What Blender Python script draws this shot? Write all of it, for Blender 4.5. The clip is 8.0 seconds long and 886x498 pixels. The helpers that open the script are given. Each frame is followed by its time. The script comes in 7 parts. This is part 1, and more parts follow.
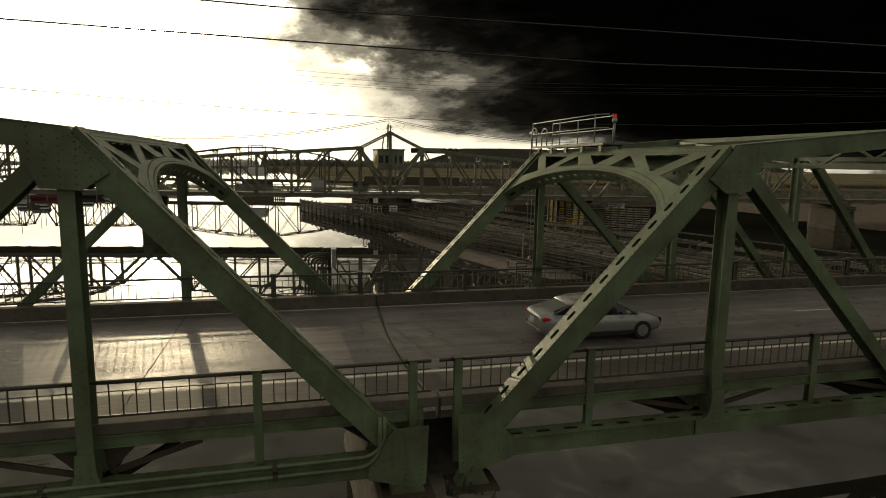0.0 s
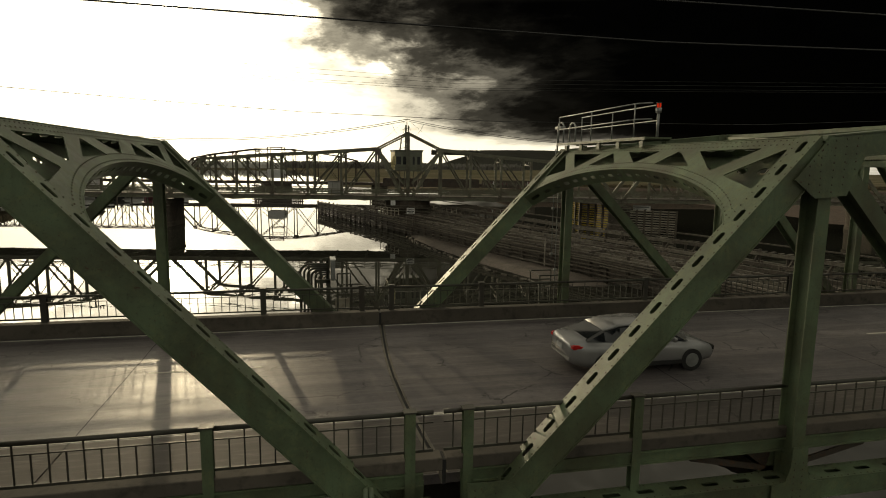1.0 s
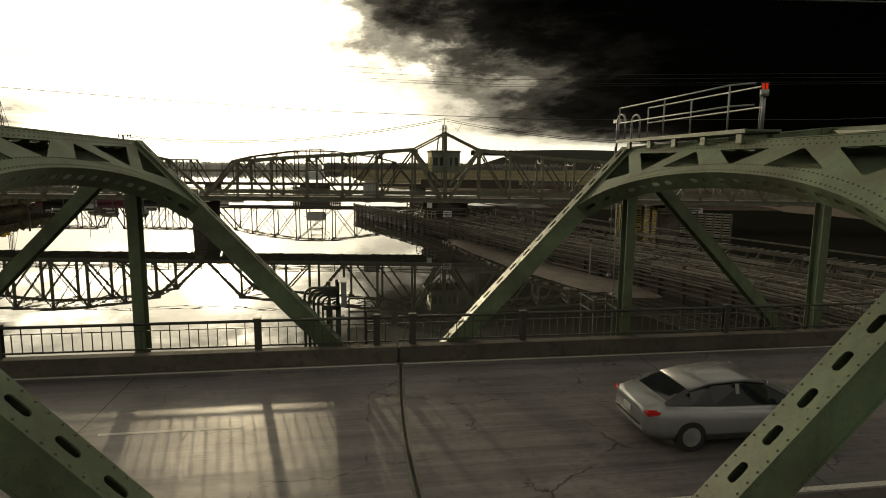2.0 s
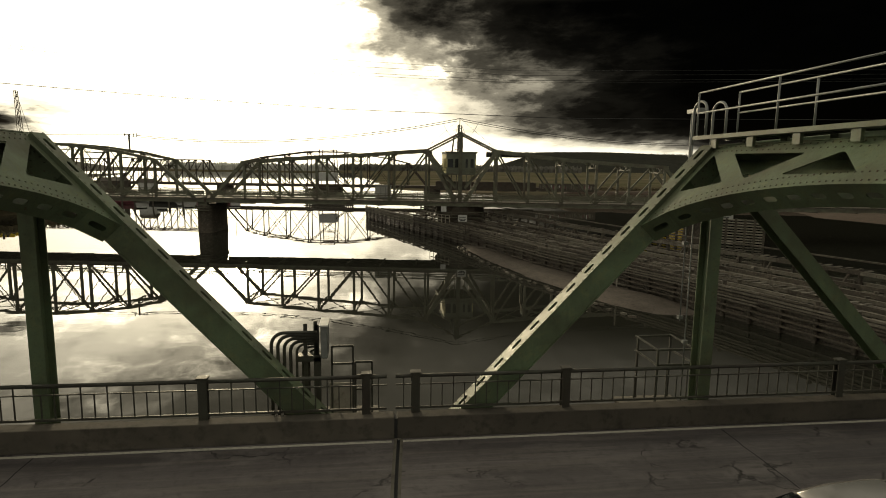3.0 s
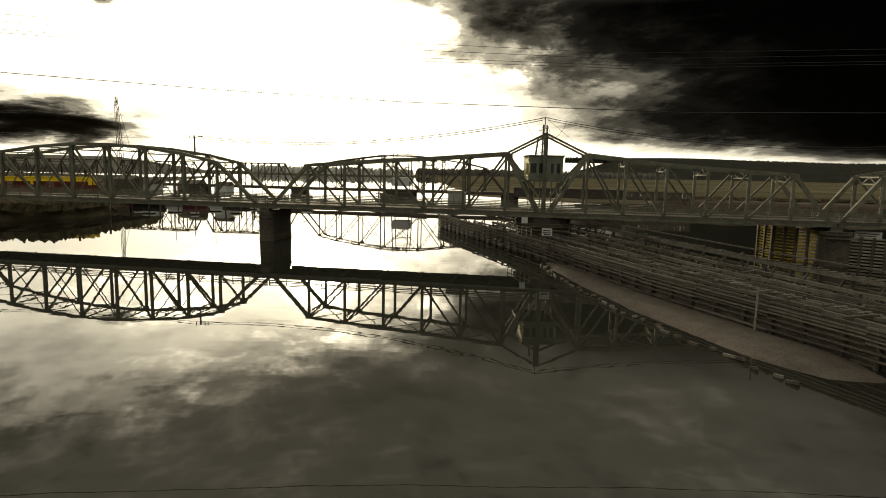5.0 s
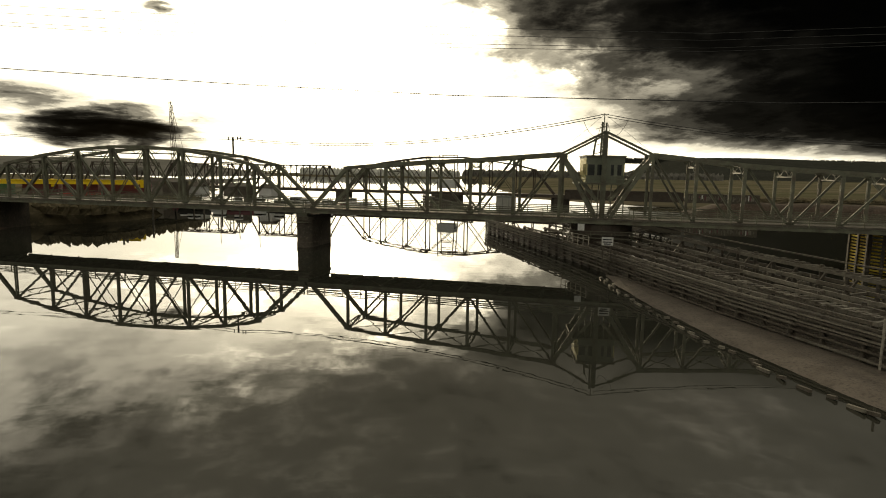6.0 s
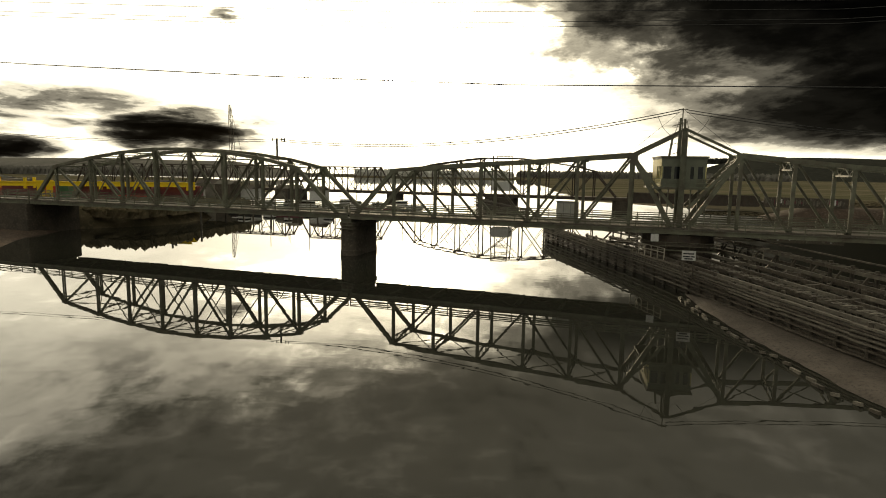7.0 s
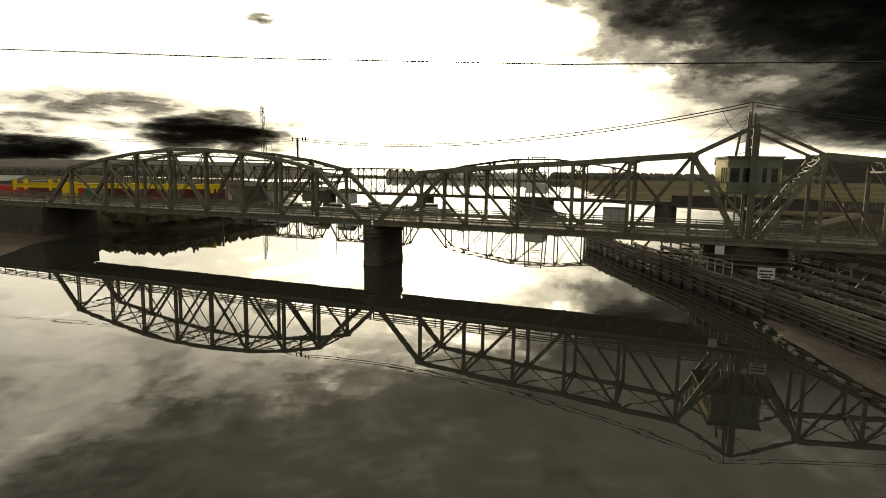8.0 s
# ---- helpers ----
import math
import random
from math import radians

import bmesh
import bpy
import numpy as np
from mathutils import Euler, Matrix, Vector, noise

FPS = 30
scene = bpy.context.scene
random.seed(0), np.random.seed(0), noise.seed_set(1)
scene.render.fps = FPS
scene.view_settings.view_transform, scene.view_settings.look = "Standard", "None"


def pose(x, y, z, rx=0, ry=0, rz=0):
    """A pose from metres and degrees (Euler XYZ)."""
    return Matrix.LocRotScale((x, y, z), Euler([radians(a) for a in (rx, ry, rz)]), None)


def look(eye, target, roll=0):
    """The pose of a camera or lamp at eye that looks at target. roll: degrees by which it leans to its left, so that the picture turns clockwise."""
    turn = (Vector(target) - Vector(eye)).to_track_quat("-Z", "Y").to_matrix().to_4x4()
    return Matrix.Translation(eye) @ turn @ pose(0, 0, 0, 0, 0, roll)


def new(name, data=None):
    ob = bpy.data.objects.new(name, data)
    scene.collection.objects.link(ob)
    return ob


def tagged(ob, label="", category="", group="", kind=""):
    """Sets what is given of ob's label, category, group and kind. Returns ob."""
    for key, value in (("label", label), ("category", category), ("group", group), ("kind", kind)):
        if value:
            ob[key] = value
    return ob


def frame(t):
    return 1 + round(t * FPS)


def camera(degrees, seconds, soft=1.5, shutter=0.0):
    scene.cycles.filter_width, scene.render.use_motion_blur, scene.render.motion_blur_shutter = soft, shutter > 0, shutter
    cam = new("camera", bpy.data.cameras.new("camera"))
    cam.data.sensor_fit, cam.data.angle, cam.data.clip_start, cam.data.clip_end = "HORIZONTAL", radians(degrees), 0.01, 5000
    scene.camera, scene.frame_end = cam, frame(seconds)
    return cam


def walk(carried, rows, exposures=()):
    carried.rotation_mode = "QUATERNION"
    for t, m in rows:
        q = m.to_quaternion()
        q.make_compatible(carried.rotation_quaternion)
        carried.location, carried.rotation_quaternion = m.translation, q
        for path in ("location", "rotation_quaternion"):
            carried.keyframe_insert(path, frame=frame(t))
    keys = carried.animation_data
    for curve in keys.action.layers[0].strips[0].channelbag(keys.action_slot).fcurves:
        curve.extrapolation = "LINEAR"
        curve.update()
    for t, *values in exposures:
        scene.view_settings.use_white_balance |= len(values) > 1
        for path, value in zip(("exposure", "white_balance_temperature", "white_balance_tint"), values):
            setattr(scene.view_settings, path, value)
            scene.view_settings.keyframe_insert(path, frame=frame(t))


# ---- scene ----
cam = camera(74.0, 8.0, soft=1.0)
PATH = [
    (0, (-2.648, -13.078, 6.018), (-2.158, -11.16, 5.728), 1.0),
    (0.5, (-2.152, -11.688, 5.94), (-1.694, -9.763, 5.653), 0.9),
    (1, (-1.637, -10.157, 5.918), (-1.214, -8.223, 5.633), 0.9),
    (2.5, (-0.177, -3.885, 6.013), (0.074, -1.921, 5.73), 0.6),
    (3, (0.115, -1.395, 6.025), (0.358, 0.571, 5.745), 0.8),
    (3.5, (0.45, 0.978, 6.07), (0.665, 2.947, 5.793), 0.9),
    (4, (0.67, 3.6, 6.09), (0.807, 5.577, 5.816), 0.9),
    (4.5, (0.78, 6.83, 5.97), (0.842, 8.811, 5.701), 1.1),
    (6, (0.484, 17.139, 6.121), (0.317, 19.114, 5.855), 1.0),
    (6.5, (0.152, 21.035, 6.355), (-0.103, 23.0, 6.087), 0.8),
    (7, (-0.354, 24.846, 6.381), (-0.699, 26.798, 6.115), 0.9),
    (7.5, (-0.953, 28.793, 6.418), (-1.372, 30.731, 6.154), 0.9),
    (8, (-1.893, 32.727, 6.461), (-2.342, 34.658, 6.198), 0.9),
]
walk(cam, [(t, look(eye, target, roll)) for t, eye, target, roll in PATH], [(0, -0.25, 8400, 4), (3, -0.02, 8400, 4), (4.5, 0.08, 8400, 4), (8, 0.2, 8400, 4)])


# ---------------------------------------------------------------- world and sun
SUN_AZ, SUN_EL = radians(12.1), radians(10.0)      # to the left of +y, above the horizon
sun_way = Vector((-math.sin(SUN_AZ) * math.cos(SUN_EL), math.cos(SUN_AZ) * math.cos(SUN_EL), math.sin(SUN_EL)))

world = bpy.data.worlds.new("sky")
scene.world = world
world.use_nodes = True


class Nodes:
    """Short ways to add and join nodes of one tree."""

    def __init__(self, tree):
        self.tree = tree
        tree.nodes.clear()

    def add(self, kind):
        return self.tree.nodes.new(kind)

    def put(self, target, value):
        if isinstance(value, bpy.types.NodeSocket):
            self.tree.links.new(value, target)
        else:
            target.default_value = value

    def math(self, op, a, b=0.0, c=0.0, clamp=False):
        n = self.add("ShaderNodeMath")
        n.operation, n.use_clamp = op, clamp
        for k, v in enumerate((a, b, c)):
            self.put(n.inputs[k], v)
        return n.outputs[0]

    def ramp(self, fac, stops, kind="LINEAR"):
        n = self.add("ShaderNodeValToRGB")
        n.color_ramp.interpolation = kind
        el = n.color_ramp.elements
        while len(el) < len(stops):
            el.new(0.5)
        for e, (p, c) in zip(el, stops):
            e.position = p
            e.color = (*c, 1) if isinstance(c, tuple) else (c, c, c, 1)
        self.put(n.inputs[0], fac)
        return n.outputs[0]

    def noise(self, vec, scale, detail=4.0, rough=0.55, dist=0.0):
        n = self.add("ShaderNodeTexNoise")
        self.put(n.inputs["Vector"], vec)
        n.inputs["Scale"].default_value = scale
        n.inputs["Detail"].default_value = detail
        n.inputs["Roughness"].default_value = rough
        n.inputs["Distortion"].default_value = dist
        return n.outputs["Fac"]

    def mix(self, fac, a, b, blend="MIX"):
        n = self.add("ShaderNodeMix")
        n.data_type, n.blend_type = "RGBA", blend
        self.put(n.inputs[0], fac)
        for k, v in ((6, a), (7, b)):
            self.put(n.inputs[k], (*v, 1) if isinstance(v, tuple) else v)
        return n.outputs[2]

    def scaled(self, vec, s):
        n = self.add("ShaderNodeMapping")
        self.put(n.inputs[0], vec)
        n.inputs["Scale"].default_value = s
        return n.outputs[0]


def make_sky():
    """Low sun in broken storm cloud: a white glow over the river, ragged edges, a black front on the right."""
    g = Nodes(world.node_tree)
    vec = g.add("ShaderNodeTexCoord").outputs["Generated"]
    sep = g.add("ShaderNodeSeparateXYZ")
    g.put(sep.inputs[0], vec)
    sx, sy, sz = sep.outputs
    az = g.math("MULTIPLY", g.math("ARCTAN2", sx, sy), 57.29578)
    el = g.math("MULTIPLY", g.math("ARCSINE", g.math("MINIMUM", g.math("MAXIMUM", sz, -1), 1)), 57.29578)
    dot = g.add("ShaderNodeVectorMath")
    dot.operation = "DOT_PRODUCT"
    g.put(dot.inputs[0], vec)
    dot.inputs[1].default_value = sun_way
    ang = g.math("MULTIPLY", g.math("ARCCOSINE", g.math("MINIMUM", g.math("MAXIMUM", dot.outputs["Value"], -1), 1)), 57.29578)
    # cloud layer seen from below: stretch the dome onto a plane
    up = g.math("ADD", g.math("MAXIMUM", sz, 0.0), 0.10)
    flat = g.add("ShaderNodeCombineXYZ")
    g.put(flat.inputs[0], g.math("DIVIDE", sx, up))
    g.put(flat.inputs[1], g.math("DIVIDE", sy, up))
    flat.inputs[2].default_value = SKY_SEED
    big = g.noise(g.scaled(flat.outputs[0], (0.75, 0.42, 1)), 1.0, 6.0, 0.6, 0.35)
    dome = g.add("ShaderNodeCombineXYZ")
    g.put(dome.inputs[0], g.math("MULTIPLY", az, 0.16))
    g.put(dome.inputs[1], g.math("MULTIPLY", el, 0.44))
    dome.inputs[2].default_value = SKY_SEED
    fine = g.noise(dome.outputs[0], 1.0, 8.0, 0.66, 0.25)
    wisp = g.noise(g.scaled(flat.outputs[0], (2.3, 1.3, 1)), 1.5, 8.0, 0.66, 0.5)
    cloud = g.math("ADD", g.math("MULTIPLY", big, 0.50), g.math("ADD", g.math("MULTIPLY", fine, 0.32), g.math("MULTIPLY", wisp, 0.18)))
    ragged = g.math("MULTIPLY", g.math("SUBTRACT", cloud, 0.5), SKY_BREAK)
    # the front leans from the upper left down to the right; bright haze lies along the horizon
    lean = g.math("ADD", az, g.math("MULTIPLY", el, SKY_LEAN))
    haze = g.math("MULTIPLY", g.math("MAXIMUM", g.math("SUBTRACT", 3.15, g.math("ABSOLUTE", el)), 0.0), SKY_HAZE)
    right = g.math("SUBTRACT", g.math("SUBTRACT", lean, haze), SKY_SHIFT)
    high = g.math("ADD", 17.0, g.math("MULTIPLY", g.math("ADD", g.math("SUBTRACT", el, SKY_TOP), g.math("MULTIPLY", g.math("ADD", az, 20.0), 0.20)), 2.4))
    left = g.math("ADD", 17.0, g.math("SUBTRACT", -SKY_SIDE, az))
    edge = g.math("MAXIMUM", right, g.math("MAXIMUM", high, left))
    # long dark cloud bars low on the left
    bars_at = g.add("ShaderNodeCombineXYZ")
    g.put(bars_at.inputs[0], g.math("MULTIPLY", az, 0.075))
    g.put(bars_at.inputs[1], g.math("MULTIPLY", el, 0.36))
    bars_at.inputs[2].default_value = BAR_SEED
    bars = g.ramp(g.noise(bars_at.outputs[0], 1.0, 5.0, 0.52, 0.15), [(0.40, 0.0), (0.60, 1.0)])
    belt = g.ramp(g.math("DIVIDE", el, 10.0), [(0.03, 0.0), (0.13, 0.85), (0.33, 1.0), (0.48, 0.35), (0.72, 0.0)], "EASE")
    side = g.ramp(g.math("DIVIDE", az, -100.0), [(0.19, 0.0), (0.29, 1.0), (0.60, 1.0), (0.80, 0.0)], "EASE")
    low = g.math("MULTIPLY", g.math("MULTIPLY", belt, side), g.math("MULTIPLY", bars, 22.0))
    # one heavy dark cloud and a flat layer to its left
    shred = g.ramp(g.noise(g.scaled(bars_at.outputs[0], (2.2, 2.0, 1)), 1.0, 7.0, 0.58, 0.35), [(0.26, 0.50), (0.66, 1.20)])
    for ca, ce, ra, re, depth in ((-34.3, 2.9, 8.6, 2.3, 44.0), (-33.0, 4.2, 6.0, 1.6, 30.0), (-49.0, 1.3, 9.0, 1.5, 40.0), (-43.0, 5.0, 12.0, 1.9, 24.0), (-49.0, 3.2, 9.0, 1.6, 25.0), (-31.0, 3.4, 12.0, 2.6, 25.0), (-29.6, 12.8, 2.8, 1.5, 26.0)):
        da = g.math("DIVIDE", g.math("SUBTRACT", az, ca), ra)
        de = g.math("DIVIDE", g.math("SUBTRACT", el, ce), re)
        lump = g.math("SUBTRACT", 1.0, g.math("ADD", g.math("MULTIPLY", da, da), g.math("MULTIPLY", de, de)))
        low = g.math("MAXIMUM", low, g.math("MULTIPLY", g.math("MULTIPLY", g.math("MAXIMUM", lump, 0.0), depth), shred))
    reach = g.math("MAXIMUM", g.math("ADD", g.math("MAXIMUM", edge, low), ragged), 0.0)
    mask = g.ramp(g.math("DIVIDE", reach, 60.0), SKY_STOPS, "EASE")
    glare = g.ramp(g.math("DIVIDE", ang, 90.0), [(0.0, 60.0), (0.012, 36.0), (0.024, 8.0), (0.05, 3.4), (0.10, 2.6), (0.26, 1.5), (0.60, 1.15), (1.0, 1.0)], "EASE")
    # thin bright cloud above the glow
    billow = g.ramp(cloud, [(0.38, 2.2), (0.50, 0.95), (0.62, 0.30)], "EASE")
    sheen = g.ramp(cloud, [(0.40, 3.0), (0.50, 1.25), (0.60, 0.85)], "EASE")
    middle = g.ramp(g.math("DIVIDE", el, 40.0), [(0.15, 0.0), (0.25, 1.0), (0.33, 1.0), (0.46, 0.0)], "EASE")
    glare = g.math("MULTIPLY", glare, g.math("ADD", 1.0, g.math("MULTIPLY", middle, g.math("SUBTRACT", sheen, 1.0))))
    lofty = g.ramp(g.math("DIVIDE", el, 40.0), [(0.33, 0.0), (0.46, 1.0)], "EASE")
    glare = g.math("MULTIPLY", glare, g.math("ADD", 1.0, g.math("MULTIPLY", lofty, g.math("SUBTRACT", billow, 1.0))))
    back = g.ramp(g.math("DIVIDE", ang, 180.0), [(0.42, 0.0), (0.60, 0.17), (1.0, 0.30)], "EASE")
    glow = g.math("ADD", g.math("MULTIPLY", mask, glare), back)
    tint = g.ramp(g.math("DIVIDE", ang, 90.0), [(0.0, (1.0, 0.955, 0.86)), (0.35, (1.0, 0.985, 0.94)), (1.0, (0.93, 0.97, 1.0))])
    # broken grey cloud overhead
    zen = g.ramp(sz, [(0.0, 0.0), (0.250, 0.0), (0.34, 0.55), (0.50, 1.0), (0.80, 0.75), (1.0, 0.6)], "EASE")
    puff = g.ramp(cloud, [(0.36, 1.0), (0.50, 0.42), (0.62, 0.16)], "EASE")
    over = g.math("MULTIPLY", g.math("MULTIPLY", zen, puff), SKY_OVERHEAD)
    both = g.mix(1.0, g.mix(1.0, glow, over, "ADD"), tint, "MULTIPLY")
    nishita = g.add("ShaderNodeTexSky")
    nishita.sky_type = "NISHITA"
    nishita.sun_disc = False
    nishita.sun_elevation = SUN_EL
    nishita.sun_rotation = -SUN_AZ
    base = g.mix(1.0, both, g.mix(1.0, nishita.outputs[0], (0.0001, 0.0001, 0.0001), "MULTIPLY"), "ADD")
    bg = g.add("ShaderNodeBackground")
    g.put(bg.inputs[0], base)
    bg.inputs[1].default_value = SKY_STRENGTH
    g.put(g.add("ShaderNodeOutputWorld").inputs[0], bg.outputs[0])


SKY_STRENGTH = 1.0
SKY_BREAK = 48.0
SKY_LEAN, SKY_SHIFT, SKY_HAZE, SKY_TOP, SKY_SIDE = 1.40, -2.6, 10.2, 17.3, 78.0
SKY_SEED, BAR_SEED = 0.0, 2.0
SKY_OVERHEAD = 1.02
SKY_STOPS = [(0.0, 1.0), (0.20, 0.95), (0.30, 0.55), (0.37, 0.15), (0.44, 0.030), (0.52, 0.004), (0.62, 0.001), (0.72, 0.0001)]
make_sky()

sun = new("sun", bpy.data.lights.new("sun", "SUN"))
sun.data.energy, sun.data.angle, sun.data.color = 1.15, radians(0.9), (1.0, 0.88, 0.70)
sun.matrix_world = look(sun_way * 400, (0, 0, 0))


# ---------------------------------------------------------------- materials
def material(name):
    m = bpy.data.materials.new(name)
    m.use_nodes = True
    return m, Nodes(m.node_tree)


def finish(g, colour, rough, metal=0.0, bump=None, depth=0.01, spec=0.5):
    b = g.add("ShaderNodeBsdfPrincipled")
    g.put(b.inputs["Base Color"], (*colour, 1) if isinstance(colour, tuple) else colour)
    g.put(b.inputs["Roughness"], rough)
    g.put(b.inputs["Metallic"], metal)
    b.inputs["Specular IOR Level"].default_value = spec
    if bump is not None:
        n = g.add("ShaderNodeBump")
        n.inputs["Strength"].default_value = 0.6
        n.inputs["Distance"].default_value = depth
        g.put(n.inputs["Height"], bump)
        g.put(b.inputs["Normal"], n.outputs[0])
    g.put(g.add("ShaderNodeOutputMaterial").inputs[0], b.outputs[0])
    return b


def place(g):
    return g.add("ShaderNodeNewGeometry").outputs["Position"]


def painted(name, main, dark, rust, wear=0.62, rough=0.5, lichen=None):
    """Old enamel on steel: chalky patches, rain streaks, grime, lichen, rust at the chips."""
    m, g = material(name)
    p = place(g)
    patch = g.noise(p, 0.9, 6, 0.6)
    streak = g.noise(g.scaled(p, (5.0, 5.0, 0.5)), 1.0, 5, 0.6)
    mottle = g.noise(p, 4.0, 8, 0.7, 0.4)
    chips = g.noise(p, 9.0, 8, 0.7, 0.6)
    speck = g.noise(p, 26.0, 5, 0.7)
    rnd = g.add("ShaderNodeObjectInfo").outputs["Random"]
    c = g.mix(g.ramp(patch, [(0.35, 0.0), (0.68, 1.0)]), main, dark)
    if lichen:
        c = g.mix(g.math("MULTIPLY", g.ramp(mottle, [(0.50, 0.0), (0.66, 1.0)]), 0.55), c, lichen)
    c = g.mix(g.math("MULTIPLY", g.ramp(streak, [(0.52, 0.0), (0.72, 1.0)]), 0.55), c, dark)
    c = g.mix(g.math("MULTIPLY", rnd, 0.22), c, dark)
    grime = tuple(v * 0.42 for v in dark)
    soot = g.noise(p, 0.45, 5, 0.6, 0.3)
    c = g.mix(g.math("MULTIPLY", g.ramp(soot, [(0.46, 0.0), (0.66, 1.0)]), 0.7), c, (dark[0] * 0.95, dark[1] * 0.72, dark[2] * 0.72))
    c = g.mix(g.math("MULTIPLY", g.ramp(speck, [(0.56, 0.0), (0.70, 1.0)]), 0.65), c, grime)
    c = g.mix(g.ramp(g.math("ADD", g.math("MULTIPLY", chips, 0.8), g.math("MULTIPLY", patch, 0.2)), [(wear, 0.0), (wear + 0.05, 1.0)]), c, rust)
    fine = g.noise(p, 60.0, 4, 0.6)
    finish(g, c, g.ramp(mottle, [(0.3, rough - 0.08), (0.8, rough + 0.2)]), 0.0, g.math("ADD", g.math("MULTIPLY", chips, 0.6), g.math("MULTIPLY", fine, 0.4)), 0.004)
    return m


def grained(name, tones, scales, rough=0.85, depth=0.01, stretch=(1, 1, 1), spec=0.3):
    """A rough mineral or timber surface from two or three tones."""
    m, g = material(name)
    p = g.scaled(place(g), stretch)
    a, b, c = (g.noise(p, s, 7, 0.62, 0.2) for s in scales)
    rnd = g.add("ShaderNodeObjectInfo").outputs["Random"]
    isl = g.add("ShaderNodeNewGeometry").outputs["Random Per Island"]
    col = g.mix(g.ramp(a, [(0.33, 0.0), (0.67, 1.0)]), tones[0], tones[1])
    col = g.mix(g.ramp(b, [(0.50, 0.0), (0.75, 1.0)]), col, tones[2])
    vary = g.math("ADD", 0.72, g.math("MULTIPLY", g.math("ADD", rnd, isl), 0.3))
    tone = g.add("ShaderNodeHueSaturation")
    g.put(tone.inputs["Color"], col)
    g.put(tone.inputs["Value"], vary)
    finish(g, tone.outputs[0], rough, 0.0, g.math("ADD", g.math("MULTIPLY", b, 0.5), g.math("MULTIPLY", c, 0.5)), depth, spec)
    return m


def plain(name, colour, rough=0.5, metal=0.0, vary=0.3, scale=6.0):
    m, g = material(name)
    n = g.noise(place(g), scale, 6, 0.6)
    c = g.mix(g.math("MULTIPLY", g.ramp(n, [(0.35, 0.0), (0.7, 1.0)]), vary), colour, tuple(v * 0.45 for v in colour))
    finish(g, c, rough, metal, n, 0.003)
    return m


GREEN = painted("green_enamel", (0.132, 0.190, 0.108), (0.070, 0.090, 0.052), (0.072, 0.048, 0.03), 0.60, 0.5, (0.185, 0.205, 0.100))
RIVET = painted("rusty_rivet_paint", (0.085, 0.095, 0.055), (0.05, 0.052, 0.032), (0.085, 0.05, 0.03), 0.52, 0.6)
GREEN_FAR = painted("weathered_green_enamel", (0.180, 0.184, 0.130), (0.104, 0.106, 0.076), (0.07, 0.05, 0.033), 0.58, 0.55)
RUST = painted("rusty_dark_steel", (0.075, 0.058, 0.042), (0.04, 0.033, 0.026), (0.10, 0.05, 0.025), 0.55, 0.65)
RAILST = painted("dark_railing_paint", (0.06, 0.062, 0.045), (0.035, 0.034, 0.027), (0.07, 0.045, 0.03), 0.6, 0.5)
GALV = plain("galvanised_pipe", (0.27, 0.28, 0.275), 0.5, 0.35, 0.6)
CONCRETE = grained("stained_concrete", [(0.20, 0.18, 0.15), (0.12, 0.11, 0.09), (0.07, 0.062, 0.05)], (0.7, 3.0, 40.0), 0.85, 0.006)
KERBCON = grained("grimy_kerb_concrete", [(0.115, 0.10, 0.083), (0.07, 0.062, 0.052), (0.04, 0.036, 0.03)], (0.6, 3.5, 40.0), 0.85, 0.008)
SHOULDER = grained("dark_road_shoulder", [(0.072, 0.062, 0.056), (0.046, 0.040, 0.036), (0.11, 0.096, 0.086)], (0.5, 4.0, 40.0), 0.7, 0.006, (0.3, 2.0, 1))
DARKCON = grained("dark_stained_masonry", [(0.085, 0.07, 0.055), (0.05, 0.043, 0.035), (0.13, 0.11, 0.09)], (0.6, 3.0, 30.0), 0.85, 0.008)
TIMBER = grained("wet_creosoted_timber", [(0.092, 0.076, 0.059), (0.045, 0.037, 0.029), (0.165, 0.144, 0.116)], (1.2, 6.0, 30.0), 0.62, 0.012, (1, 1, 1), 0.45)
TIMBER_GREY = grained("silvered_timber", [(0.205, 0.185, 0.152), (0.115, 0.103, 0.085), (0.065, 0.055, 0.045)], (1.5, 7.0, 35.0), 0.75, 0.01)
DARK_MUD = grained("wet_dark_mud", [(0.095, 0.066, 0.050), (0.052, 0.040, 0.031), (0.15, 0.115, 0.092)], (0.5, 2.2, 9.0), 0.85, 0.12, (1, 1, 1), 0.15)
BANK = grained("rough_bank_grass", [(0.120, 0.098, 0.062), (0.066, 0.058, 0.038), (0.175, 0.140, 0.095)], (0.25, 1.4, 6.0), 1.0, 0.25, (1, 1, 1), 0.0)
MUD = grained("river_mud", [(0.135, 0.112, 0.095), (0.085, 0.070, 0.058), (0.036, 0.031, 0.026)], (0.6, 4.5, 16.0), 0.8, 0.12, (1, 1, 1), 0.25)
WOODS = grained("dark_conifer_wood", [(0.030, 0.036, 0.026), (0.020, 0.026, 0.018), (0.042, 0.046, 0.032)], (0.02, 0.12, 0.6), 1.0, 0.3, (1, 1, 1), 0.0)
# paler far woods and hillside: aerial haze is put into their base colours
HILL_WOODS = grained("haze_toned_conifer_hill", [(0.043, 0.043, 0.036), (0.032, 0.033, 0.027), (0.056, 0.054, 0.045)], (0.02, 0.12, 0.6), 1.0, 0.3, (1, 1, 1), 0.0)
HAZE_WOODS = grained("haze_toned_far_trees", [(0.60, 0.595, 0.55), (0.50, 0.495, 0.455), (0.68, 0.675, 0.62)], (0.02, 0.12, 0.6), 1.0, 0.1, (1, 1, 1), 0.0)
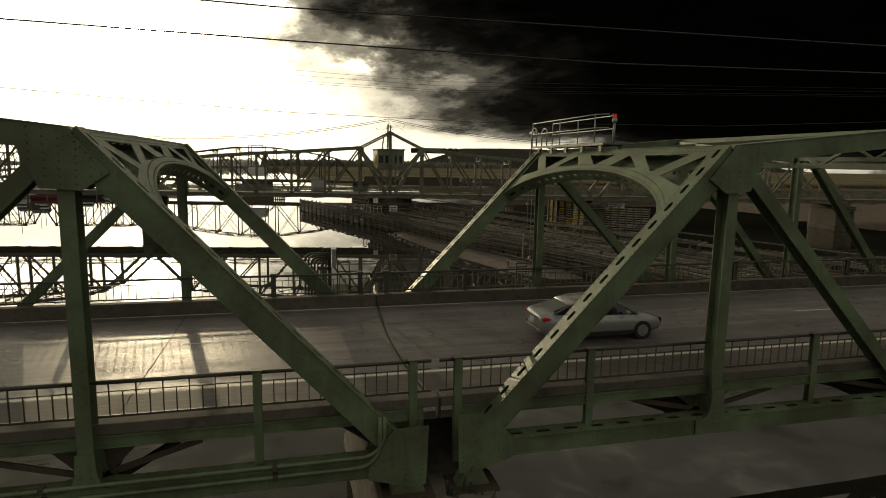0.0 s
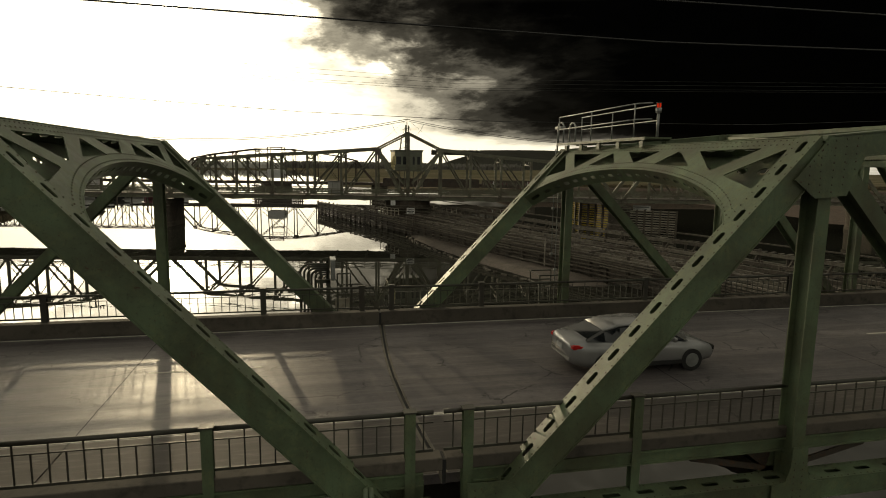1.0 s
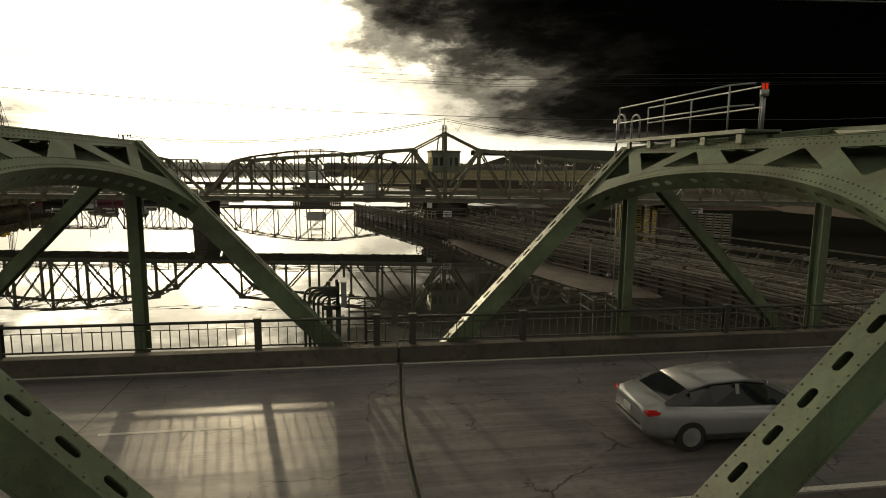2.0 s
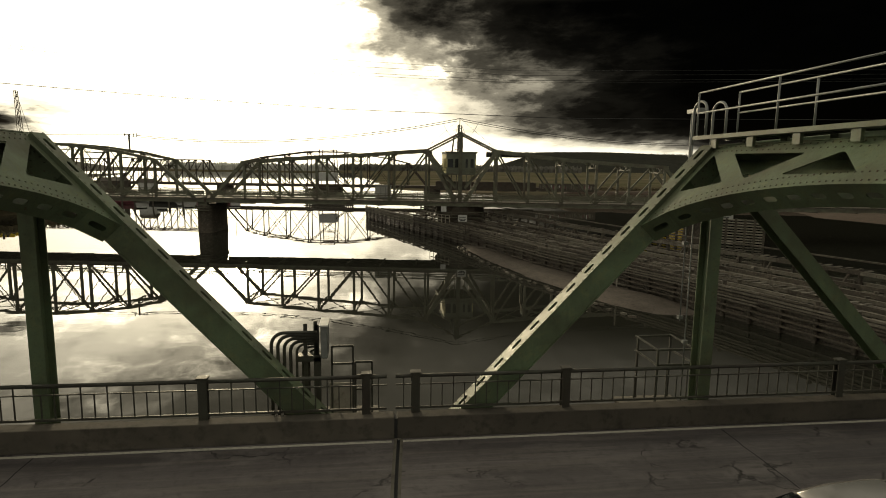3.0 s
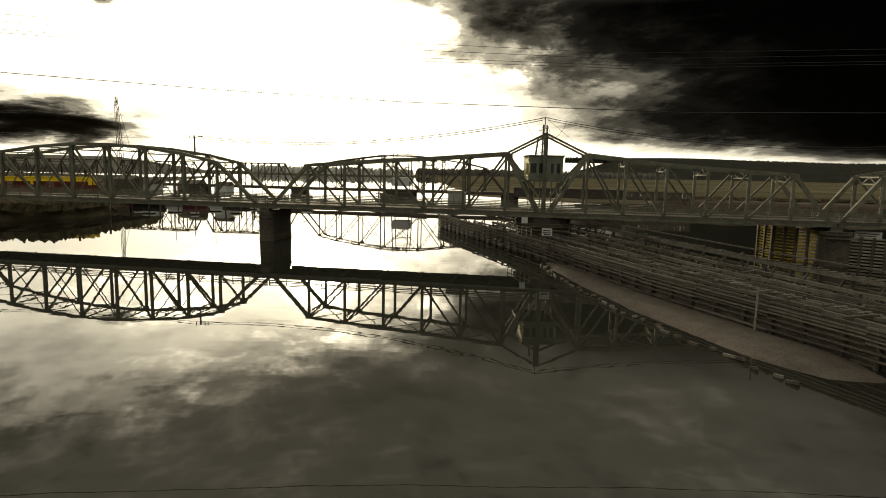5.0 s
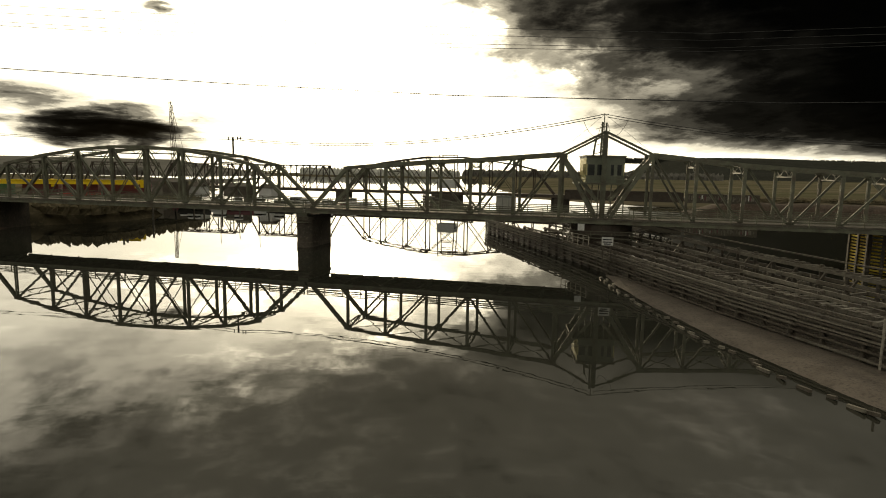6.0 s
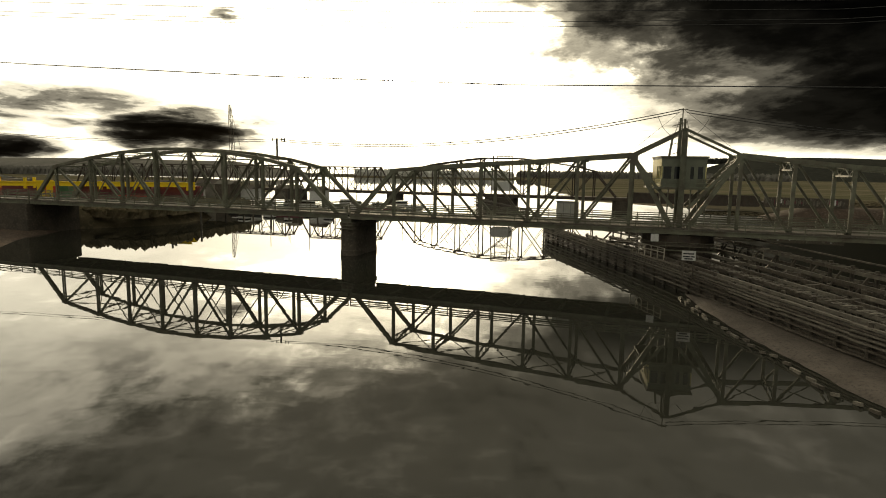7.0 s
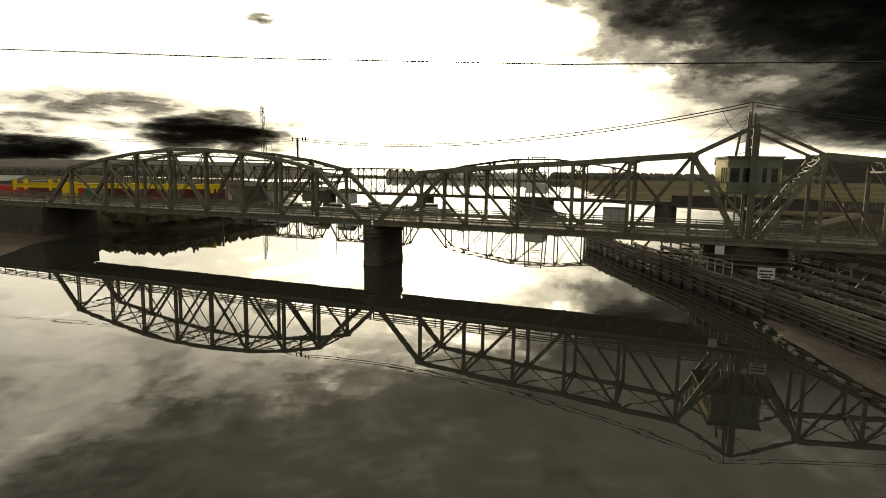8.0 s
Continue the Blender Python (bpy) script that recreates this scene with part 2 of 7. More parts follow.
HAZE_HILL = grained("haze_toned_brown_hillside", [(0.15, 0.142, 0.125), (0.11, 0.105, 0.092), (0.19, 0.18, 0.16)], (0.02, 0.12, 0.6), 1.0, 0.1, (1, 1, 1), 0.0)
FIELD = grained("banded_marsh_field", [(0.125, 0.104, 0.074), (0.060, 0.064, 0.034), (0.205, 0.165, 0.120)], (0.020, 0.05, 0.3), 1.0, 0.1, (0.12, 1, 1), 0.0)
TIMBER_PALE = grained("bleached_timber", [(0.36, 0.33, 0.28), (0.26, 0.235, 0.195), (0.16, 0.14, 0.115)], (1.5, 7.0, 35.0), 0.8, 0.01)
WHITE = plain("white_board", (0.62, 0.62, 0.60), 0.6, 0.0, 0.5, 3.0)
YELLOW_WORN = grained("worn_yellow_timber", [(0.62, 0.46, 0.05), (0.42, 0.30, 0.05), (0.13, 0.10, 0.06)], (0.9, 5.0, 30.0), 0.75, 0.01)
YELLOW = plain("yellow_paint", (0.84, 0.60, 0.02), 0.5, 0.0, 0.2, 2.0)
RED = plain("red_container_paint", (0.55, 0.05, 0.045), 0.55, 0.0, 0.4, 1.0)
TEAL = plain("green_container_paint", (0.06, 0.17, 0.09), 0.55, 0.0, 0.4, 1.0)
DARKRED = plain("maroon_container_paint", (0.16, 0.040, 0.055), 0.6, 0.0, 0.4, 1.0)
CABINGREEN = plain("faded_cabin_paint", (0.18, 0.195, 0.145), 0.55, 0.0, 0.4, 2.0)
CABINPALE = plain("pale_grey_panel_paint", (0.42, 0.42, 0.39), 0.55, 0.0, 0.4, 2.0)
CREAM = plain("cream_cabin_paint", (0.82, 0.72, 0.34), 0.55, 0.0, 0.4, 2.0)
RUBBER = plain("black_rubber", (0.018, 0.018, 0.018), 0.8, 0.0, 0.2)
CABLE = plain("black_cable", (0.02, 0.02, 0.02), 0.6, 0.0, 0.2)
SILVER = plain("silver_car_paint", (0.30, 0.30, 0.30), 0.24, 0.45, 0.12)


def road_material():
    """Old concrete deck: brown-grey, pale worn streaks along the lanes, dark oil bands, grit and fine cracks."""
    m, g = material("worn_concrete_roadway")
    p = place(g)
    lanes = g.noise(g.scaled(p, (0.035, 1.5, 1)), 1.0, 5, 0.6)
    streak = g.noise(g.scaled(p, (0.16, 4.5, 1)), 1.0, 6, 0.65, 0.2)
    blot = g.noise(g.scaled(p, (0.4, 0.9, 1)), 1.0, 7, 0.68, 0.5)
    mottle = g.noise(p, 5.0, 8, 0.72, 0.3)
    grit = g.noise(p, 42.0, 6, 0.75)
    cell = g.add("ShaderNodeTexVoronoi")
    cell.feature = "DISTANCE_TO_EDGE"
    warp = g.add("ShaderNodeVectorMath")
    warp.operation = "ADD"
    g.put(warp.inputs[0], p)
    g.put(warp.inputs[1], g.noise(p, 1.3, 5, 0.6))
    g.put(cell.inputs["Vector"], warp.outputs[0])
    cell.inputs["Scale"].default_value = 0.33
    crack = g.ramp(cell.outputs["Distance"], [(0.0, 1.0), (0.006, 0.6), (0.012, 0.0)])
    crack = g.math("MULTIPLY", crack, g.ramp(blot, [(0.48, 0.0), (0.56, 1.0)]))
    c = g.mix(g.ramp(lanes, [(0.34, 0.0), (0.64, 1.0)]), (0.142, 0.126, 0.126), (0.068, 0.060, 0.063))
    c = g.mix(g.math("MULTIPLY", g.ramp(streak, [(0.50, 0.0), (0.70, 1.0)]), 0.75), c, (0.165, 0.145, 0.130))
    c = g.mix(g.ramp(blot, [(0.52, 0.0), (0.66, 0.85)]), c, (0.19, 0.171, 0.168))
    c = g.mix(g.math("MULTIPLY", g.ramp(mottle, [(0.50, 0.0), (0.72, 1.0)]), 0.6), c, (0.034, 0.030, 0.030))
    scuff = g.noise(g.scaled(p, (0.45, 11.0, 1)), 1.0, 7, 0.7, 0.15)
    c = g.mix(g.math("MULTIPLY", g.ramp(scuff, [(0.54, 0.0), (0.68, 1.0)]), g.ramp(lanes, [(0.36, 0.85), (0.60, 0.15)])), c, (0.215, 0.195, 0.185))
    c = g.mix(g.math("MULTIPLY", g.ramp(scuff, [(0.30, 1.0), (0.44, 0.0)]), 0.6), c, (0.036, 0.032, 0.033))
    c = g.mix(g.ramp(grit, [(0.58, 0.0), (0.74, 0.85)]), c, (0.24, 0.22, 0.20))
    c = g.mix(g.ramp(grit, [(0.26, 0.8), (0.42, 0.0)]), c, (0.022, 0.020, 0.020))
    c = g.mix(crack, c, (0.012, 0.011, 0.010))
    h = g.math("ADD", g.math("MULTIPLY", grit, 0.6), g.math("MULTIPLY", mottle, 0.5))
    finish(g, c, g.ramp(blot, [(0.3, 0.36), (0.8, 0.62)]), 0.0, h, 0.010, 0.33)
    return m


def water_material():
    m, g = material("still_river_water")
    p = place(g)
    swell = g.noise(g.scaled(p, (0.22, 0.55, 1)), 1.0, 2, 0.5)
    ripple = g.noise(g.scaled(p, (0.9, 2.2, 1)), 1.0, 3, 0.55)
    calm = g.ramp(g.noise(p, 0.03, 3, 0.5), [(0.4, 0.35), (0.7, 1.0)])
    h = g.math("ADD", g.math("MULTIPLY", swell, 0.8), g.math("MULTIPLY", g.math("MULTIPLY", ripple, 0.13), calm))
    b = finish(g, (0.026, 0.026, 0.020), 0.0, 0.0, h, 0.0065, 0.6)
    b.inputs["IOR"].default_value = 1.34
    return m


def line_material():
    m, g = material("worn_road_marking")
    n = g.noise(place(g), 14.0, 8, 0.75)
    c = g.mix(g.ramp(n, [(0.50, 0.0), (0.70, 1.0)]), (0.56, 0.53, 0.46), (0.13, 0.12, 0.10))
    finish(g, c, 0.6, 0.0, n, 0.003)
    return m


def glass_material():
    m, g = material("window_glass")
    finish(g, (0.012, 0.014, 0.016), 0.05, 0.0, None, 0.0, 0.5)
    return m


def lamp_material(name, colour, strength):
    m, g = material(name)
    e = g.add("ShaderNodeEmission")
    e.inputs[0].default_value = (*colour, 1)
    e.inputs[1].default_value = strength
    g.put(g.add("ShaderNodeOutputMaterial").inputs[0], e.outputs[0])
    return m


ROAD, WATER, LINE, GLASS = road_material(), water_material(), line_material(), glass_material()
BEACON_RED = lamp_material("red_beacon_glow", (1.0, 0.05, 0.02), 0.5)
TAIL_RED = plain("red_tail_lamp", (0.55, 0.02, 0.02), 0.25, 0.0, 0.1)


# ---------------------------------------------------------------- building tools
X, Y, Z = Vector((1, 0, 0)), Vector((0, 1, 0)), Vector((0, 0, 1))


def thing(name, at, label="", category="", group="", kind=""):
    ob = new(name)
    ob.location = at
    ob.empty_display_size = 0.2
    return tagged(ob, label, category, group, kind)


def world_of(ob):
    m = ob.matrix_basis.copy()
    while ob.parent:
        m = ob.parent.matrix_basis @ ob.matrix_parent_inverse @ m
        ob = ob.parent
    return m


def part(name, bm, mat, parent=None, label="", kind="", smooth=False):
    me = bpy.data.meshes.new(name)
    bm.to_mesh(me)
    bm.free()
    me.materials.append(mat)
    if mat is GREEN:
        me.materials.append(RIVET)
    if smooth:
        for p in me.polygons:
            p.use_smooth = True
    ob = new(name, me)
    if parent is not None:
        ob.parent = parent
        ob.matrix_parent_inverse = world_of(parent).inverted()
    return tagged(ob, label, kind=kind)


def box(bm, a, b, c, o):
    """A box with edges a, b, c (vectors) round its centre o."""
    v = [bm.verts.new(o + a * (i - 0.5) + b * (j - 0.5) + c * (k - 0.5)) for i in (0, 1) for j in (0, 1) for k in (0, 1)]
    for f in ((0, 1, 3, 2), (4, 6, 7, 5), (0, 4, 5, 1), (2, 3, 7, 6), (0, 2, 6, 4), (1, 5, 7, 3)):
        bm.faces.new([v[n] for n in f])


def block(bm, x0, x1, y0, y1, z0, z1):
    box(bm, X * (x1 - x0), Y * (y1 - y0), Z * (z1 - z0), Vector(((x0 + x1) / 2, (y0 + y1) / 2, (z0 + z1) / 2)))


def bar(bm, p, q, w, h, side):
    """A straight bar from p to q: w along side, h square to it."""
    p, q = Vector(p), Vector(q)
    d = q - p
    s = (side - d.normalized() * side.dot(d.normalized())).normalized()
    n = d.cross(s).normalized()
    box(bm, d, s * w, n * h, (p + q) / 2)


def isection(bm, p, q, s, n, w, h, t):
    """One rolled I section from p to q: flanges w wide along s, h apart along n, t thick."""
    a, c, e = w / 2, h / 2, t / 2
    loop = [(-a, -c), (a, -c), (a, -c + t), (e, -c + t), (e, c - t), (a, c - t), (a, c), (-a, c), (-a, c - t), (-e, c - t), (-e, -c + t), (-a, -c + t)]
    ends = [[bm.verts.new(o + s * u + n * v) for u, v in loop] for o in (p, q)]
    for k in range(12):
        m = (k + 1) % 12
        bm.faces.new((ends[0][k], ends[0][m], ends[1][m], ends[1][k]))
    bm.faces.new(ends[0][::-1])
    bm.faces.new(ends[1])
    bmesh.ops.recalc_face_normals(bm, faces=bm.faces[-14:])


def ibar(bm, p, q, w, h, side, t=0.03):
    """A rolled I section: w wide flanges along side, h deep."""
    p, q = Vector(p), Vector(q)
    d = (q - p).normalized()
    s = (side - d * side.dot(d)).normalized()
    isection(bm, p, q, s, d.cross(s).normalized(), w, h, t)


def laced(bm, p, q, w, h, side, pitch=0.6):
    """A built-up member: two solid sides joined by zigzag lacing above and below."""
    p, q = Vector(p), Vector(q)
    d = (q - p).normalized()
    s = (side - d * side.dot(d)).normalized()
    n = d.cross(s).normalized()
    for k in (-1, 1):
        bar(bm, p + s * (k * w / 2), q + s * (k * w / 2), 0.05, h, side)
    count = max(2, int((q - p).length / pitch))
    for i in range(count):
        a, b = p.lerp(q, i / count), p.lerp(q, (i + 1) / count)
        k = 1 if i % 2 else -1
        for e in (-1, 1):
            bar(bm, a + s * (k * w / 2) + n * (e * h / 2), b - s * (k * w / 2) + n * (e * h / 2), 0.07, 0.02, s)


def pipe(bm, points, r, seg=8):
    """A round pipe through the points."""
    pts = [Vector(p) for p in points]
    rings = []
    for i, p in enumerate(pts):
        d = (pts[min(i + 1, len(pts) - 1)] - pts[max(i - 1, 0)]).normalized()
        a = d.orthogonal().normalized() if not rings else None
        if a is None:
            a = last - d * last.dot(d)
            a = a.normalized() if a.length > 1e-5 else d.orthogonal().normalized()
        last = a
        b = d.cross(a)
        rings.append([bm.verts.new(p + (a * math.cos(k * math.tau / seg) + b * math.sin(k * math.tau / seg)) * r) for k in range(seg)])
    for m, n in zip(rings, rings[1:]):
        for k in range(seg):
            bm.faces.new((m[k], m[(k + 1) % seg], n[(k + 1) % seg], n[k]))
    bm.faces.new(rings[0][::-1])
    bm.faces.new(rings[-1])


def rivet(bm, o, n, r=0.028):
    """A low round rivet head."""
    a = n.orthogonal().normalized()
    b = n.cross(a)
    low = [bm.verts.new(o + (a * math.cos(k * math.tau / 6) + b * math.sin(k * math.tau / 6)) * r) for k in range(6)]
    top = bm.verts.new(o + n * (r * 0.75))
    for k in range(6):
        bm.faces.new((low[k], low[(k + 1) % 6], top)).material_index = 1


def rivet_row(bm, p, q, n, pitch=0.16, r=0.024):
    p, q = Vector(p), Vector(q)
    count = max(1, int((q - p).length / pitch))
    for i in range(count + 1):
        rivet(bm, p.lerp(q, i / count), n, r)


def holed_plate(bm, o, u, v, n, length, width, pitch, hole_l, hole_w, th, rivets=True):
    """A cover plate from o along u, centred across v, with a row of long rounded holes; th thick along n."""
    bays = max(1, round(length / pitch))
    step = length / bays
    seg = 16
    for i in range(bays):
        c = o + u * (step * (i + 0.5))
        outer, inner = [], []
        for k in range(seg):
            side, t = divmod(k, 4)
            sx, sy = ((-1 + t / 2, -1), (1, -1 + t / 2), (1 - t / 2, 1), (-1, 1 - t / 2))[side]
            outer.append((sx * step / 2, sy * width / 2))
            w = math.atan2(sy, sx)
            cx, cy = math.cos(w), math.sin(w)
            straight = (hole_l - hole_w) / 2
            inner.append(((straight if cx > 0.01 else -straight if cx < -0.01 else 0.0) + cx * hole_w / 2, cy * hole_w / 2))
        rings = []
        for h in (0.0, -th):
            rings.append(([bm.verts.new(c + u * a + v * b + n * h) for a, b in outer], [bm.verts.new(c + u * a + v * b + n * h) for a, b in inner]))
        (ot, it), (ob_, ib) = rings
        for k in range(seg):
            j = (k + 1) % seg
            bm.faces.new((ot[k], ot[j], it[j], it[k]))
            bm.faces.new((ob_[j], ob_[k], ib[k], ib[j]))
            bm.faces.new((it[k], it[j], ib[j], ib[k]))
            bm.faces.new((ot[j], ot[k], ob_[k], ob_[j]))
    if rivets:
        for k in (-1, 1):
            rivet_row(bm, o + v * (k * width * 0.40), o + u * length + v * (k * width * 0.40), n, 0.17, 0.021)


def cut_sheet(bm, outline, holes, to_world, th):
    """A plate of th with holes: outline and holes are lists of (s, z), laid out by to_world(s, z, depth)."""
    flat = bmesh.new()
    edges = []
    for loop in [outline] + holes:
        vs = [flat.verts.new((s, z, 0)) for s, z in loop]
        edges += [flat.edges.new((vs[i], vs[(i + 1) % len(vs)])) for i in range(len(vs))]
    bmesh.ops.triangle_fill(flat, use_beauty=True, use_dissolve=False, edges=edges)
    flat.verts.ensure_lookup_table()
    sides = [{v: bm.verts.new(to_world(v.co.x, v.co.y, d)) for v in flat.verts} for d in (0.0, th)]
    for f in flat.faces:
        bm.faces.new([sides[0][v] for v in f.verts])
        bm.faces.new([sides[1][v] for v in reversed(f.verts)])
    for e in flat.edges:
        if len(e.link_faces) == 1:
            a, b = e.verts
            bm.faces.new((sides[0][a], sides[0][b], sides[1][b], sides[1][a]))
    flat.free()
    bmesh.ops.recalc_face_normals(bm, faces=bm.faces)


def rounded(loop, r=0.12, n=4):
    """The same loop of (s, z) with its corners rounded."""
    out = []
    for i, p in enumerate(loop):
        a, b, c = Vector(loop[i - 1]), Vector(p), Vector(loop[(i + 1) % len(loop)])
        k = min(r, (a - b).length * 0.4, (c - b).length * 0.4)
        p0, p1 = b + (a - b).normalized() * k, b + (c - b).normalized() * k
        for j in range(n + 1):
            t = j / n
            q = p0 * (1 - t) ** 2 + b * (2 * t * (1 - t)) + p1 * t ** 2
            out.append((q.x, q.y))
    return out


# ---------------------------------------------------------------- water and ground
WATER_Z = -6.4


def sheet(name, x0, x1, y0, y1, z, mat, label, category):
    bm = bmesh.new()
    v = [bm.verts.new(p) for p in ((x0, y0, z), (x1, y0, z), (x1, y1, z), (x0, y1, z))]
    bm.faces.new(v)
    return tagged(part(name, bm, mat), label, category, kind="structure")


sheet("water", -1500, 1500, -400, 1900, WATER_Z, WATER, "calm grey-olive river water mirroring sky and bridges", "water")


# ---------------------------------------------------------------- the near road bridge
XJ = 0.65                     # the joint between its two spans
Y_RAIL = (0.0, 11.23)         # railings
Y_TRUSS = (-0.22, 11.65)      # truss planes
PANEL = 7.0
XP = 0.55                     # middle of the rail posts at the joint
CHORD_Z = {1: -0.78, -1: -0.96}
SLOPE_FOOT, SLOPE_TOP = 0.80, 7.50
TOP_Z = [6.35, 7.08, 7.45, 7.45, 7.08, 6.35]
SPANS = 6                     # top nodes in each span


def top_node(side, k, y):
    return Vector((XJ + side * (SLOPE_TOP + k * PANEL), y, TOP_Z[k]))


def bottom_node(side, k, y):
    if k == 0:
        return Vector((XJ + side * SLOPE_FOOT, y, CHORD_Z[side]))
    return Vector((XJ + side * (SLOPE_TOP + (k - 1) * PANEL), y, CHORD_Z[side]))


def box_member(owner, name, p, q, w, h, holes_up=True, holes_down=True, pitch=0.62):
    """A riveted box of two solid sides and perforated cover plates; w across the truss, h in its plane."""
    d = (q - p).normalized()
    n = d.cross(Y).normalized()
    if n.z < -1e-6:
        n = -n
    bm = bmesh.new()
    for k in (-1, 1):
        bar(bm, p + Y * (k * (w / 2 - 0.015)), q + Y * (k * (w / 2 - 0.015)), 0.03, h, Y)
    member = part(name, bm, GREEN, owner)
    length = (q - p).length
    for flag, sgn in ((holes_up, 1), (holes_down, -1)):
        bm = bmesh.new()
        o = p + n * (sgn * (h / 2 + 0.012))
        if flag:
            holed_plate(bm, o, d, Y, n * sgn, length, w + 0.06, pitch, pitch * 0.50, w * 0.32, 0.024)
        else:
            bar(bm, o, o + d * length, w + 0.06, 0.024, Y)
        part("cover_plate", bm, GREEN, member)
    return member


def gusset(owner, loop, y, side, normal_rows=()):
    """Two riveted plates at a node, given as (x, z) round the node."""
    bm = bmesh.new()
    for k in (-1, 1):
        yy = y + k * 0.275
        cut_sheet(bm, loop, [], lambda s, z, d, yy=yy, k=k: Vector((s, yy + k * d, z)), 0.02)
        for a, b in normal_rows:
            rivet_row(bm, (a[0], yy + k * 0.02, a[1]), (b[0], yy + k * 0.02, b[1]), Y * k, 0.13, 0.022)
    return part("gusset_plate", bm, GREEN, owner)


def arch_z(y):
    q = abs((y - 5.715) / 5.85)
    return 4.38 + 1.48 * max(0.0, 1 - q ** 2.0) ** 0.5


def portal_x(side, z):
    """The plane of the end posts."""
    t = (z - CHORD_Z[side]) / (TOP_Z[0] - CHORD_Z[side])
    return XJ + side * (SLOPE_FOOT + (SLOPE_TOP - SLOPE_FOOT) * t)


def portal_normal(side):
    """Square to the plane of the end posts, upwards."""
    return Vector((-side * (TOP_Z[0] - CHORD_Z[side]), 0, SLOPE_TOP - SLOPE_FOOT)).normalized()


def portal_at(side, y, z, depth):
    """A point of the portal: y and z on its upper face, depth below that face."""
    n = portal_normal(side)
    low = z - n.z * 0.25
    return Vector((portal_x(side, low), y, low)) + n * (0.25 - depth)


def portal(owner, side):
    """The arched box portal between the end posts: triangles cut in its upper web, ovals in the lower web and the soffit."""
    y0, y1 = Y_TRUSS[0] + 0.24, Y_TRUSS[1] - 0.24
    steps = 44
    arch = [y0 + (y1 - y0) * i / steps for i in range(steps + 1)]
    arch = [(y, arch_z(y)) for y in arch]
    top = 6.56
    outline = [(y1, top), (y0, top)] + arch
    half = [[(0.22, 5.52), (0.22, 6.36), (1.46, 5.77)], [(0.95, 6.37), (3.09, 6.35), (2.05, 5.86)], [(2.95, 5.96), (3.93, 6.37), (4.60, 6.01)]]
    holes = []
    for tri in half:
        holes.append(rounded(tri, 0.09, 3))
        holes.append(rounded([(11.43 - y, z) for y, z in reversed(tri)], 0.09, 3))
    holes.append(rounded([(4.85, 6.38), (6.58, 6.38), (5.715, 6.04)], 0.09, 3))
    ovals = []
    for k in range(15):
        y = 1.1 + k * 0.66
        ovals.append([(y + 0.17 * math.cos(a), 6.20 + 0.075 * math.sin(a)) for a in [math.tau * j / 12 for j in range(12)]])
    n = portal_normal(side)
    bm = bmesh.new()
    cut_sheet(bm, outline, holes, lambda s, z, d: portal_at(side, s, z, d), 0.02)
    for lift in (0.06, 0.19):
        for (ya, za), (yb, zb) in zip(arch, arch[1:]):
            for t in (0.0, 0.5):
                rivet(bm, portal_at(side, ya + (yb - ya) * t, za + (zb - za) * t + lift, -0.002), n, 0.022)
    for i in range(int((y1 - y0) / 0.17)):
        for zz in (6.52, 6.43):
            rivet(bm, portal_at(side, y0 + 0.1 + i * 0.17, zz, -0.002), n, 0.022)
    part("portal_web", bm, GREEN, owner)
    bm = bmesh.new()
    cut_sheet(bm, outline, ovals, lambda s, z, d: portal_at(side, s, z, 0.48 + d), 0.02)
    part("portal_back_web", bm, GREEN, owner)
    # perforated soffit that follows the arch, and the cover along the top
    for i in range(0, steps, 2):
        bm = bmesh.new()
        (ya, za), (yb, zb) = arch[i], arch[i + 2]
        p, q = portal_at(side, ya, za, 0.25), portal_at(side, yb, zb, 0.25)
        u = (q - p).normalized()
        m = u.cross(n).normalized()
        holed_plate(bm, p, u, n, m if m.z < 0 else -m, (q - p).length, 0.52, 9.0, (q - p).length * 0.55, 0.14, 0.02, False)
        part("soffit_panel", bm, GREEN, owner)
    bm = bmesh.new()
    p = portal_at(side, y0 + 0.05, top + 0.02, 0.25)
    holed_plate(bm, p, Y, n, n.cross(Y) if n.cross(Y).z > 0 else -n.cross(Y), y1 - y0 - 0.1, 0.52, 0.7, 0.4, 0.16, 0.024)
    part("portal_top_plate", bm, GREEN, owner)


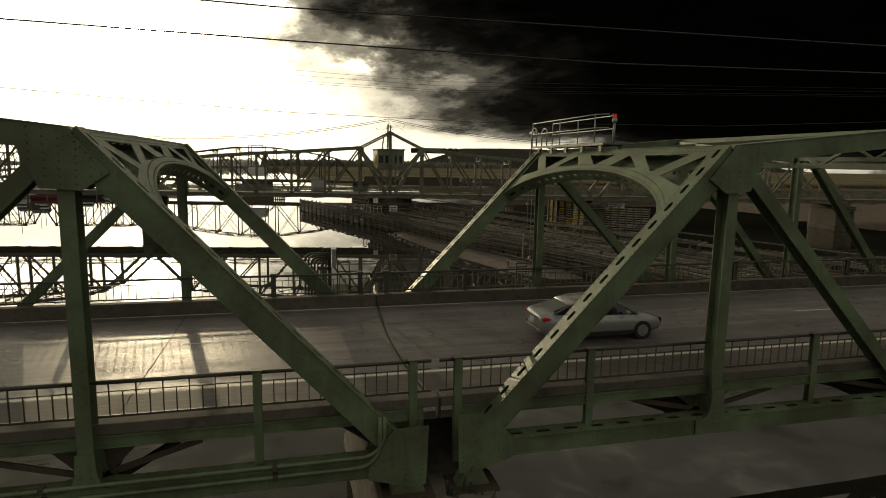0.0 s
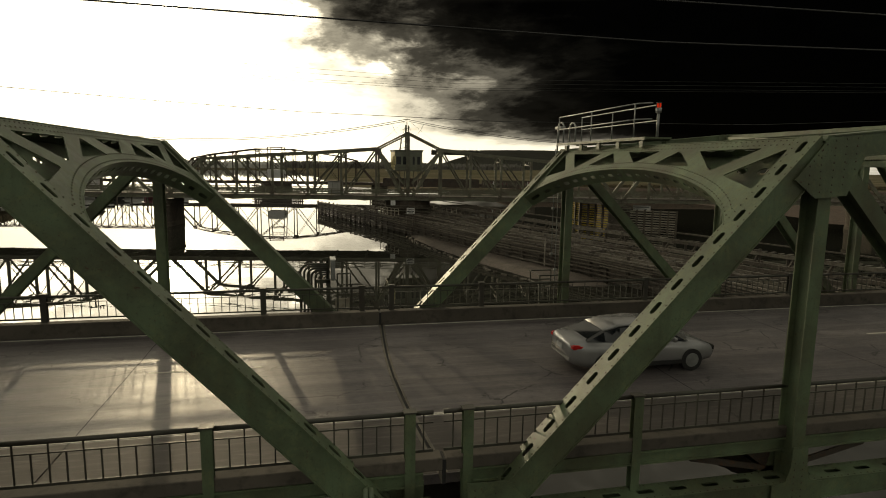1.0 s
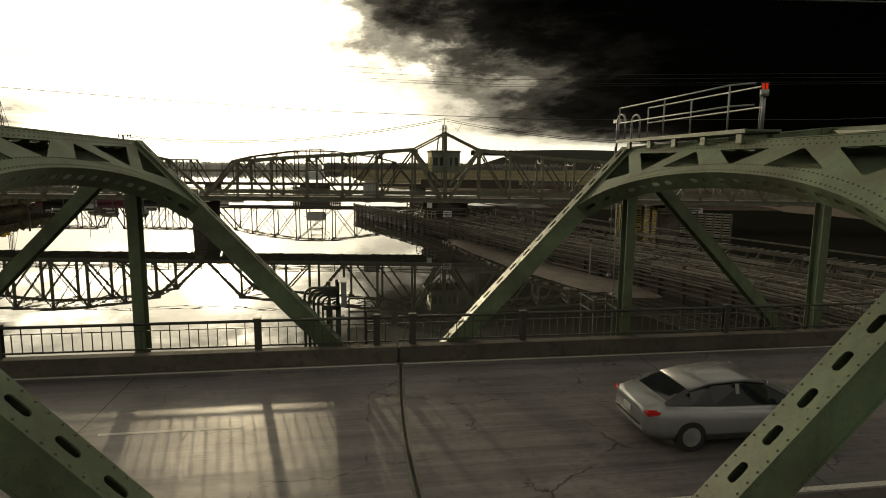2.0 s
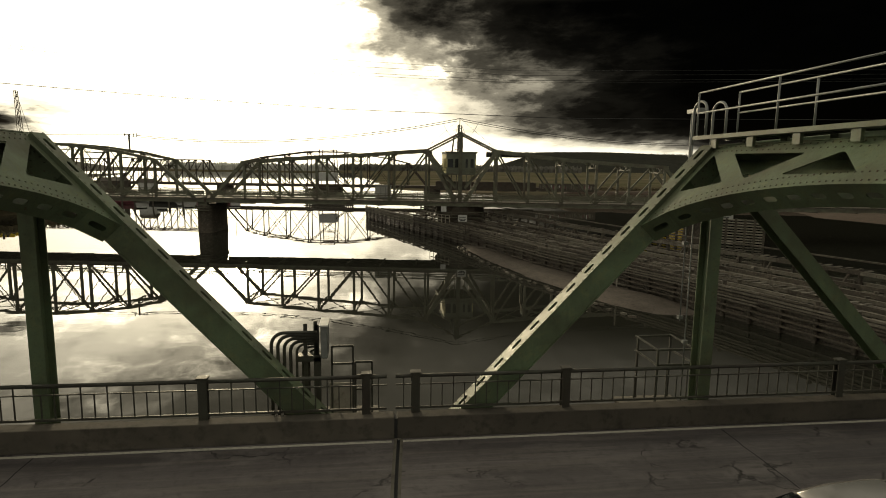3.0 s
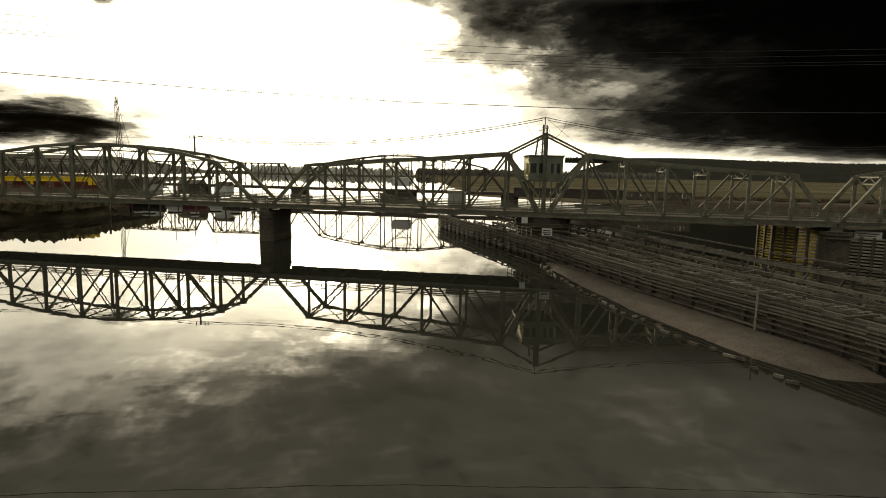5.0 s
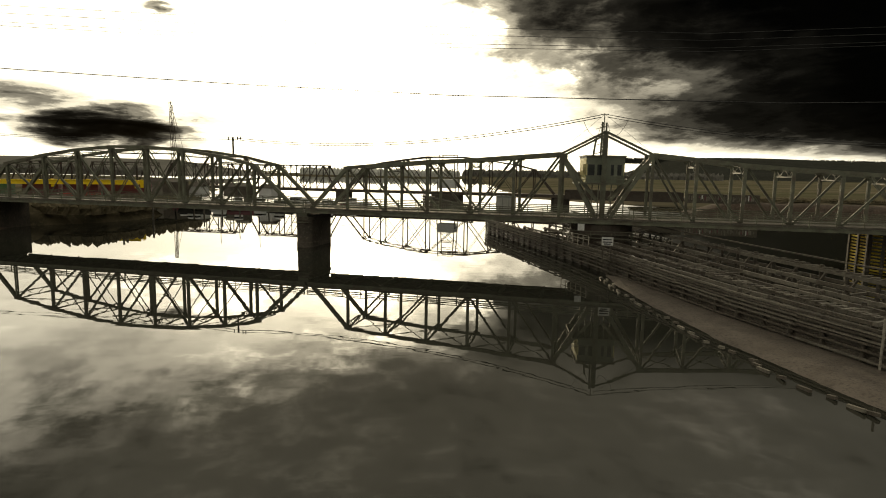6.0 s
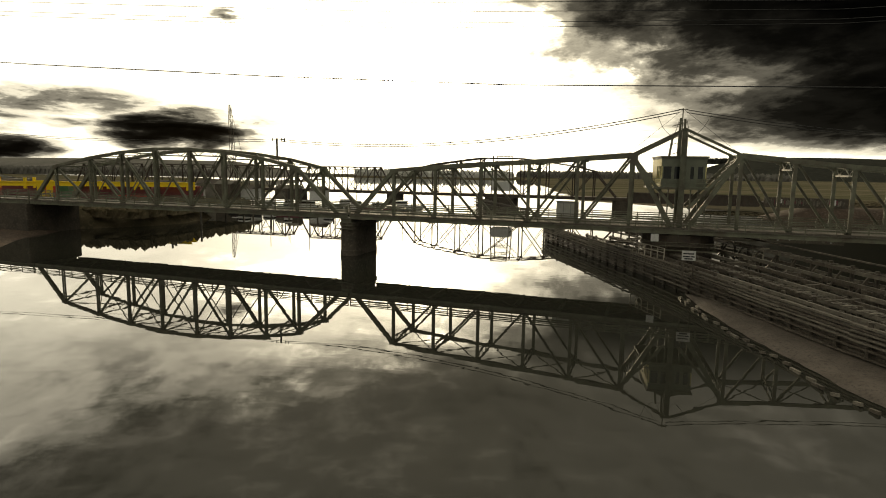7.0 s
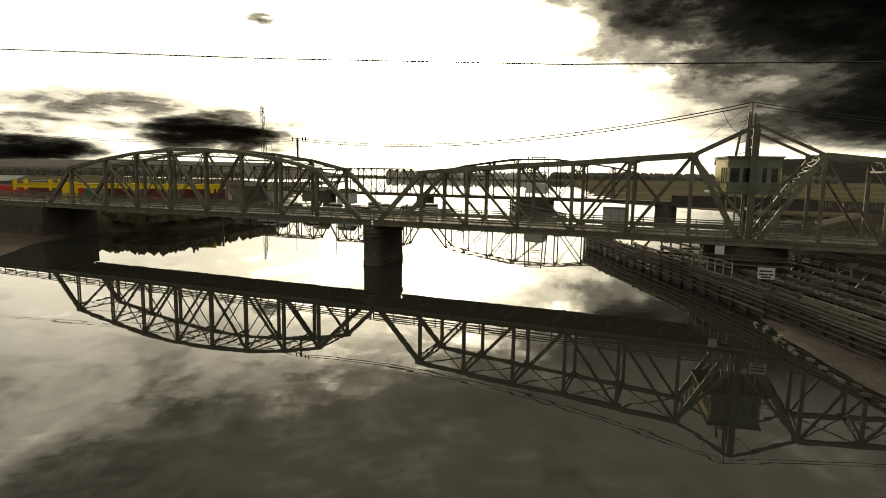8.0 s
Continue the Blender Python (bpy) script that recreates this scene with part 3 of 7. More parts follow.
def near_span(side):
    zc = CHORD_Z[side]
    span = thing("truss_span", (XJ + side * 1.0, 5.6, zc), "green riveted steel truss span with arched portal over the roadway", "bridge", "spans of the green road bridge")
    for y in Y_TRUSS:
        foot, head = bottom_node(side, 0, y), top_node(side, 0, y)
        lift = portal_normal(side) * 0.07
        box_member(span, "end_post", foot + lift, head + lift, 0.45, 0.53)
        # bent plate over the hip
        n1 = (head - foot).normalized().cross(Y)
        n2 = (top_node(side, 1, y) - head).normalized().cross(Y)
        n1, n2 = (n if n.z > 0 else -n for n in (n1, n2))
        bm = bmesh.new()
        ring = [head + n1.normalized() * 0.245 - (head - foot).normalized() * 0.05, head + (n1 + n2).normalized() * 0.262, head + n2.normalized() * 0.235 + (top_node(side, 1, y) - head).normalized() * 0.05, head]
        ends = [[bm.verts.new(p + Y * (e * 0.28)) for p in ring] for e in (-1, 1)]
        for i in range(4):
            bm.faces.new((ends[0][i], ends[0][(i + 1) % 4], ends[1][(i + 1) % 4], ends[1][i]))
        bm.faces.new(ends[0][::-1])
        bm.faces.new(ends[1])
        bmesh.ops.recalc_face_normals(bm, faces=bm.faces)
        part("hip_cover", bm, GREEN, span)
        for k in range(SPANS - 1):
            box_member(span, "top_chord", top_node(side, k, y), top_node(side, k + 1, y), 0.50, 0.44, False, True)
        for k in range(SPANS):
            box_member(span, "bottom_chord", bottom_node(side, k, y), bottom_node(side, k + 1, y), 0.46, 0.40, True, False, 0.78)
            # vertical: an H section whose flanges face the road and the river
            bm = bmesh.new()
            p, q = bottom_node(side, k + 1, y) + Z * 0.15, top_node(side, k, y) - Z * 0.15
            isection(bm, p, q, X, Y, 0.30, 0.43, 0.03)
            part("vertical", bm, GREEN, span)
            if k < SPANS - 1:
                p, q = top_node(side, k, y), bottom_node(side, k + 2, y)
                bm = bmesh.new()
                isection(bm, p, q, (q - p).normalized().cross(Y).normalized(), Y, 0.34, 0.41, 0.03)
                part("diagonal", bm, GREEN, span)
            # gussets
            t, b = top_node(side, k, y), bottom_node(side, k + 1, y)
            s = side
            if k == 0:
                loop = [(t.x + s * dx, t.z + dz) for dx, dz in ((-0.52, -0.30), (-0.10, 0.19), (0.75, 0.28), (0.78, -0.10), (0.42, -0.92), (-0.30, -0.98), (-0.80, -0.62))]
                rows = [((t.x + s * xa, t.z + za), (t.x + s * xb, t.z + zb)) for xa, za, xb, zb in ((-0.25, -0.06, -0.22, -0.85), (0.05, 0.14, 0.05, -0.85), (0.3, 0.18, 0.3, -0.7), (-0.48, -0.36, -0.48, -0.7), (0.55, 0.2, 0.55, -0.4), (-0.14, 0.06, -0.50, -0.36), (-0.40, -0.92, -0.66, -0.66))]
            else:
                loop = [(t.x - s * 0.6, t.z - 0.1), (t.x - s * 0.6, t.z + 0.2), (t.x + s * 0.6, t.z + 0.24), (t.x + s * 0.6, t.z - 0.1), (t.x + s * 0.3, t.z - 0.7), (t.x - s * 0.3, t.z - 0.7)]
                rows = [((t.x - s * 0.2, t.z + 0.1), (t.x - s * 0.2, t.z - 0.6)), ((t.x + s * 0.2, t.z + 0.1), (t.x + s * 0.2, t.z - 0.6))]
            gusset(span, loop, y, side, rows)
            loop = [(b.x + s * dx, b.z + dz) for dx, dz in ((-0.62, -0.2), (0.62, -0.2), (0.62, 0.19), (0.30, 0.26), (0.205, 0.55), (0.18, 1.0), (-0.18, 1.0), (-0.205, 0.55), (-0.30, 0.26), (-0.62, 0.19))]
            gusset(span, loop, y, side, [((b.x - s * 0.1, b.z + 0.65), (b.x - s * 0.1, b.z - 0.1)), ((b.x + s * 0.1, b.z + 0.65), (b.x + s * 0.1, b.z - 0.1))])
        # end gusset over the bearing
        f, s = foot, side
        gusset(span, [(f.x - s * 0.45, f.z + 0.95), (f.x + s * 0.35, f.z + 0.92), (f.x + s * 0.95, f.z + 0.25), (f.x + s * 0.95, f.z - 0.25), (f.x - s * 0.1, f.z - 0.55), (f.x - s * 0.40, f.z - 0.5)], y, side,
               [((f.x - s * 0.3, f.z + 0.8), (f.x - s * 0.3, f.z - 0.4)), ((f.x + s * 0.1, f.z + 0.7), (f.x + s * 0.1, f.z - 0.35)), ((f.x + s * 0.6, f.z + 0.15), (f.x + s * 0.6, f.z - 0.2))])
    portal(span, side)
    # floor beams with tapered ends, stringers, braces
    for k in range(SPANS + 1):
        x = bottom_node(side, k, 0).x
        bm = bmesh.new()
        top, deep = -0.66, -1.15
        loop = [(Y_TRUSS[0] + 0.2, top), (Y_TRUSS[1] - 0.2, top), (Y_TRUSS[1] - 0.2, zc - 0.15), (Y_TRUSS[1] - 1.6, deep - 0.2), (Y_TRUSS[0] + 1.6, deep - 0.2), (Y_TRUSS[0] + 0.2, zc - 0.15)]
        cut_sheet(bm, loop, [], lambda s, z, d, x=x: Vector((x + d - 0.02, s, z)), 0.04)
        block(bm, x - 0.2, x + 0.2, Y_TRUSS[0] + 0.25, Y_TRUSS[1] - 0.25, top, top + 0.03)
        part("floor_beam", bm, RUST, span)
        if k:
            for y in Y_TRUSS:   # knee plates beside the verticals
                bm = bmesh.new()
                inward = 1 if y < 5 else -1
                cut_sheet(bm, [(x - 0.80, -0.14), (x + 0.80, -0.14), (x + 0.22, zc + 0.22), (x - 0.22, zc + 0.22)], [], lambda s, z, d, y=y, i=inward: Vector((s, y + i * (0.30 + d), z)), 0.03)
                part("knee_plate", bm, RUST, span)
    x0, x1 = bottom_node(side, 0, 0).x, bottom_node(side, SPANS, 0).x
    for y in (1.4, 3.5, 5.6, 7.7, 9.8):
        bm = bmesh.new()
        ibar(bm, (x0 - side * 0.4, y, -0.42), (x1, y, -0.42), 0.24, 0.42, Y)
        part("stringer", bm, RUST, span)
    for y in (-0.06, 11.29):
        bm = bmesh.new()
        ibar(bm, (x0 - side * 0.4, y, 0.105), (x1, y, 0.105), 0.16, 0.275, Y, 0.03)
        part("fascia_channel", bm, GREEN, span)
    for k in range(SPANS):
        a, b = bottom_node(side, k, 0).x, bottom_node(side, k + 1, 0).x
        for ya, yb in ((Y_TRUSS[0] + 0.3, Y_TRUSS[1] - 0.3), (Y_TRUSS[1] - 0.3, Y_TRUSS[0] + 0.3)):
            bm = bmesh.new()
            bar(bm, (a, ya, zc - 0.1), (b, yb, zc - 0.1), 0.16, 0.12, Z)
            part("lateral_brace", bm, RUST, span)
        for y, i in ((Y_TRUSS[0], 1), (Y_TRUSS[1], -1)):
            for e in (0.32, 0.68):
                bm = bmesh.new()
                m = a + (b - a) * e
                near = b if e > 0.5 else a
                bar(bm, (m, y + i * 0.3, -0.12), (near, y + i * 0.3, zc + 0.2), 0.05, 0.13, Y)
                if k or e > 0.5:
                    part("deck_brace", bm, RUST, span)
                else:
                    bm.free()
    # top laterals and sway struts
    for k in range(SPANS):
        x, z = top_node(side, k, 0).x, TOP_Z[k]
        if k:
            for dz in (0.1, -0.95):
                bm = bmesh.new()
                laced(bm, (x, Y_TRUSS[0] + 0.2, z + dz), (x, Y_TRUSS[1] - 0.2, z + dz), 0.3, 0.18, X, 0.5)
                part("sway_strut", bm, GREEN, span)
            for j in range(6):
                bm = bmesh.new()
                ya = Y_TRUSS[0] + 0.2 + (Y_TRUSS[1] - Y_TRUSS[0] - 0.4) * j / 6
                yb = ya + (Y_TRUSS[1] - Y_TRUSS[0] - 0.4) / 6
                bar(bm, (x, ya, z + (0.1 if j % 2 else -0.95)), (x, yb, z + (-0.95 if j % 2 else 0.1)), 0.1, 0.1, X)
                part("sway_lattice", bm, GREEN, span)
        if k < SPANS - 1:
            xb, zb = top_node(side, k + 1, 0).x, TOP_Z[k + 1]
            for ya, yb in (Y_TRUSS, Y_TRUSS[::-1]):
                bm = bmesh.new()
                ibar(bm, (x, ya, z + 0.05), (xb, yb, zb + 0.05), 0.2, 0.16, Z, 0.02)
                part("top_lateral", bm, GREEN, span)
    return span


span_right, span_left = near_span(1), near_span(-1)


# ---------------------------------------------------------------- deck, kerbs, markings
def deck_piece(name, x0, x1, y0, y1, z0, z1, mat, label, category):
    bm = bmesh.new()
    block(bm, x0, x1, y0, y1, z0, z1)
    bmesh.ops.bevel(bm, geom=bm.edges[:], offset=0.015, segments=1, affect="EDGES")
    return tagged(part(name, bm, mat), label, category, kind="structure")


def joint_x(y):
    """The expansion joint bows a little towards the left span in the middle of the roadway."""
    return XJ + 0.07 - 0.27 * math.sin(math.pi * min(1.0, max(0.0, (y - 0.1) / 11.0)))


def joint_strip(bm, off0, off1, y0, y1, z0, z1, n=24):
    """A bar that follows the joint, between two offsets from its line."""
    rows = []
    for i in range(n + 1):
        y = y0 + (y1 - y0) * i / n
        rows.append([bm.verts.new((joint_x(y) + o, y, z)) for o, z in ((off0, z0), (off1, z0), (off1, z1), (off0, z1))])
    for m, k in zip(rows, rows[1:]):
        for i in range(4):
            bm.faces.new((m[i], m[(i + 1) % 4], k[(i + 1) % 4], k[i]))
    bm.faces.new(rows[0][::-1])
    bm.faces.new(rows[-1])
    bmesh.ops.recalc_face_normals(bm, faces=bm.faces)


for side, far_end in ((-1, -56), (1, 58)):
    bm = bmesh.new()
    ys = [0.22 + (11.01 - 0.22) * i / 24 for i in range(25)]
    loop = [(joint_x(y) + side * 0.035, y) for y in ys] + [(far_end, 11.01), (far_end, 0.22)]
    sides = [[bm.verts.new((x, y, z)) for x, y in loop] for z in (-0.20, 0.0)]
    for i in range(len(loop)):
        k = (i + 1) % len(loop)
        bm.faces.new((sides[0][i], sides[0][k], sides[1][k], sides[1][i]))
    for ring in sides:
        bm.faces.new(ring)
    bmesh.ops.recalc_face_normals(bm, faces=bm.faces)
    tagged(part("road", bm, ROAD), "worn grey concrete roadway with tyre tracks", "road", kind="structure")
    a, b = sorted((XJ + side * 0.035, far_end))
    for y0, y1 in ((-0.12, 0.24), (10.99, 11.35)):
        deck_piece("kerb", a, b, y0, y1, 0.25 if y0 < 0 else 0.0, 0.5, KERBCON, "stained concrete kerb wall below the railing", "kerb")


def marking(x0, x1, y, w=0.10):
    bm = bmesh.new()
    v = [bm.verts.new(p) for p in ((x0, y - w / 2, 0.004), (x1, y - w / 2, 0.004), (x1, y + w / 2, 0.004), (x0, y + w / 2, 0.004))]
    bm.faces.new(v)
    return tagged(part("road_marking", bm, LINE), "worn white painted line on the roadway", "road marking", "road markings", "structure")


for a, b in ((-56, XJ - 0.1), (XJ + 0.1, 58)):
    marking(a, b, 10.86)
    marking(a, b, 2.94, 0.15)
for k in range(-4, 5):
    s = 5.92 + k * 12.2
    marking(s, s + 3.05, 7.0, 0.11)
# darker shoulder strip between the edge line and the near kerb
for side, far_end in ((-1, -56), (1, 58)):
    bm = bmesh.new()
    ys = [0.26 + (2.80 - 0.26) * i / 6 for i in range(7)]
    bm.faces.new([bm.verts.new((x, y, 0.003)) for x, y in [(joint_x(y) + side * 0.11, y) for y in ys] + [(far_end, 2.80), (far_end, 0.26)]])
    bmesh.ops.recalc_face_normals(bm, faces=bm.faces)
    ob = part("road_shoulder", bm, SHOULDER)
    tagged(ob, "darker brown shoulder strip along the kerb", "road shoulder", kind="structure")
# fine transverse seams of the deck slabs
for k in range(1, 7):
    for e in (-1, 1):
        bm = bmesh.new()
        x = XJ + e * (SLOPE_TOP + (k - 1) * PANEL) + 0.1
        n = 40
        pts = [(x + 0.03 * noise.noise(Vector((i * 0.6, k, e))), 0.24 + (10.98 - 0.24) * i / n) for i in range(n + 1)]
        top = [[bm.verts.new((px + o, py, 0.003)) for px, py in pts] for o in (-0.014, 0.014)]
        for i in range(n):
            bm.faces.new((top[0][i], top[1][i], top[1][i + 1], top[0][i + 1]))
        tagged(part("deck_seam", bm, RUBBER), "thin dark seam across the concrete roadway", "road joint", "deck seams", "structure")
# dark seal in the open joint
bm = bmesh.new()
joint_strip(bm, -0.034, 0.034, 0.22, 11.0, -0.16, -0.03)
for y0, y1 in ((-0.10, 0.22), (11.01, 11.33)):
    block(bm, XJ - 0.035, XJ + 0.035, y0, y1, -0.03, 0.46)
tagged(part("joint_seal", bm, RUBBER), "grimy rubber seal in the expansion joint", "expansion joint", kind="structure")
# raised steel edges of the expansion joint
for e in (-1, 1):
    bm = bmesh.new()
    a, b = sorted((e * 0.036, e * 0.10))
    joint_strip(bm, a, b, 0.25, 10.98, -0.02, 0.008)
    tagged(part("joint_edge", bm, CONCRETE), "worn steel edge along the expansion joint", "expansion joint", "joint edges", "structure")


# ---------------------------------------------------------------- railings
def railing_bay(y, xa, xb, outward):
    """One bay of pipe railing between two posts."""
    bay = thing("railing", ((xa + xb) / 2, y, 0.5), "dark painted steel railing with thin pickets on a concrete kerb", "railing", "railings of the road bridge")
    bm = bmesh.new()
    pipe(bm, [(xa, y, 1.365), (xb, y, 1.365)], 0.046)
    part("top_rail", bm, RAILST, bay, smooth=True)
    for z, h in ((1.17, 0.022), (0.62, 0.05)):
        bm = bmesh.new()
        bar(bm, (xa, y, z), (xb, y, z), 0.045, h, Y)
        part("rail_bar", bm, RAILST, bay)
    n = max(2, round(abs(xb - xa) / 0.262))
    for i in range(1, n):
        x = xa + (xb - xa) * i / n
        bm = bmesh.new()
        bar(bm, (x, y, 0.62), (x, y, 1.34 if i % 2 else 1.17), 0.024, 0.024, Y)
        part("picket", bm, RAILST, bay)
    return bay


def railing_post(x, y, outward, low):
    post = thing("railing_post", (x, y, 0.5), "green steel railing post bolted outside the kerb", "railing post", "railing posts")
    bm = bmesh.new()
    yo = y + outward * 0.06
    isection(bm, Vector((x, yo, low)), Vector((x, yo, 1.42)), X, Y, 0.19, 0.17, 0.02)
    part("post_shaft", bm, GREEN if outward < 0 else RAILST, post)
    bm = bmesh.new()
    block(bm, x - 0.12, x + 0.12, yo - 0.10, yo + 0.10, 1.42, 1.45)
    part("post_cap", bm, RAILST, post)


for y, out in ((Y_RAIL[0], -1), (Y_RAIL[1], 1)):
    for side in (-1, 1):
        posts = [XP + side * (0.55 + 3.5 * k) for k in range(14)]
        low = -0.72 if y < 5 else 0.1
        for k, x in enumerate(posts):
            if k % 2 == 0 and k > 0:
                continue        # the truss verticals take the place of these posts
            railing_post(x, y, out, low)
        railing_bay(y, posts[0] - side * 0.45, posts[0] - side * 0.09, out)
        for k, (a, b) in enumerate(zip(posts, posts[1:])):
            ga, gb = (0.09 if k % 2 or k == 0 else 0.0), (0.09 if k % 2 == 0 else 0.0)
            railing_bay(y, a + side * ga, b - side * gb, out)


# ---------------------------------------------------------------- pier under the joint
def pier(name, x, y0, y1, half, z0, z1, label):
    p = thing(name, (x, (y0 + y1) / 2, z0), label, "bridge pier")
    bm = bmesh.new()
    ring = 10
    levels = [(z0 - 3, half * 1.08), (z0 + 0.4, half * 1.08), (z0 + 0.5, half), (z1 - 0.7, half * 0.94), (z1 - 0.6, half * 1.12), (z1, half * 1.12)]
    loops = []
    for z, r in levels:
        pts = []
        for k in range(ring + 1):
            w = math.pi * k / ring
            pts.append((x + r * math.cos(w), y1 + r * math.sin(w) * 0.8, z))
        for k in range(ring + 1):
            w = math.pi + math.pi * k / ring
            pts.append((x + r * math.cos(w), y0 + r * math.sin(w) * 0.8, z))
        loops.append([bm.verts.new(q) for q in pts])
    for m, n in zip(loops, loops[1:]):
        for k in range(len(m)):
            bm.faces.new((m[k], m[(k + 1) % len(m)], n[(k + 1) % len(m)], n[k]))
    bm.faces.new(loops[-1])
    part("pier_shaft", bm, CONCRETE, p)
    return p


pier("bridge_pier", XJ, Y_TRUSS[0], Y_TRUSS[1], 1.25, WATER_Z, -1.75, "tall stained concrete river pier below the expansion joint")


# ---------------------------------------------------------------- the far swing bridge
AXIS = Vector((1, -0.165, 0)).normalized()
ACROSS = Vector((0.165, 1, 0)).normalized()


def laid(centre):
    c = Vector(centre)
    return lambda u, v, z: c + AXIS * u + ACROSS * v + Z * z


def far_truss(owner, at, half, foot_a, tops, foot_b, z_low, mat, size, lacing=True, deep_ends=True):
    """Both trusses of one span: tops is a list of (u, z); the web alternates from the feet inwards."""
    w, h = size
    n = len(tops)
    for v in (-half, half):
        def member(name, a, b, k=1.0, lace=False):
            bm = bmesh.new()
            if lace and lacing:
                laced(bm, a, b, w * k, h * k, ACROSS, 0.55)
            else:
                ibar(bm, a, b, w * k, h * k, ACROSS, 0.05)
            part(name, bm, mat, owner)
        pts = [at(u, v, z) for u, z in tops]
        low = [at(u, v, z_low) for u, _ in tops]
        fa, fb = at(foot_a, v, z_low), at(foot_b, v, z_low)
        bm = bmesh.new()
        bar(bm, fa, pts[0], w * 1.1, h * 1.1, ACROSS)
        part("end_post", bm, mat, owner)
        bm = bmesh.new()
        bar(bm, fb, pts[-1], w * 1.1, h * 1.1, ACROSS)
        part("end_post", bm, mat, owner)
        for a, b in zip(pts, pts[1:]):
            bm = bmesh.new()
            bar(bm, a, b, w, h, ACROSS)
            part("top_chord", bm, mat, owner)
        for a, b in zip([fa] + low, low + [fb]):
            bm = bmesh.new()
            bar(bm, a, b, w * 0.9, h * 0.8, ACROSS)
            part("bottom_chord", bm, mat, owner)
        mid = (n - 1) / 2
        for k in range(n):
            member("vertical", low[k], pts[k], 0.8, True)
            bm = bmesh.new()
            for s in (-1, 1):
                d = 0.55
                c = pts[k] + ACROSS * (s * w * 0.55)
                box(bm, AXIS * (2 * d), ACROSS * 0.03, Z * d, c - Z * 0.1)
            part("gusset_plate", bm, mat, owner)
        for k in range(n - 1):
            if k < mid:
                member("diagonal", pts[k], low[k + 1], 0.6)
            else:
                member("diagonal", low[k], pts[k + 1], 0.6)
            if 1 <= k <= n - 3 and n > 6:
                a, b = (low[k], pts[k + 1]) if k < mid else (pts[k], low[k + 1])
                bm = bmesh.new()
                bar(bm, a, b, 0.12, 0.14, ACROSS)
                part("counter_diagonal", bm, mat, owner)
    # struts and lateral crosses between the two top chords
    for k, (u, z) in enumerate(tops):
        for dz in (0.0, -1.0):
            bm = bmesh.new()
            ibar(bm, at(u, -half, z + dz), at(u, half, z + dz), 0.16, 0.2, AXIS, 0.03)
            part("sway_strut", bm, mat, owner)
        for j in range(4):
            bm = bmesh.new()
            va, vb = -half + half * j / 2, -half + half * (j + 1) / 2
            bar(bm, at(u, va, z - (j % 2)), at(u, vb, z - ((j + 1) % 2)), 0.09, 0.09, AXIS)
            part("sway_lattice", bm, mat, owner)
    for (ua, za), (ub, zb) in zip(tops, tops[1:]):
        for s in (-1, 1):
            bm = bmesh.new()
            bar(bm, at(ua, s * half, za), at(ub, -s * half, zb), 0.12, 0.1, Z)
            part("top_lateral", bm, mat, owner)


def far_deck(owner, at, ua, ub, half, z, mat):
    bm = bmesh.new()
    c = at((ua + ub) / 2, 0, z - 0.22)
    box(bm, AXIS * (ub - ua), ACROSS * (2 * half + 1.2), Z * 0.24, c)
    part("deck_slab", bm, KERBCON, owner)
    for v in (-half - 0.55, half + 0.55):
        bm = bmesh.new()
        ibar(bm, at(ua, v, z - 0.62), at(ub, v, z - 0.62), 0.3, 0.55, ACROSS, 0.04)
        part("fascia_girder", bm, mat, owner)
        n = max(2, round((ub - ua) / 3.1))
        for k in range(n + 1):
            u = ua + (ub - ua) * k / n
            bm = bmesh.new()
            bar(bm, at(u, v, z - 0.35), at(u, v, z + 1.12), 0.12, 0.12, ACROSS)
            part("railing_post", bm, mat, owner)
        for dz, h in ((1.06, 0.12), (0.80, 0.13), (0.52, 0.15), (0.22, 0.18)):
            bm = bmesh.new()
            bar(bm, at(ua, v, z + dz), at(ub, v, z + dz), 0.06, h, ACROSS)
            part("railing_bar", bm, mat, owner)
    n = max(2, round((ub - ua) / 6.3))
    for k in range(n + 1):
        u = ua + (ub - ua) * k / n
        bm = bmesh.new()
        ibar(bm, at(u, -half, z - 0.75), at(u, half, z - 0.75), 0.25, 0.7, AXIS, 0.04)
        part("floor_beam", bm, mat, owner)
        if k < n:
            for s in (-1, 1):
                bm = bmesh.new()
                bar(bm, at(u, s * half, z - 1.0), at(u + (ub - ua) / n, -s * half, z - 1.0), 0.14, 0.10, Z)
                part("lateral_brace", bm, TIMBER_GREY, owner)


FAR = laid((15.9, 104.0, 0.0))
FAR_HALF = 3.85
SWING_L = [(-37.75, 6.25), (-31.5, 6.8), (-24.9, 7.3), (-18.45, 7.65), (-12.2, 8.15), (-5.7, 8.65)]
SWING_R = [(6.5, 8.65), (12.05, 8.05), (17.9, 7.4), (23.6, 7.0), (29.2, 6.65), (35.1, 6.3)]
swing = thing("swing_bridge", FAR(0, 0, -0.9), "weathered green steel truss swing bridge on a round pivot pier", "bridge", "far bridges")
far_truss(swing, FAR, FAR_HALF, -44.0, SWING_L, -0.6, -0.45, GREEN_FAR, (0.48, 0.48))
far_truss(swing, FAR, FAR_HALF, 1.0, SWING_R, 40.3, -0.45, GREEN_FAR, (0.48, 0.48))
far_deck(swing, FAR, -44.5, 41.0, FAR_HALF, 0.0, GREEN_FAR)
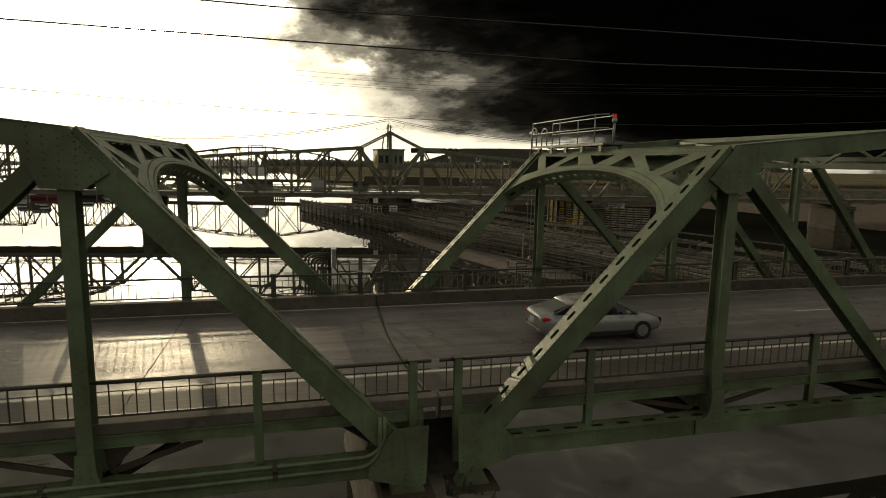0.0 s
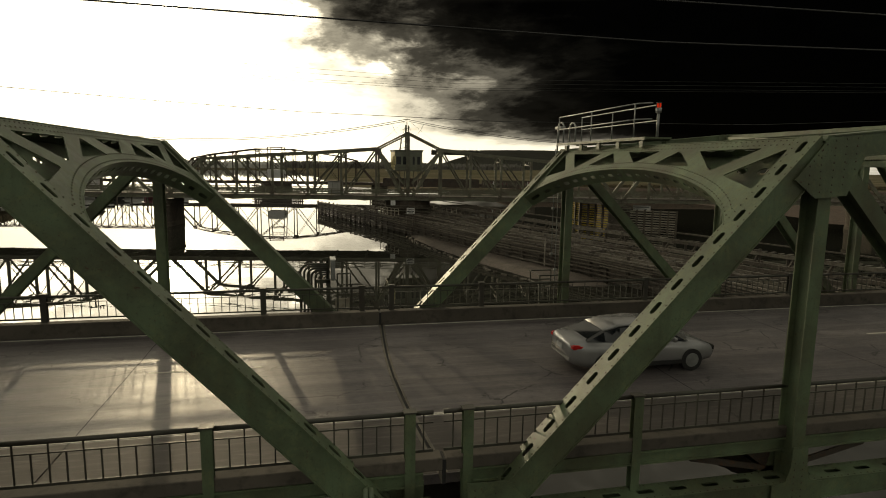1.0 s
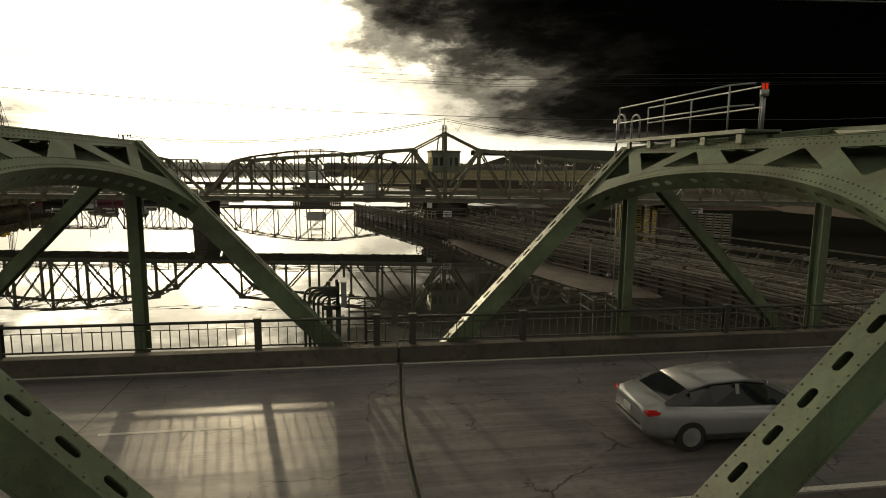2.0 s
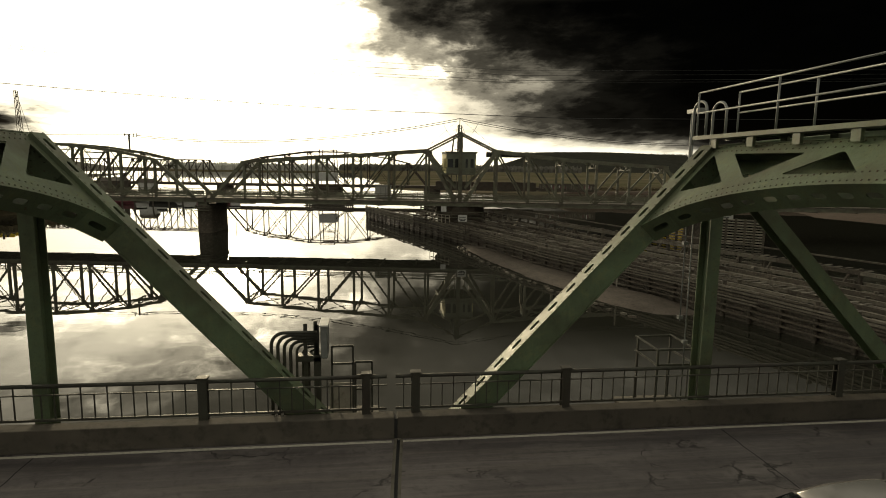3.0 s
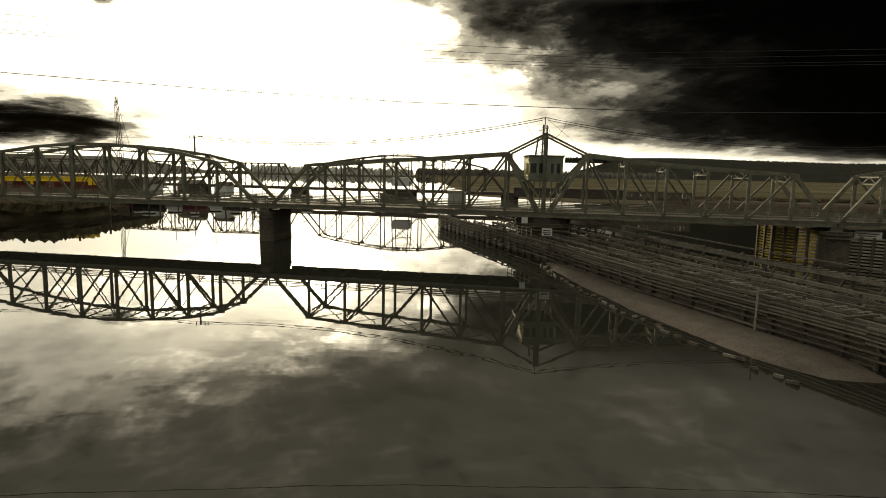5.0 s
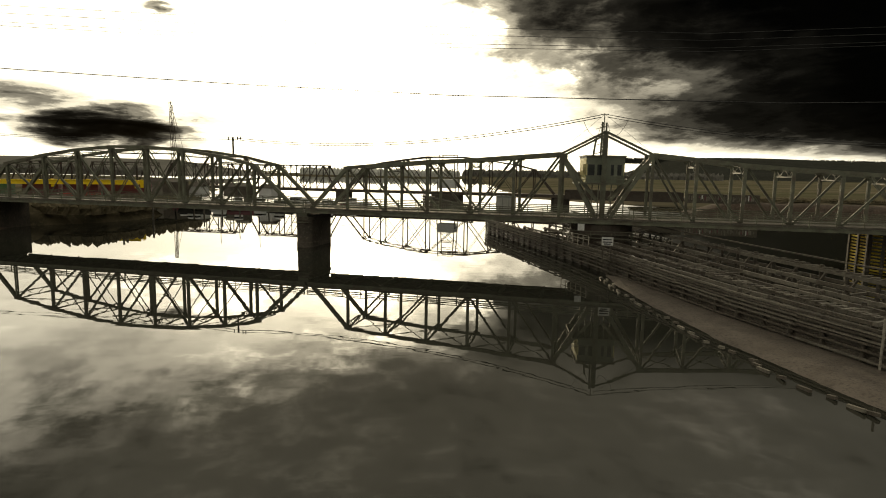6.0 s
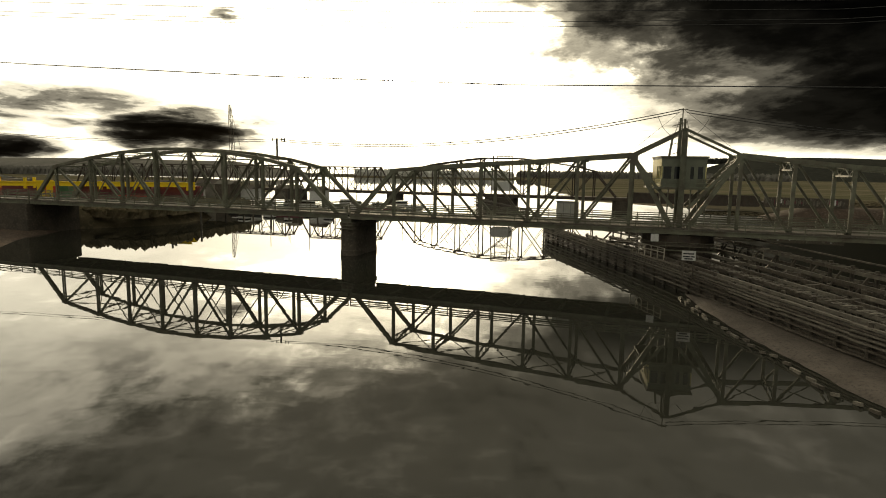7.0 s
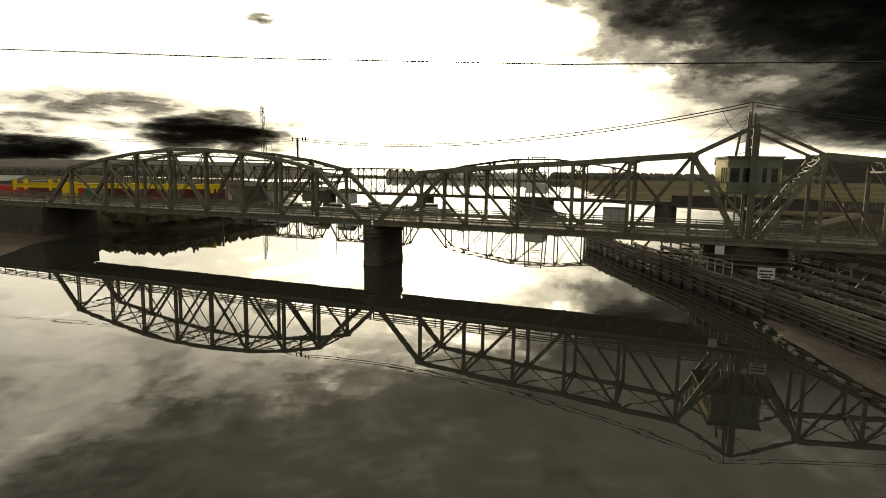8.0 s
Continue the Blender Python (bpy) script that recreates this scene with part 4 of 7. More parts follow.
# the pivot tower and its raking links
for v in (-FAR_HALF, FAR_HALF):
    bm = bmesh.new()
    laced(bm, FAR(0.2, v, -0.4), FAR(0.2, v, 11.75), 0.62, 0.42, AXIS, 0.6)
    part("tower_leg", bm, GREEN_FAR, swing)
    bm = bmesh.new()
    bar(bm, FAR(0.2, v, -0.4), FAR(0.2, v, 11.7), 0.55, 0.10, AXIS)
    part("tower_leg_web", bm, GREEN_FAR, swing)
    for uu, zz in ((-5.7, 8.65), (6.5, 8.65)):
        bm = bmesh.new()
        bar(bm, FAR(uu, v, zz), FAR(0.2, v, 11.7), 0.26, 0.30, ACROSS)
        part("tower_link", bm, GREEN_FAR, swing)
        bm = bmesh.new()
        laced(bm, FAR(uu, v, zz - 0.2), FAR(0.2 + (uu > 0) * 0.8 - (uu < 0) * 0.8, v, 2.2), 0.40, 0.34, ACROSS, 0.5)
        part("tower_brace", bm, GREEN_FAR, swing)
# raking lattice between the two trusses, either side of the cabin
for uu, ue in ((-5.7, -2.95), (6.5, 3.95)):
    for k in range(6):
        ua, ub = uu + (ue - uu) * k / 6, uu + (ue - uu) * (k + 1) / 6
        za, zb = 8.5 - 3.6 * k / 6, 8.5 - 3.6 * (k + 1) / 6
        for s in (-1, 1):
            bm = bmesh.new()
            bar(bm, FAR(ua, s * FAR_HALF, za), FAR(ub, -s * FAR_HALF, zb), 0.10, 0.08, ACROSS.cross(Z))
            part("portal_lattice", bm, GREEN_FAR, swing)
for z in (9.6, 10.6, 11.7, 2.8):
    bm = bmesh.new()
    ibar(bm, FAR(0.2, -FAR_HALF, z), FAR(0.2, FAR_HALF, z), 0.2, 0.26, AXIS)
    part("tower_strut", bm, GREEN_FAR, swing)


def CAB(u, v, z):
    """The cabin stands square to the road bridge, a little turned on its own."""
    return FAR(0.5, 0, 0) + X * (u - 0.5) + Y * v + Z * z


def cabin():
    """The operator's cabin above the roadway at the pivot."""
    c = thing("operator_cabin", FAR(0.5, 0, 4.5), "cream and green operator's cabin with large windows above the pivot", "control cabin")
    u0, u1, v0, v1, z0, z1 = -2.75, 2.45, -3.1, 3.1, 4.75, 8.35

    def slab(bm, a, b, d, e, f, g):
        box(bm, X * (b - a), Y * (e - d), Z * (g - f), CAB((a + b) / 2, (d + e) / 2, (f + g) / 2))

    bm = bmesh.new()
    slab(bm, u0 - 0.9, u1 + 0.9, v0 - 0.7, v1 + 0.7, z0 - 0.25, z0)
    part("cabin_floor", bm, GREEN_FAR, c)
    bm = bmesh.new()
    slab(bm, u0 - 0.2, u1 + 0.2, v0 - 0.2, v1 + 0.2, z1, z1 + 0.16)
    slab(bm, u0 - 0.08, u1 + 0.08, v0 - 0.08, v1 + 0.08, z1 - 0.2, z1)
    part("cabin_roof", bm, GREEN_FAR, c)
    # walls with window openings: piers between sill and head
    sill, head = z0 + 0.95, z0 + 2.55
    wins_front = [(-2.55, -1.55), (-1.30, -0.15), (0.55, 1.05), (1.42, 2.10)]
    for v, t in ((v0, 1), (v1, -1)):
        bm = bmesh.new()
        slab(bm, u0, u1, v, v + t * 0.14, z0, sill)
        slab(bm, u0, u1, v, v + t * 0.14, head, z1)
        edges = [u0] + [e for w in wins_front for e in w] + [u1]
        for a, b in zip(edges[::2], edges[1::2]):
            slab(bm, a, b, v, v + t * 0.14, sill, head)
        part("cabin_wall", bm, CABINGREEN, c)
        bm = bmesh.new()
        for lo, hi in ((z0, sill), (head, z1 - 0.2)):
            n = max(2, round((hi - lo) / 0.2))
            for k in range(n):
                slab(bm, u0, u1, v - t * 0.025, v, lo + (hi - lo) * k / n + 0.012, lo + (hi - lo) * (k + 1) / n - 0.012)
        part("siding", bm, CABINGREEN, c, kind="stuff")
        bm = bmesh.new()
        slab(bm, 1.34, 2.18, v - t * 0.05, v - t * 0.027, z0 + 0.05, sill)
        part("door", bm, GREEN_FAR, c)
        for a, b in wins_front:
            bm = bmesh.new()
            slab(bm, a, b, v + t * 0.06, v + t * 0.08, sill, head)
            pane = part("window", bm, GLASS, c)
            bm = bmesh.new()
            for e in (a, b):
                slab(bm, e - 0.05, e + 0.05, v - t * 0.03, v + t * 0.02, sill, head)
            for e in (sill, head):
                slab(bm, a, b, v - t * 0.03, v + t * 0.02, e - 0.05, e + 0.05)
            part("window_frame", bm, CABINGREEN, pane)
    for u, t in ((u0, 1), (u1, -1)):
        bm = bmesh.new()
        slab(bm, u, u + t * 0.14, v0, v1, z0, sill)
        slab(bm, u, u + t * 0.14, v0, v1, head, z1)
        edges = [v0, -2.75, -1.95, -1.75, -0.95, -0.75, 0.05, v1]
        for a, b in zip(edges[::2], edges[1::2]):
            slab(bm, u, u + t * 0.14, a, b, sill, head)
        part("cabin_wall", bm, CREAM, c)
        for a, b in ((-2.75, -1.95), (-1.75, -0.95), (-0.75, 0.05)):
            bm = bmesh.new()
            slab(bm, u + t * 0.06, u + t * 0.08, a, b, sill, head)
            part("window", bm, GLASS, c)
    # gallery rail
    for a, b in (((u0 - 0.85, v0 - 0.65), (u1 + 0.85, v0 - 0.65)), ((u0 - 0.85, v0 - 0.65), (u0 - 0.85, v1 + 0.65)), ((u1 + 0.85, v0 - 0.65), (u1 + 0.85, v1 + 0.65))):
        bm = bmesh.new()
        for z in (0.5, 1.0):
            pipe(bm, [CAB(*a, z0 + z), CAB(*b, z0 + z)], 0.03, 6)
        for i in range(6):
            p = CAB(*a, z0).lerp(CAB(*b, z0), i / 5)
            pipe(bm, [p, p + Z], 0.025, 6)
        part("gallery_rail", bm, GREEN_FAR, c)
    for i in range(7):
        bm = bmesh.new()
        u = u0 + (u1 - u0) * i / 6
        bar(bm, CAB(u, v0 - 0.3, -0.2), CAB(u, v0 - 0.3, z0 - 0.2), 0.14, 0.14, Y)
        part("cabin_post", bm, GREEN_FAR, c)


cabin()


def mast_and_lines():
    m = thing("signal_mast", FAR(-0.3, 0, 8.6), "thin steel mast with insulators above the operator's cabin", "mast")
    bm = bmesh.new()
    pipe(bm, [FAR(-0.05, 0, 8.6), FAR(-0.05, 0, 14.5)], 0.07, 6)
    part("mast_pole", bm, GREEN_FAR, m)
    for e, top in ((-1.35, 11.4), (-0.35, 13.3), (0.35, 13.2)):
        bm = bmesh.new()
        laced(bm, FAR(e, 0, 8.6), FAR(e * 0.75, 0, top), 0.3, 0.25, ACROSS, 0.4)
        part("mast_frame", bm, GREEN_FAR, m)
    for z in (9.3, 10.5, 11.6, 12.8):
        bm = bmesh.new()
        bar(bm, FAR(-1.2, 0, z - 0.5), FAR(0.5, 0, z), 0.08, 0.08, ACROSS)
        part("mast_brace", bm, GREEN_FAR, m)
    bm = bmesh.new()
    bar(bm, FAR(-0.6, 0, 14.35), FAR(0.5, 0, 14.35), 0.08, 0.1, ACROSS)
    part("mast_arm", bm, GREEN_FAR, m)


mast_and_lines()


def wire(points, r, sag, name="overhead_wire"):
    """One wire hung from point to point."""
    pts = []
    for a, b in zip(points, points[1:]):
        a, b = Vector(a), Vector(b)
        for i in range(24):
            t = i / 24
            pts.append(a.lerp(b, t) - Z * (sag * 4 * t * (1 - t)))
    pts.append(Vector(points[-1]))
    bm = bmesh.new()
    pipe(bm, pts, r, 5)
    return tagged(part(name, bm, CABLE), "thin black overhead wire hanging between bridge poles", "wire", "overhead wires")


# fixed camelback spans either side
FIX_L = [(-103.8, 6.0), (-95.6, 7.5), (-88.4, 8.5), (-81.1, 9.1), (-73.8, 9.1), (-66.9, 8.6), (-59.9, 7.7), (-53.8, 6.4)]
fixed_left = thing("truss_span", FAR(-78, 0, -0.9), "weathered green camelback truss span ending at the shore", "bridge", "far bridges")
far_truss(fixed_left, FAR, FAR_HALF, -110.0, FIX_L, -46.6, -0.45, GREEN_FAR, (0.50, 0.50))
far_deck(fixed_left, FAR, -110.3, -44.9, FAR_HALF, 0.0, GREEN_FAR)
FIX_R = [(46.6, 6.2), (52.4, 7.3), (58.4, 8.3), (64.4, 8.9), (70.4, 8.9), (76.4, 8.3), (82.4, 7.4), (88.4, 6.2)]
fixed_right = thing("truss_span", FAR(68, 0, -0.9), "weathered green camelback truss span beyond the timber fender", "bridge", "far bridges")
far_truss(fixed_right, FAR, FAR_HALF, 41.6, FIX_R, 94.0, -0.45, GREEN_FAR, (0.50, 0.50))
far_deck(fixed_right, FAR, 41.3, 94.4, FAR_HALF, 0.0, GREEN_FAR)
for ua, ub, lab in ((-190, -110.6, "approach deck on the grassy shore"), (94.7, 180, "approach deck over the marsh")):
    app = thing("approach_deck", FAR((ua + ub) / 2, 0, -1), f"grey concrete and steel {lab}", "bridge", "far bridges")
    far_deck(app, FAR, ua, ub, FAR_HALF, 0.0, GREEN_FAR)


def far_pier(u, r, z1, v_half, label, mat=DARKCON):
    p = thing("bridge_pier", FAR(u, 0, WATER_Z), label, "bridge pier", "far bridge piers")
    bm = bmesh.new()
    loops = []
    for z, k in ((WATER_Z - 3, 1.05), (WATER_Z + 0.7, 1.05), (WATER_Z + 0.8, 1.0), (z1 - 0.6, 0.97), (z1 - 0.5, 1.08), (z1, 1.08)):
        ring = []
        for i in range(24):
            w = math.tau * i / 24
            s = 1 if math.sin(w) > 0 else -1
            ring.append(bm.verts.new(FAR(u + r * k * math.cos(w), s * v_half + r * k * math.sin(w), z)))
        loops.append(ring)
    for a, b in zip(loops, loops[1:]):
        for i in range(24):
            bm.faces.new((a[i], a[(i + 1) % 24], b[(i + 1) % 24], b[i]))
    bm.faces.new(loops[-1])
    part("pier_shaft", bm, mat, p)
    for v in (-FAR_HALF, FAR_HALF):
        bm = bmesh.new()
        box(bm, AXIS * 1.6, ACROSS * 0.7, Z * (-0.85 - z1), FAR(u, v, (z1 - 0.85) / 2))
        part("bearing_block", bm, GREEN_FAR, p)
    bm = bmesh.new()
    for z in (0.55, 1.0):
        pipe(bm, [FAR(u - r, -v_half - r - 0.4, z1 - 0.9 + z), FAR(u + r, -v_half - r - 0.4, z1 - 0.9 + z)], 0.03, 6)
    for k in range(4):
        q = FAR(u - r + 2 * r * k / 3, -v_half - r - 0.4, z1 - 0.9)
        pipe(bm, [q, q + Z], 0.03, 6)
    box(bm, AXIS * (2 * r), ACROSS * 0.8, Z * 0.08, FAR(u, -v_half - r, z1 - 0.9))
    part("pier_gallery", bm, GREEN_FAR, p)
    return p


far_pier(-45.3, 1.32, -1.5, 3.0, "dark brick and concrete river pier under the truss ends")
far_pier(41.2, 2.1, -1.5, 3.4, "dark concrete river pier behind the timber fender")
far_pier(94.5, 2.0, -1.5, 3.4, "dark concrete pier at the marsh edge")
far_pier(0.2, 4.1, -2.0, 0.01, "broad round concrete pivot pier of the swing bridge")
drum = thing("pivot_drum", FAR(0.2, 0, -2.0), "dark rusty steel drum between pivot pier and swing span", "bridge drum")
for k in range(20):
    a, b = math.tau * k / 20, math.tau * (k + 1) / 20
    bm = bmesh.new()
    bar(bm, FAR(0.2 + 4.2 * math.cos(a), 4.2 * math.sin(a), -1.5), FAR(0.2 + 4.2 * math.cos(b), 4.2 * math.sin(b), -1.5), 0.3, 0.95, ACROSS if abs(math.sin((a + b) / 2)) > 0.7 else AXIS)
    part("drum_segment", bm, RUST, drum)

# pale panelled equipment box on the far side of the swing deck
eb = thing("equipment_box", FAR(-14.2, 3.1, -0.1), "pale grey panelled equipment box standing on the swing deck", "equipment box")
bm = bmesh.new()
box(bm, AXIS * 3.0, ACROSS * 0.7, Z * 2.35, FAR(-14.2, 3.1, 1.075))
bmesh.ops.bevel(bm, geom=bm.edges[:], offset=0.03, segments=1, affect="EDGES")
part("box_body", bm, GALV, eb)
for k in range(3):
    bm = bmesh.new()
    box(bm, AXIS * 0.9, ACROSS * 0.03, Z * 1.9, FAR(-15.2 + k * 1.0, 2.735, 1.1))
    part("box_door", bm, CABINPALE, eb)
bm = bmesh.new()
box(bm, AXIS * 3.2, ACROSS * 0.9, Z * 0.08, FAR(-14.2, 3.1, 2.29))
part("box_roof", bm, GALV, eb)

# shore abutment
ab = thing("abutment", FAR(-116.4, 0, WATER_Z), "large dark concrete abutment on the muddy shore", "abutment")
bm = bmesh.new()
box(bm, AXIS * 12.6, ACROSS * 10.5, Z * 6.6, FAR(-116.4, 0, -0.95 - 3.3))
bmesh.ops.bevel(bm, geom=bm.edges[:], offset=0.12, segments=2, affect="EDGES")
part("abutment_block", bm, DARKCON, ab)
for k in range(6):
    bent = thing("trestle_bent", FAR(-131 - k * 11, 0, WATER_Z), "concrete trestle bent under the approach deck", "bridge support", "trestle bents")
    bm = bmesh.new()
    box(bm, AXIS * 0.9, ACROSS * 9.0, Z * 0.9, FAR(-131 - k * 11, 0, -1.4))
    part("bent_cap", bm, CONCRETE, bent)
    for v in (-3.5, 0, 3.5):
        bm = bmesh.new()
        pipe(bm, [FAR(-131 - k * 11, v, -8), FAR(-131 - k * 11, v, -1.8)], 0.4, 10)
        part("bent_column", bm, CONCRETE, bent)

# utility poles on the trusses and the wires between them
for u, z, top in ((-62.6, 8.0, 11.2), (57.6, 8.2, 11.4)):
    pole = thing("utility_pole", FAR(u, FAR_HALF, z), "thin dark pole with cross arm on the top chord", "utility pole", "utility poles")
    bm = bmesh.new()
    pipe(bm, [FAR(u, FAR_HALF, z - 0.3), FAR(u, FAR_HALF, top)], 0.17, 6)
    part("pole_shaft", bm, CABLE, pole)
    bm = bmesh.new()
    bar(bm, FAR(u - 1.0, FAR_HALF, top - 0.15), FAR(u + 1.6, FAR_HALF, top - 0.15), 0.08, 0.08, ACROSS)
    part("cross_arm", bm, CABLE, pole)
    for k in (-0.9, 0.9, 1.5):
        bm = bmesh.new()
        pipe(bm, [FAR(u + k, FAR_HALF, top - 0.5), FAR(u + k, FAR_HALF, top + 0.12)], 0.09, 6)
        part("insulator", bm, CABLE, pole)
for dv, dz in ((0.0, 0.0), (0.3, -0.3)):
    wire([FAR(-62.6, FAR_HALF + dv, 11.1 + dz), FAR(-0.5, dv, 14.3 + dz)], 0.058, 2.3)
    wire([FAR(0.4, dv, 14.3 + dz), FAR(57.6, FAR_HALF + dv, 11.2 + dz)], 0.045, 1.9)
    wire([FAR(-62.6, FAR_HALF + dv, 11.1 + dz), FAR(-160, FAR_HALF + dv, 15 + dz)], 0.04, 1.5)
for u in (-3.0, 3.2):
    wire([FAR(u, 0, 13.6), FAR(u * 0.4, 0, 11.2), FAR(u * 0.15, 0, 13.0)], 0.03, 0.5, "slack_cable")
    wire([FAR(0, 0, 14.4), FAR(u * 2.1, 0, 8.9)], 0.02, 0.0, "stay_wire")


# ---------------------------------------------------------------- the railway bridge behind
RAILB = laid((-16.0, 226.0, 0.0))
rail_swing = thing("railway_bridge", RAILB(0, 0, -2.2), "dark steel railway swing bridge with a peaked top chord", "bridge", "railway spans")
RS = [(-30.5, 6.8), (-24, 8.3), (-15.5, 9.5), (-7, 10.6), (7, 10.6), (15.5, 9.5), (24, 8.3), (30.5, 6.8)]
far_truss(rail_swing, RAILB, 2.8, -37.6, RS, 37.6, -1.6, RUST, (0.40, 0.42), False)
for k in range(-4, 4):
    ua, ub = -41.0 + (k + 1) * 38.0 - 38.0, -41.0 + (k + 1) * 38.0
    if ub <= -40.5:
        s = thing("railway_bridge", RAILB((ua + ub) / 2, 0, -2.2), "dark steel railway truss span with parallel chords", "bridge", "railway spans")
        T = [(ua + 5.5 + j * 5.4, 7.0) for j in range(6)]
        far_truss(s, RAILB, 2.8, ua + 0.5, T, ub - 0.5, -1.6, RUST, (0.36, 0.36), False)
bm = bmesh.new()
box(bm, AXIS * 290, ACROSS * 6.4, Z * 1.0, RAILB(-65, 0, -1.9))
tagged(part("railway_deck", bm, RUST), "rusty plate girder deck of the railway bridge", "bridge deck", kind="structure")
for u, r in ((-155, 1.8), (-117, 1.8), (-79, 1.8), (-39.5, 2.4), (0, 4.4), (39.5, 2.4)):
    p = thing("bridge_pier", RAILB(u, 0, WATER_Z), "dark concrete pier of the railway bridge", "bridge pier", "railway piers")
    bm = bmesh.new()
    pipe(bm, [RAILB(u, 0, WATER_Z - 2), RAILB(u, 0, -2.4)], r * 1.3, 16)
    part("pier_shaft", bm, DARKCON, p)
tower = thing("railway_cabin", RAILB(0.5, 0, -1.4), "white boarded cabin and lattice tower on the railway bridge", "control cabin")
bm = bmesh.new()
box(bm, AXIS * 6.0, ACROSS * 5.0, Z * 3.2, RAILB(0.5, -1.5, 1.4))
bmesh.ops.bevel(bm, geom=bm.edges[:], offset=0.08, segments=1, affect="EDGES")
part("cabin_body", bm, WHITE, tower)
for u in (-3, 3.5):
    for v in (-2.5, 2.5):
        bm = bmesh.new()
        bar(bm, RAILB(u, v, -1.4), RAILB(u * 0.8, v, 11.5), 0.3, 0.3, ACROSS)
        part("tower_leg", bm, RUST, tower)
for z in (6.5, 9, 11.3):
    for v in (-2.5, 2.5):
        bm = bmesh.new()
        bar(bm, RAILB(-2.7, v, z), RAILB(3.0, v, z), 0.2, 0.2, ACROSS)
        part("tower_strut", bm, RUST, tower)
# dark timber fender of the railway bridge
rf = thing("timber_fender", RAILB(8, 0, WATER_Z), "dark timber fender beside the railway pivot pier", "fender")
for k in range(26):
    bm = bmesh.new()
    p = RAILB(-6 + k * 0.9, -9 - k * 1.1, 0)
    pipe(bm, [p + Z * (WATER_Z - 2), p + Z * (-2.2 - k * 0.07)], 0.28, 6)
    part("timber_post", bm, TIMBER, rf)
for z in (-2.8, -3.8, -4.8):
    bm = bmesh.new()
    bar(bm, RAILB(-7, -8.5, z), RAILB(17, -37, z - 1.2), 0.3, 0.35, Z)
    part("wale", bm, TIMBER, rf)


# ---------------------------------------------------------------- timber fender between the bridges
LEFT_LINE = [(-3.5, 146), (-1.2, 140), (10.8, 104), (14.4, 92), (20.6, 70), (25.0, 58), (28.2, 50), (30.2, 44), (34, 30), (39, 10), (48, -30)]
RIGHT_LINE = [(8, 152), (17, 128), (24.5, 101), (28.6, 83), (33, 66), (37.5, 52), (43, 36), (51, 10), (62, -30)]


def along(line, t):
    """The point at the fraction t of a polyline's length, by its y."""
    y = line[0][1] + (line[-1][1] - line[0][1]) * t
    for (xa, ya), (xb, yb) in zip(line, line[1:]):
        if yb <= y <= ya:
            k = (ya - y) / (ya - yb)
            return Vector((xa + (xb - xa) * k, y, 0))
    return Vector((*line[-1], 0))


def at_y(line, y):
    return along(line, (line[0][1] - y) / (line[0][1] - line[-1][1]))


def fender_line(y, f):
    """A point on the long row at the fraction f from the left wall to the right wall."""
    return at_y(LEFT_LINE, y).lerp(at_y(RIGHT_LINE, y), f)


rng = random.Random(7)


def fender_row(name, f, y0, y1, top, wales, pile_step, label, mat=TIMBER, plank=0.0, cant=0.0):
    row = thing(name, fender_line((y0 + y1) / 2, f) + Z * WATER_Z, label, "fender", "timber fender rows")
    y = y0
    k = 0
    while y > y1:
        p = fender_line(y, f)
        bm = bmesh.new()
        lean = Vector((rng.uniform(-0.06, 0.06), rng.uniform(-0.06, 0.06), 0))
        pipe(bm, [p + Z * (WATER_Z - 2), p + lean + Z * (top + rng.uniform(-0.15, 0.35))], rng.uniform(0.15, 0.20), 7)
        part("timber_post", bm, mat, row)
        y -= pile_step * rng.uniform(0.9, 1.1)
        k += 1
    step = 7.0
    for z, h, side in wales:
        y = y0
        while y > y1:
            ya, yb = y, max(y1, y - step)
            a, b = fender_line(ya, f), fender_line(yb, f)
            bm = bmesh.new()
            off = Vector((side, 0, 0)) * 0.24
            jog = rng.uniform(-0.05, 0.05)
            bar(bm, a + off + Z * (z + jog), b + off + Z * (z + jog + rng.uniform(-0.04, 0.04)), 0.24, h, Z.cross(b - a))
            part("wale", bm, TIMBER_GREY if rng.random() < (0.62 if z > -4.9 else 0.15) else mat, row)
            y -= step
    if plank:
        y = y0
        while y > y1:
            if rng.random() > 0.1:
                a = fender_line(y, f)
                bm = bmesh.new()
                d = (fender_line(y - 1, f) - fender_line(y, f)).normalized()
                s = Z.cross(d).normalized()
                box(bm, d * 0.26, s * (plank + rng.uniform(-0.25, 0.25)), Z * 0.08, a + s * 0.0 + Z * (top + 0.06 + rng.uniform(-0.02, 0.02)))
                part("plank", bm, TIMBER_GREY if rng.random() < 0.3 else mat, row)
            y -= 0.8
    return row


T_FACE = [(-3.68, 0.15, -1), (-3.94, 0.13, -1), (-4.20, 0.15, -1), (-4.48, 0.13, -1), (-4.80, 0.15, -1), (-5.25, 0.14, -1), (-5.8, 0.14, -1)]
fender_row("timber_fender", 0.0, 139, -24, -3.6, T_FACE, 2.6, "dark creosoted timber fender wall with silvered wales")
sheath = thing("timber_sheathing", fender_line(80, 0.02) + Z * WATER_Z, "dark wet planking behind the fender wales", "fender")
for i in range(23):
    for k in range(5):
        ya, yb = 139 - i * 7.0, 132 - i * 7.0
        bm = bmesh.new()
        a, b = fender_line(ya, 0.0), fender_line(yb, 0.0)
        z = -6.5 + k * 0.62
        bar(bm, a + X * 0.22 + Z * z, b + X * 0.22 + Z * z, 0.08, 0.58, Z.cross(b - a))
        part("plank", bm, TIMBER, sheath)
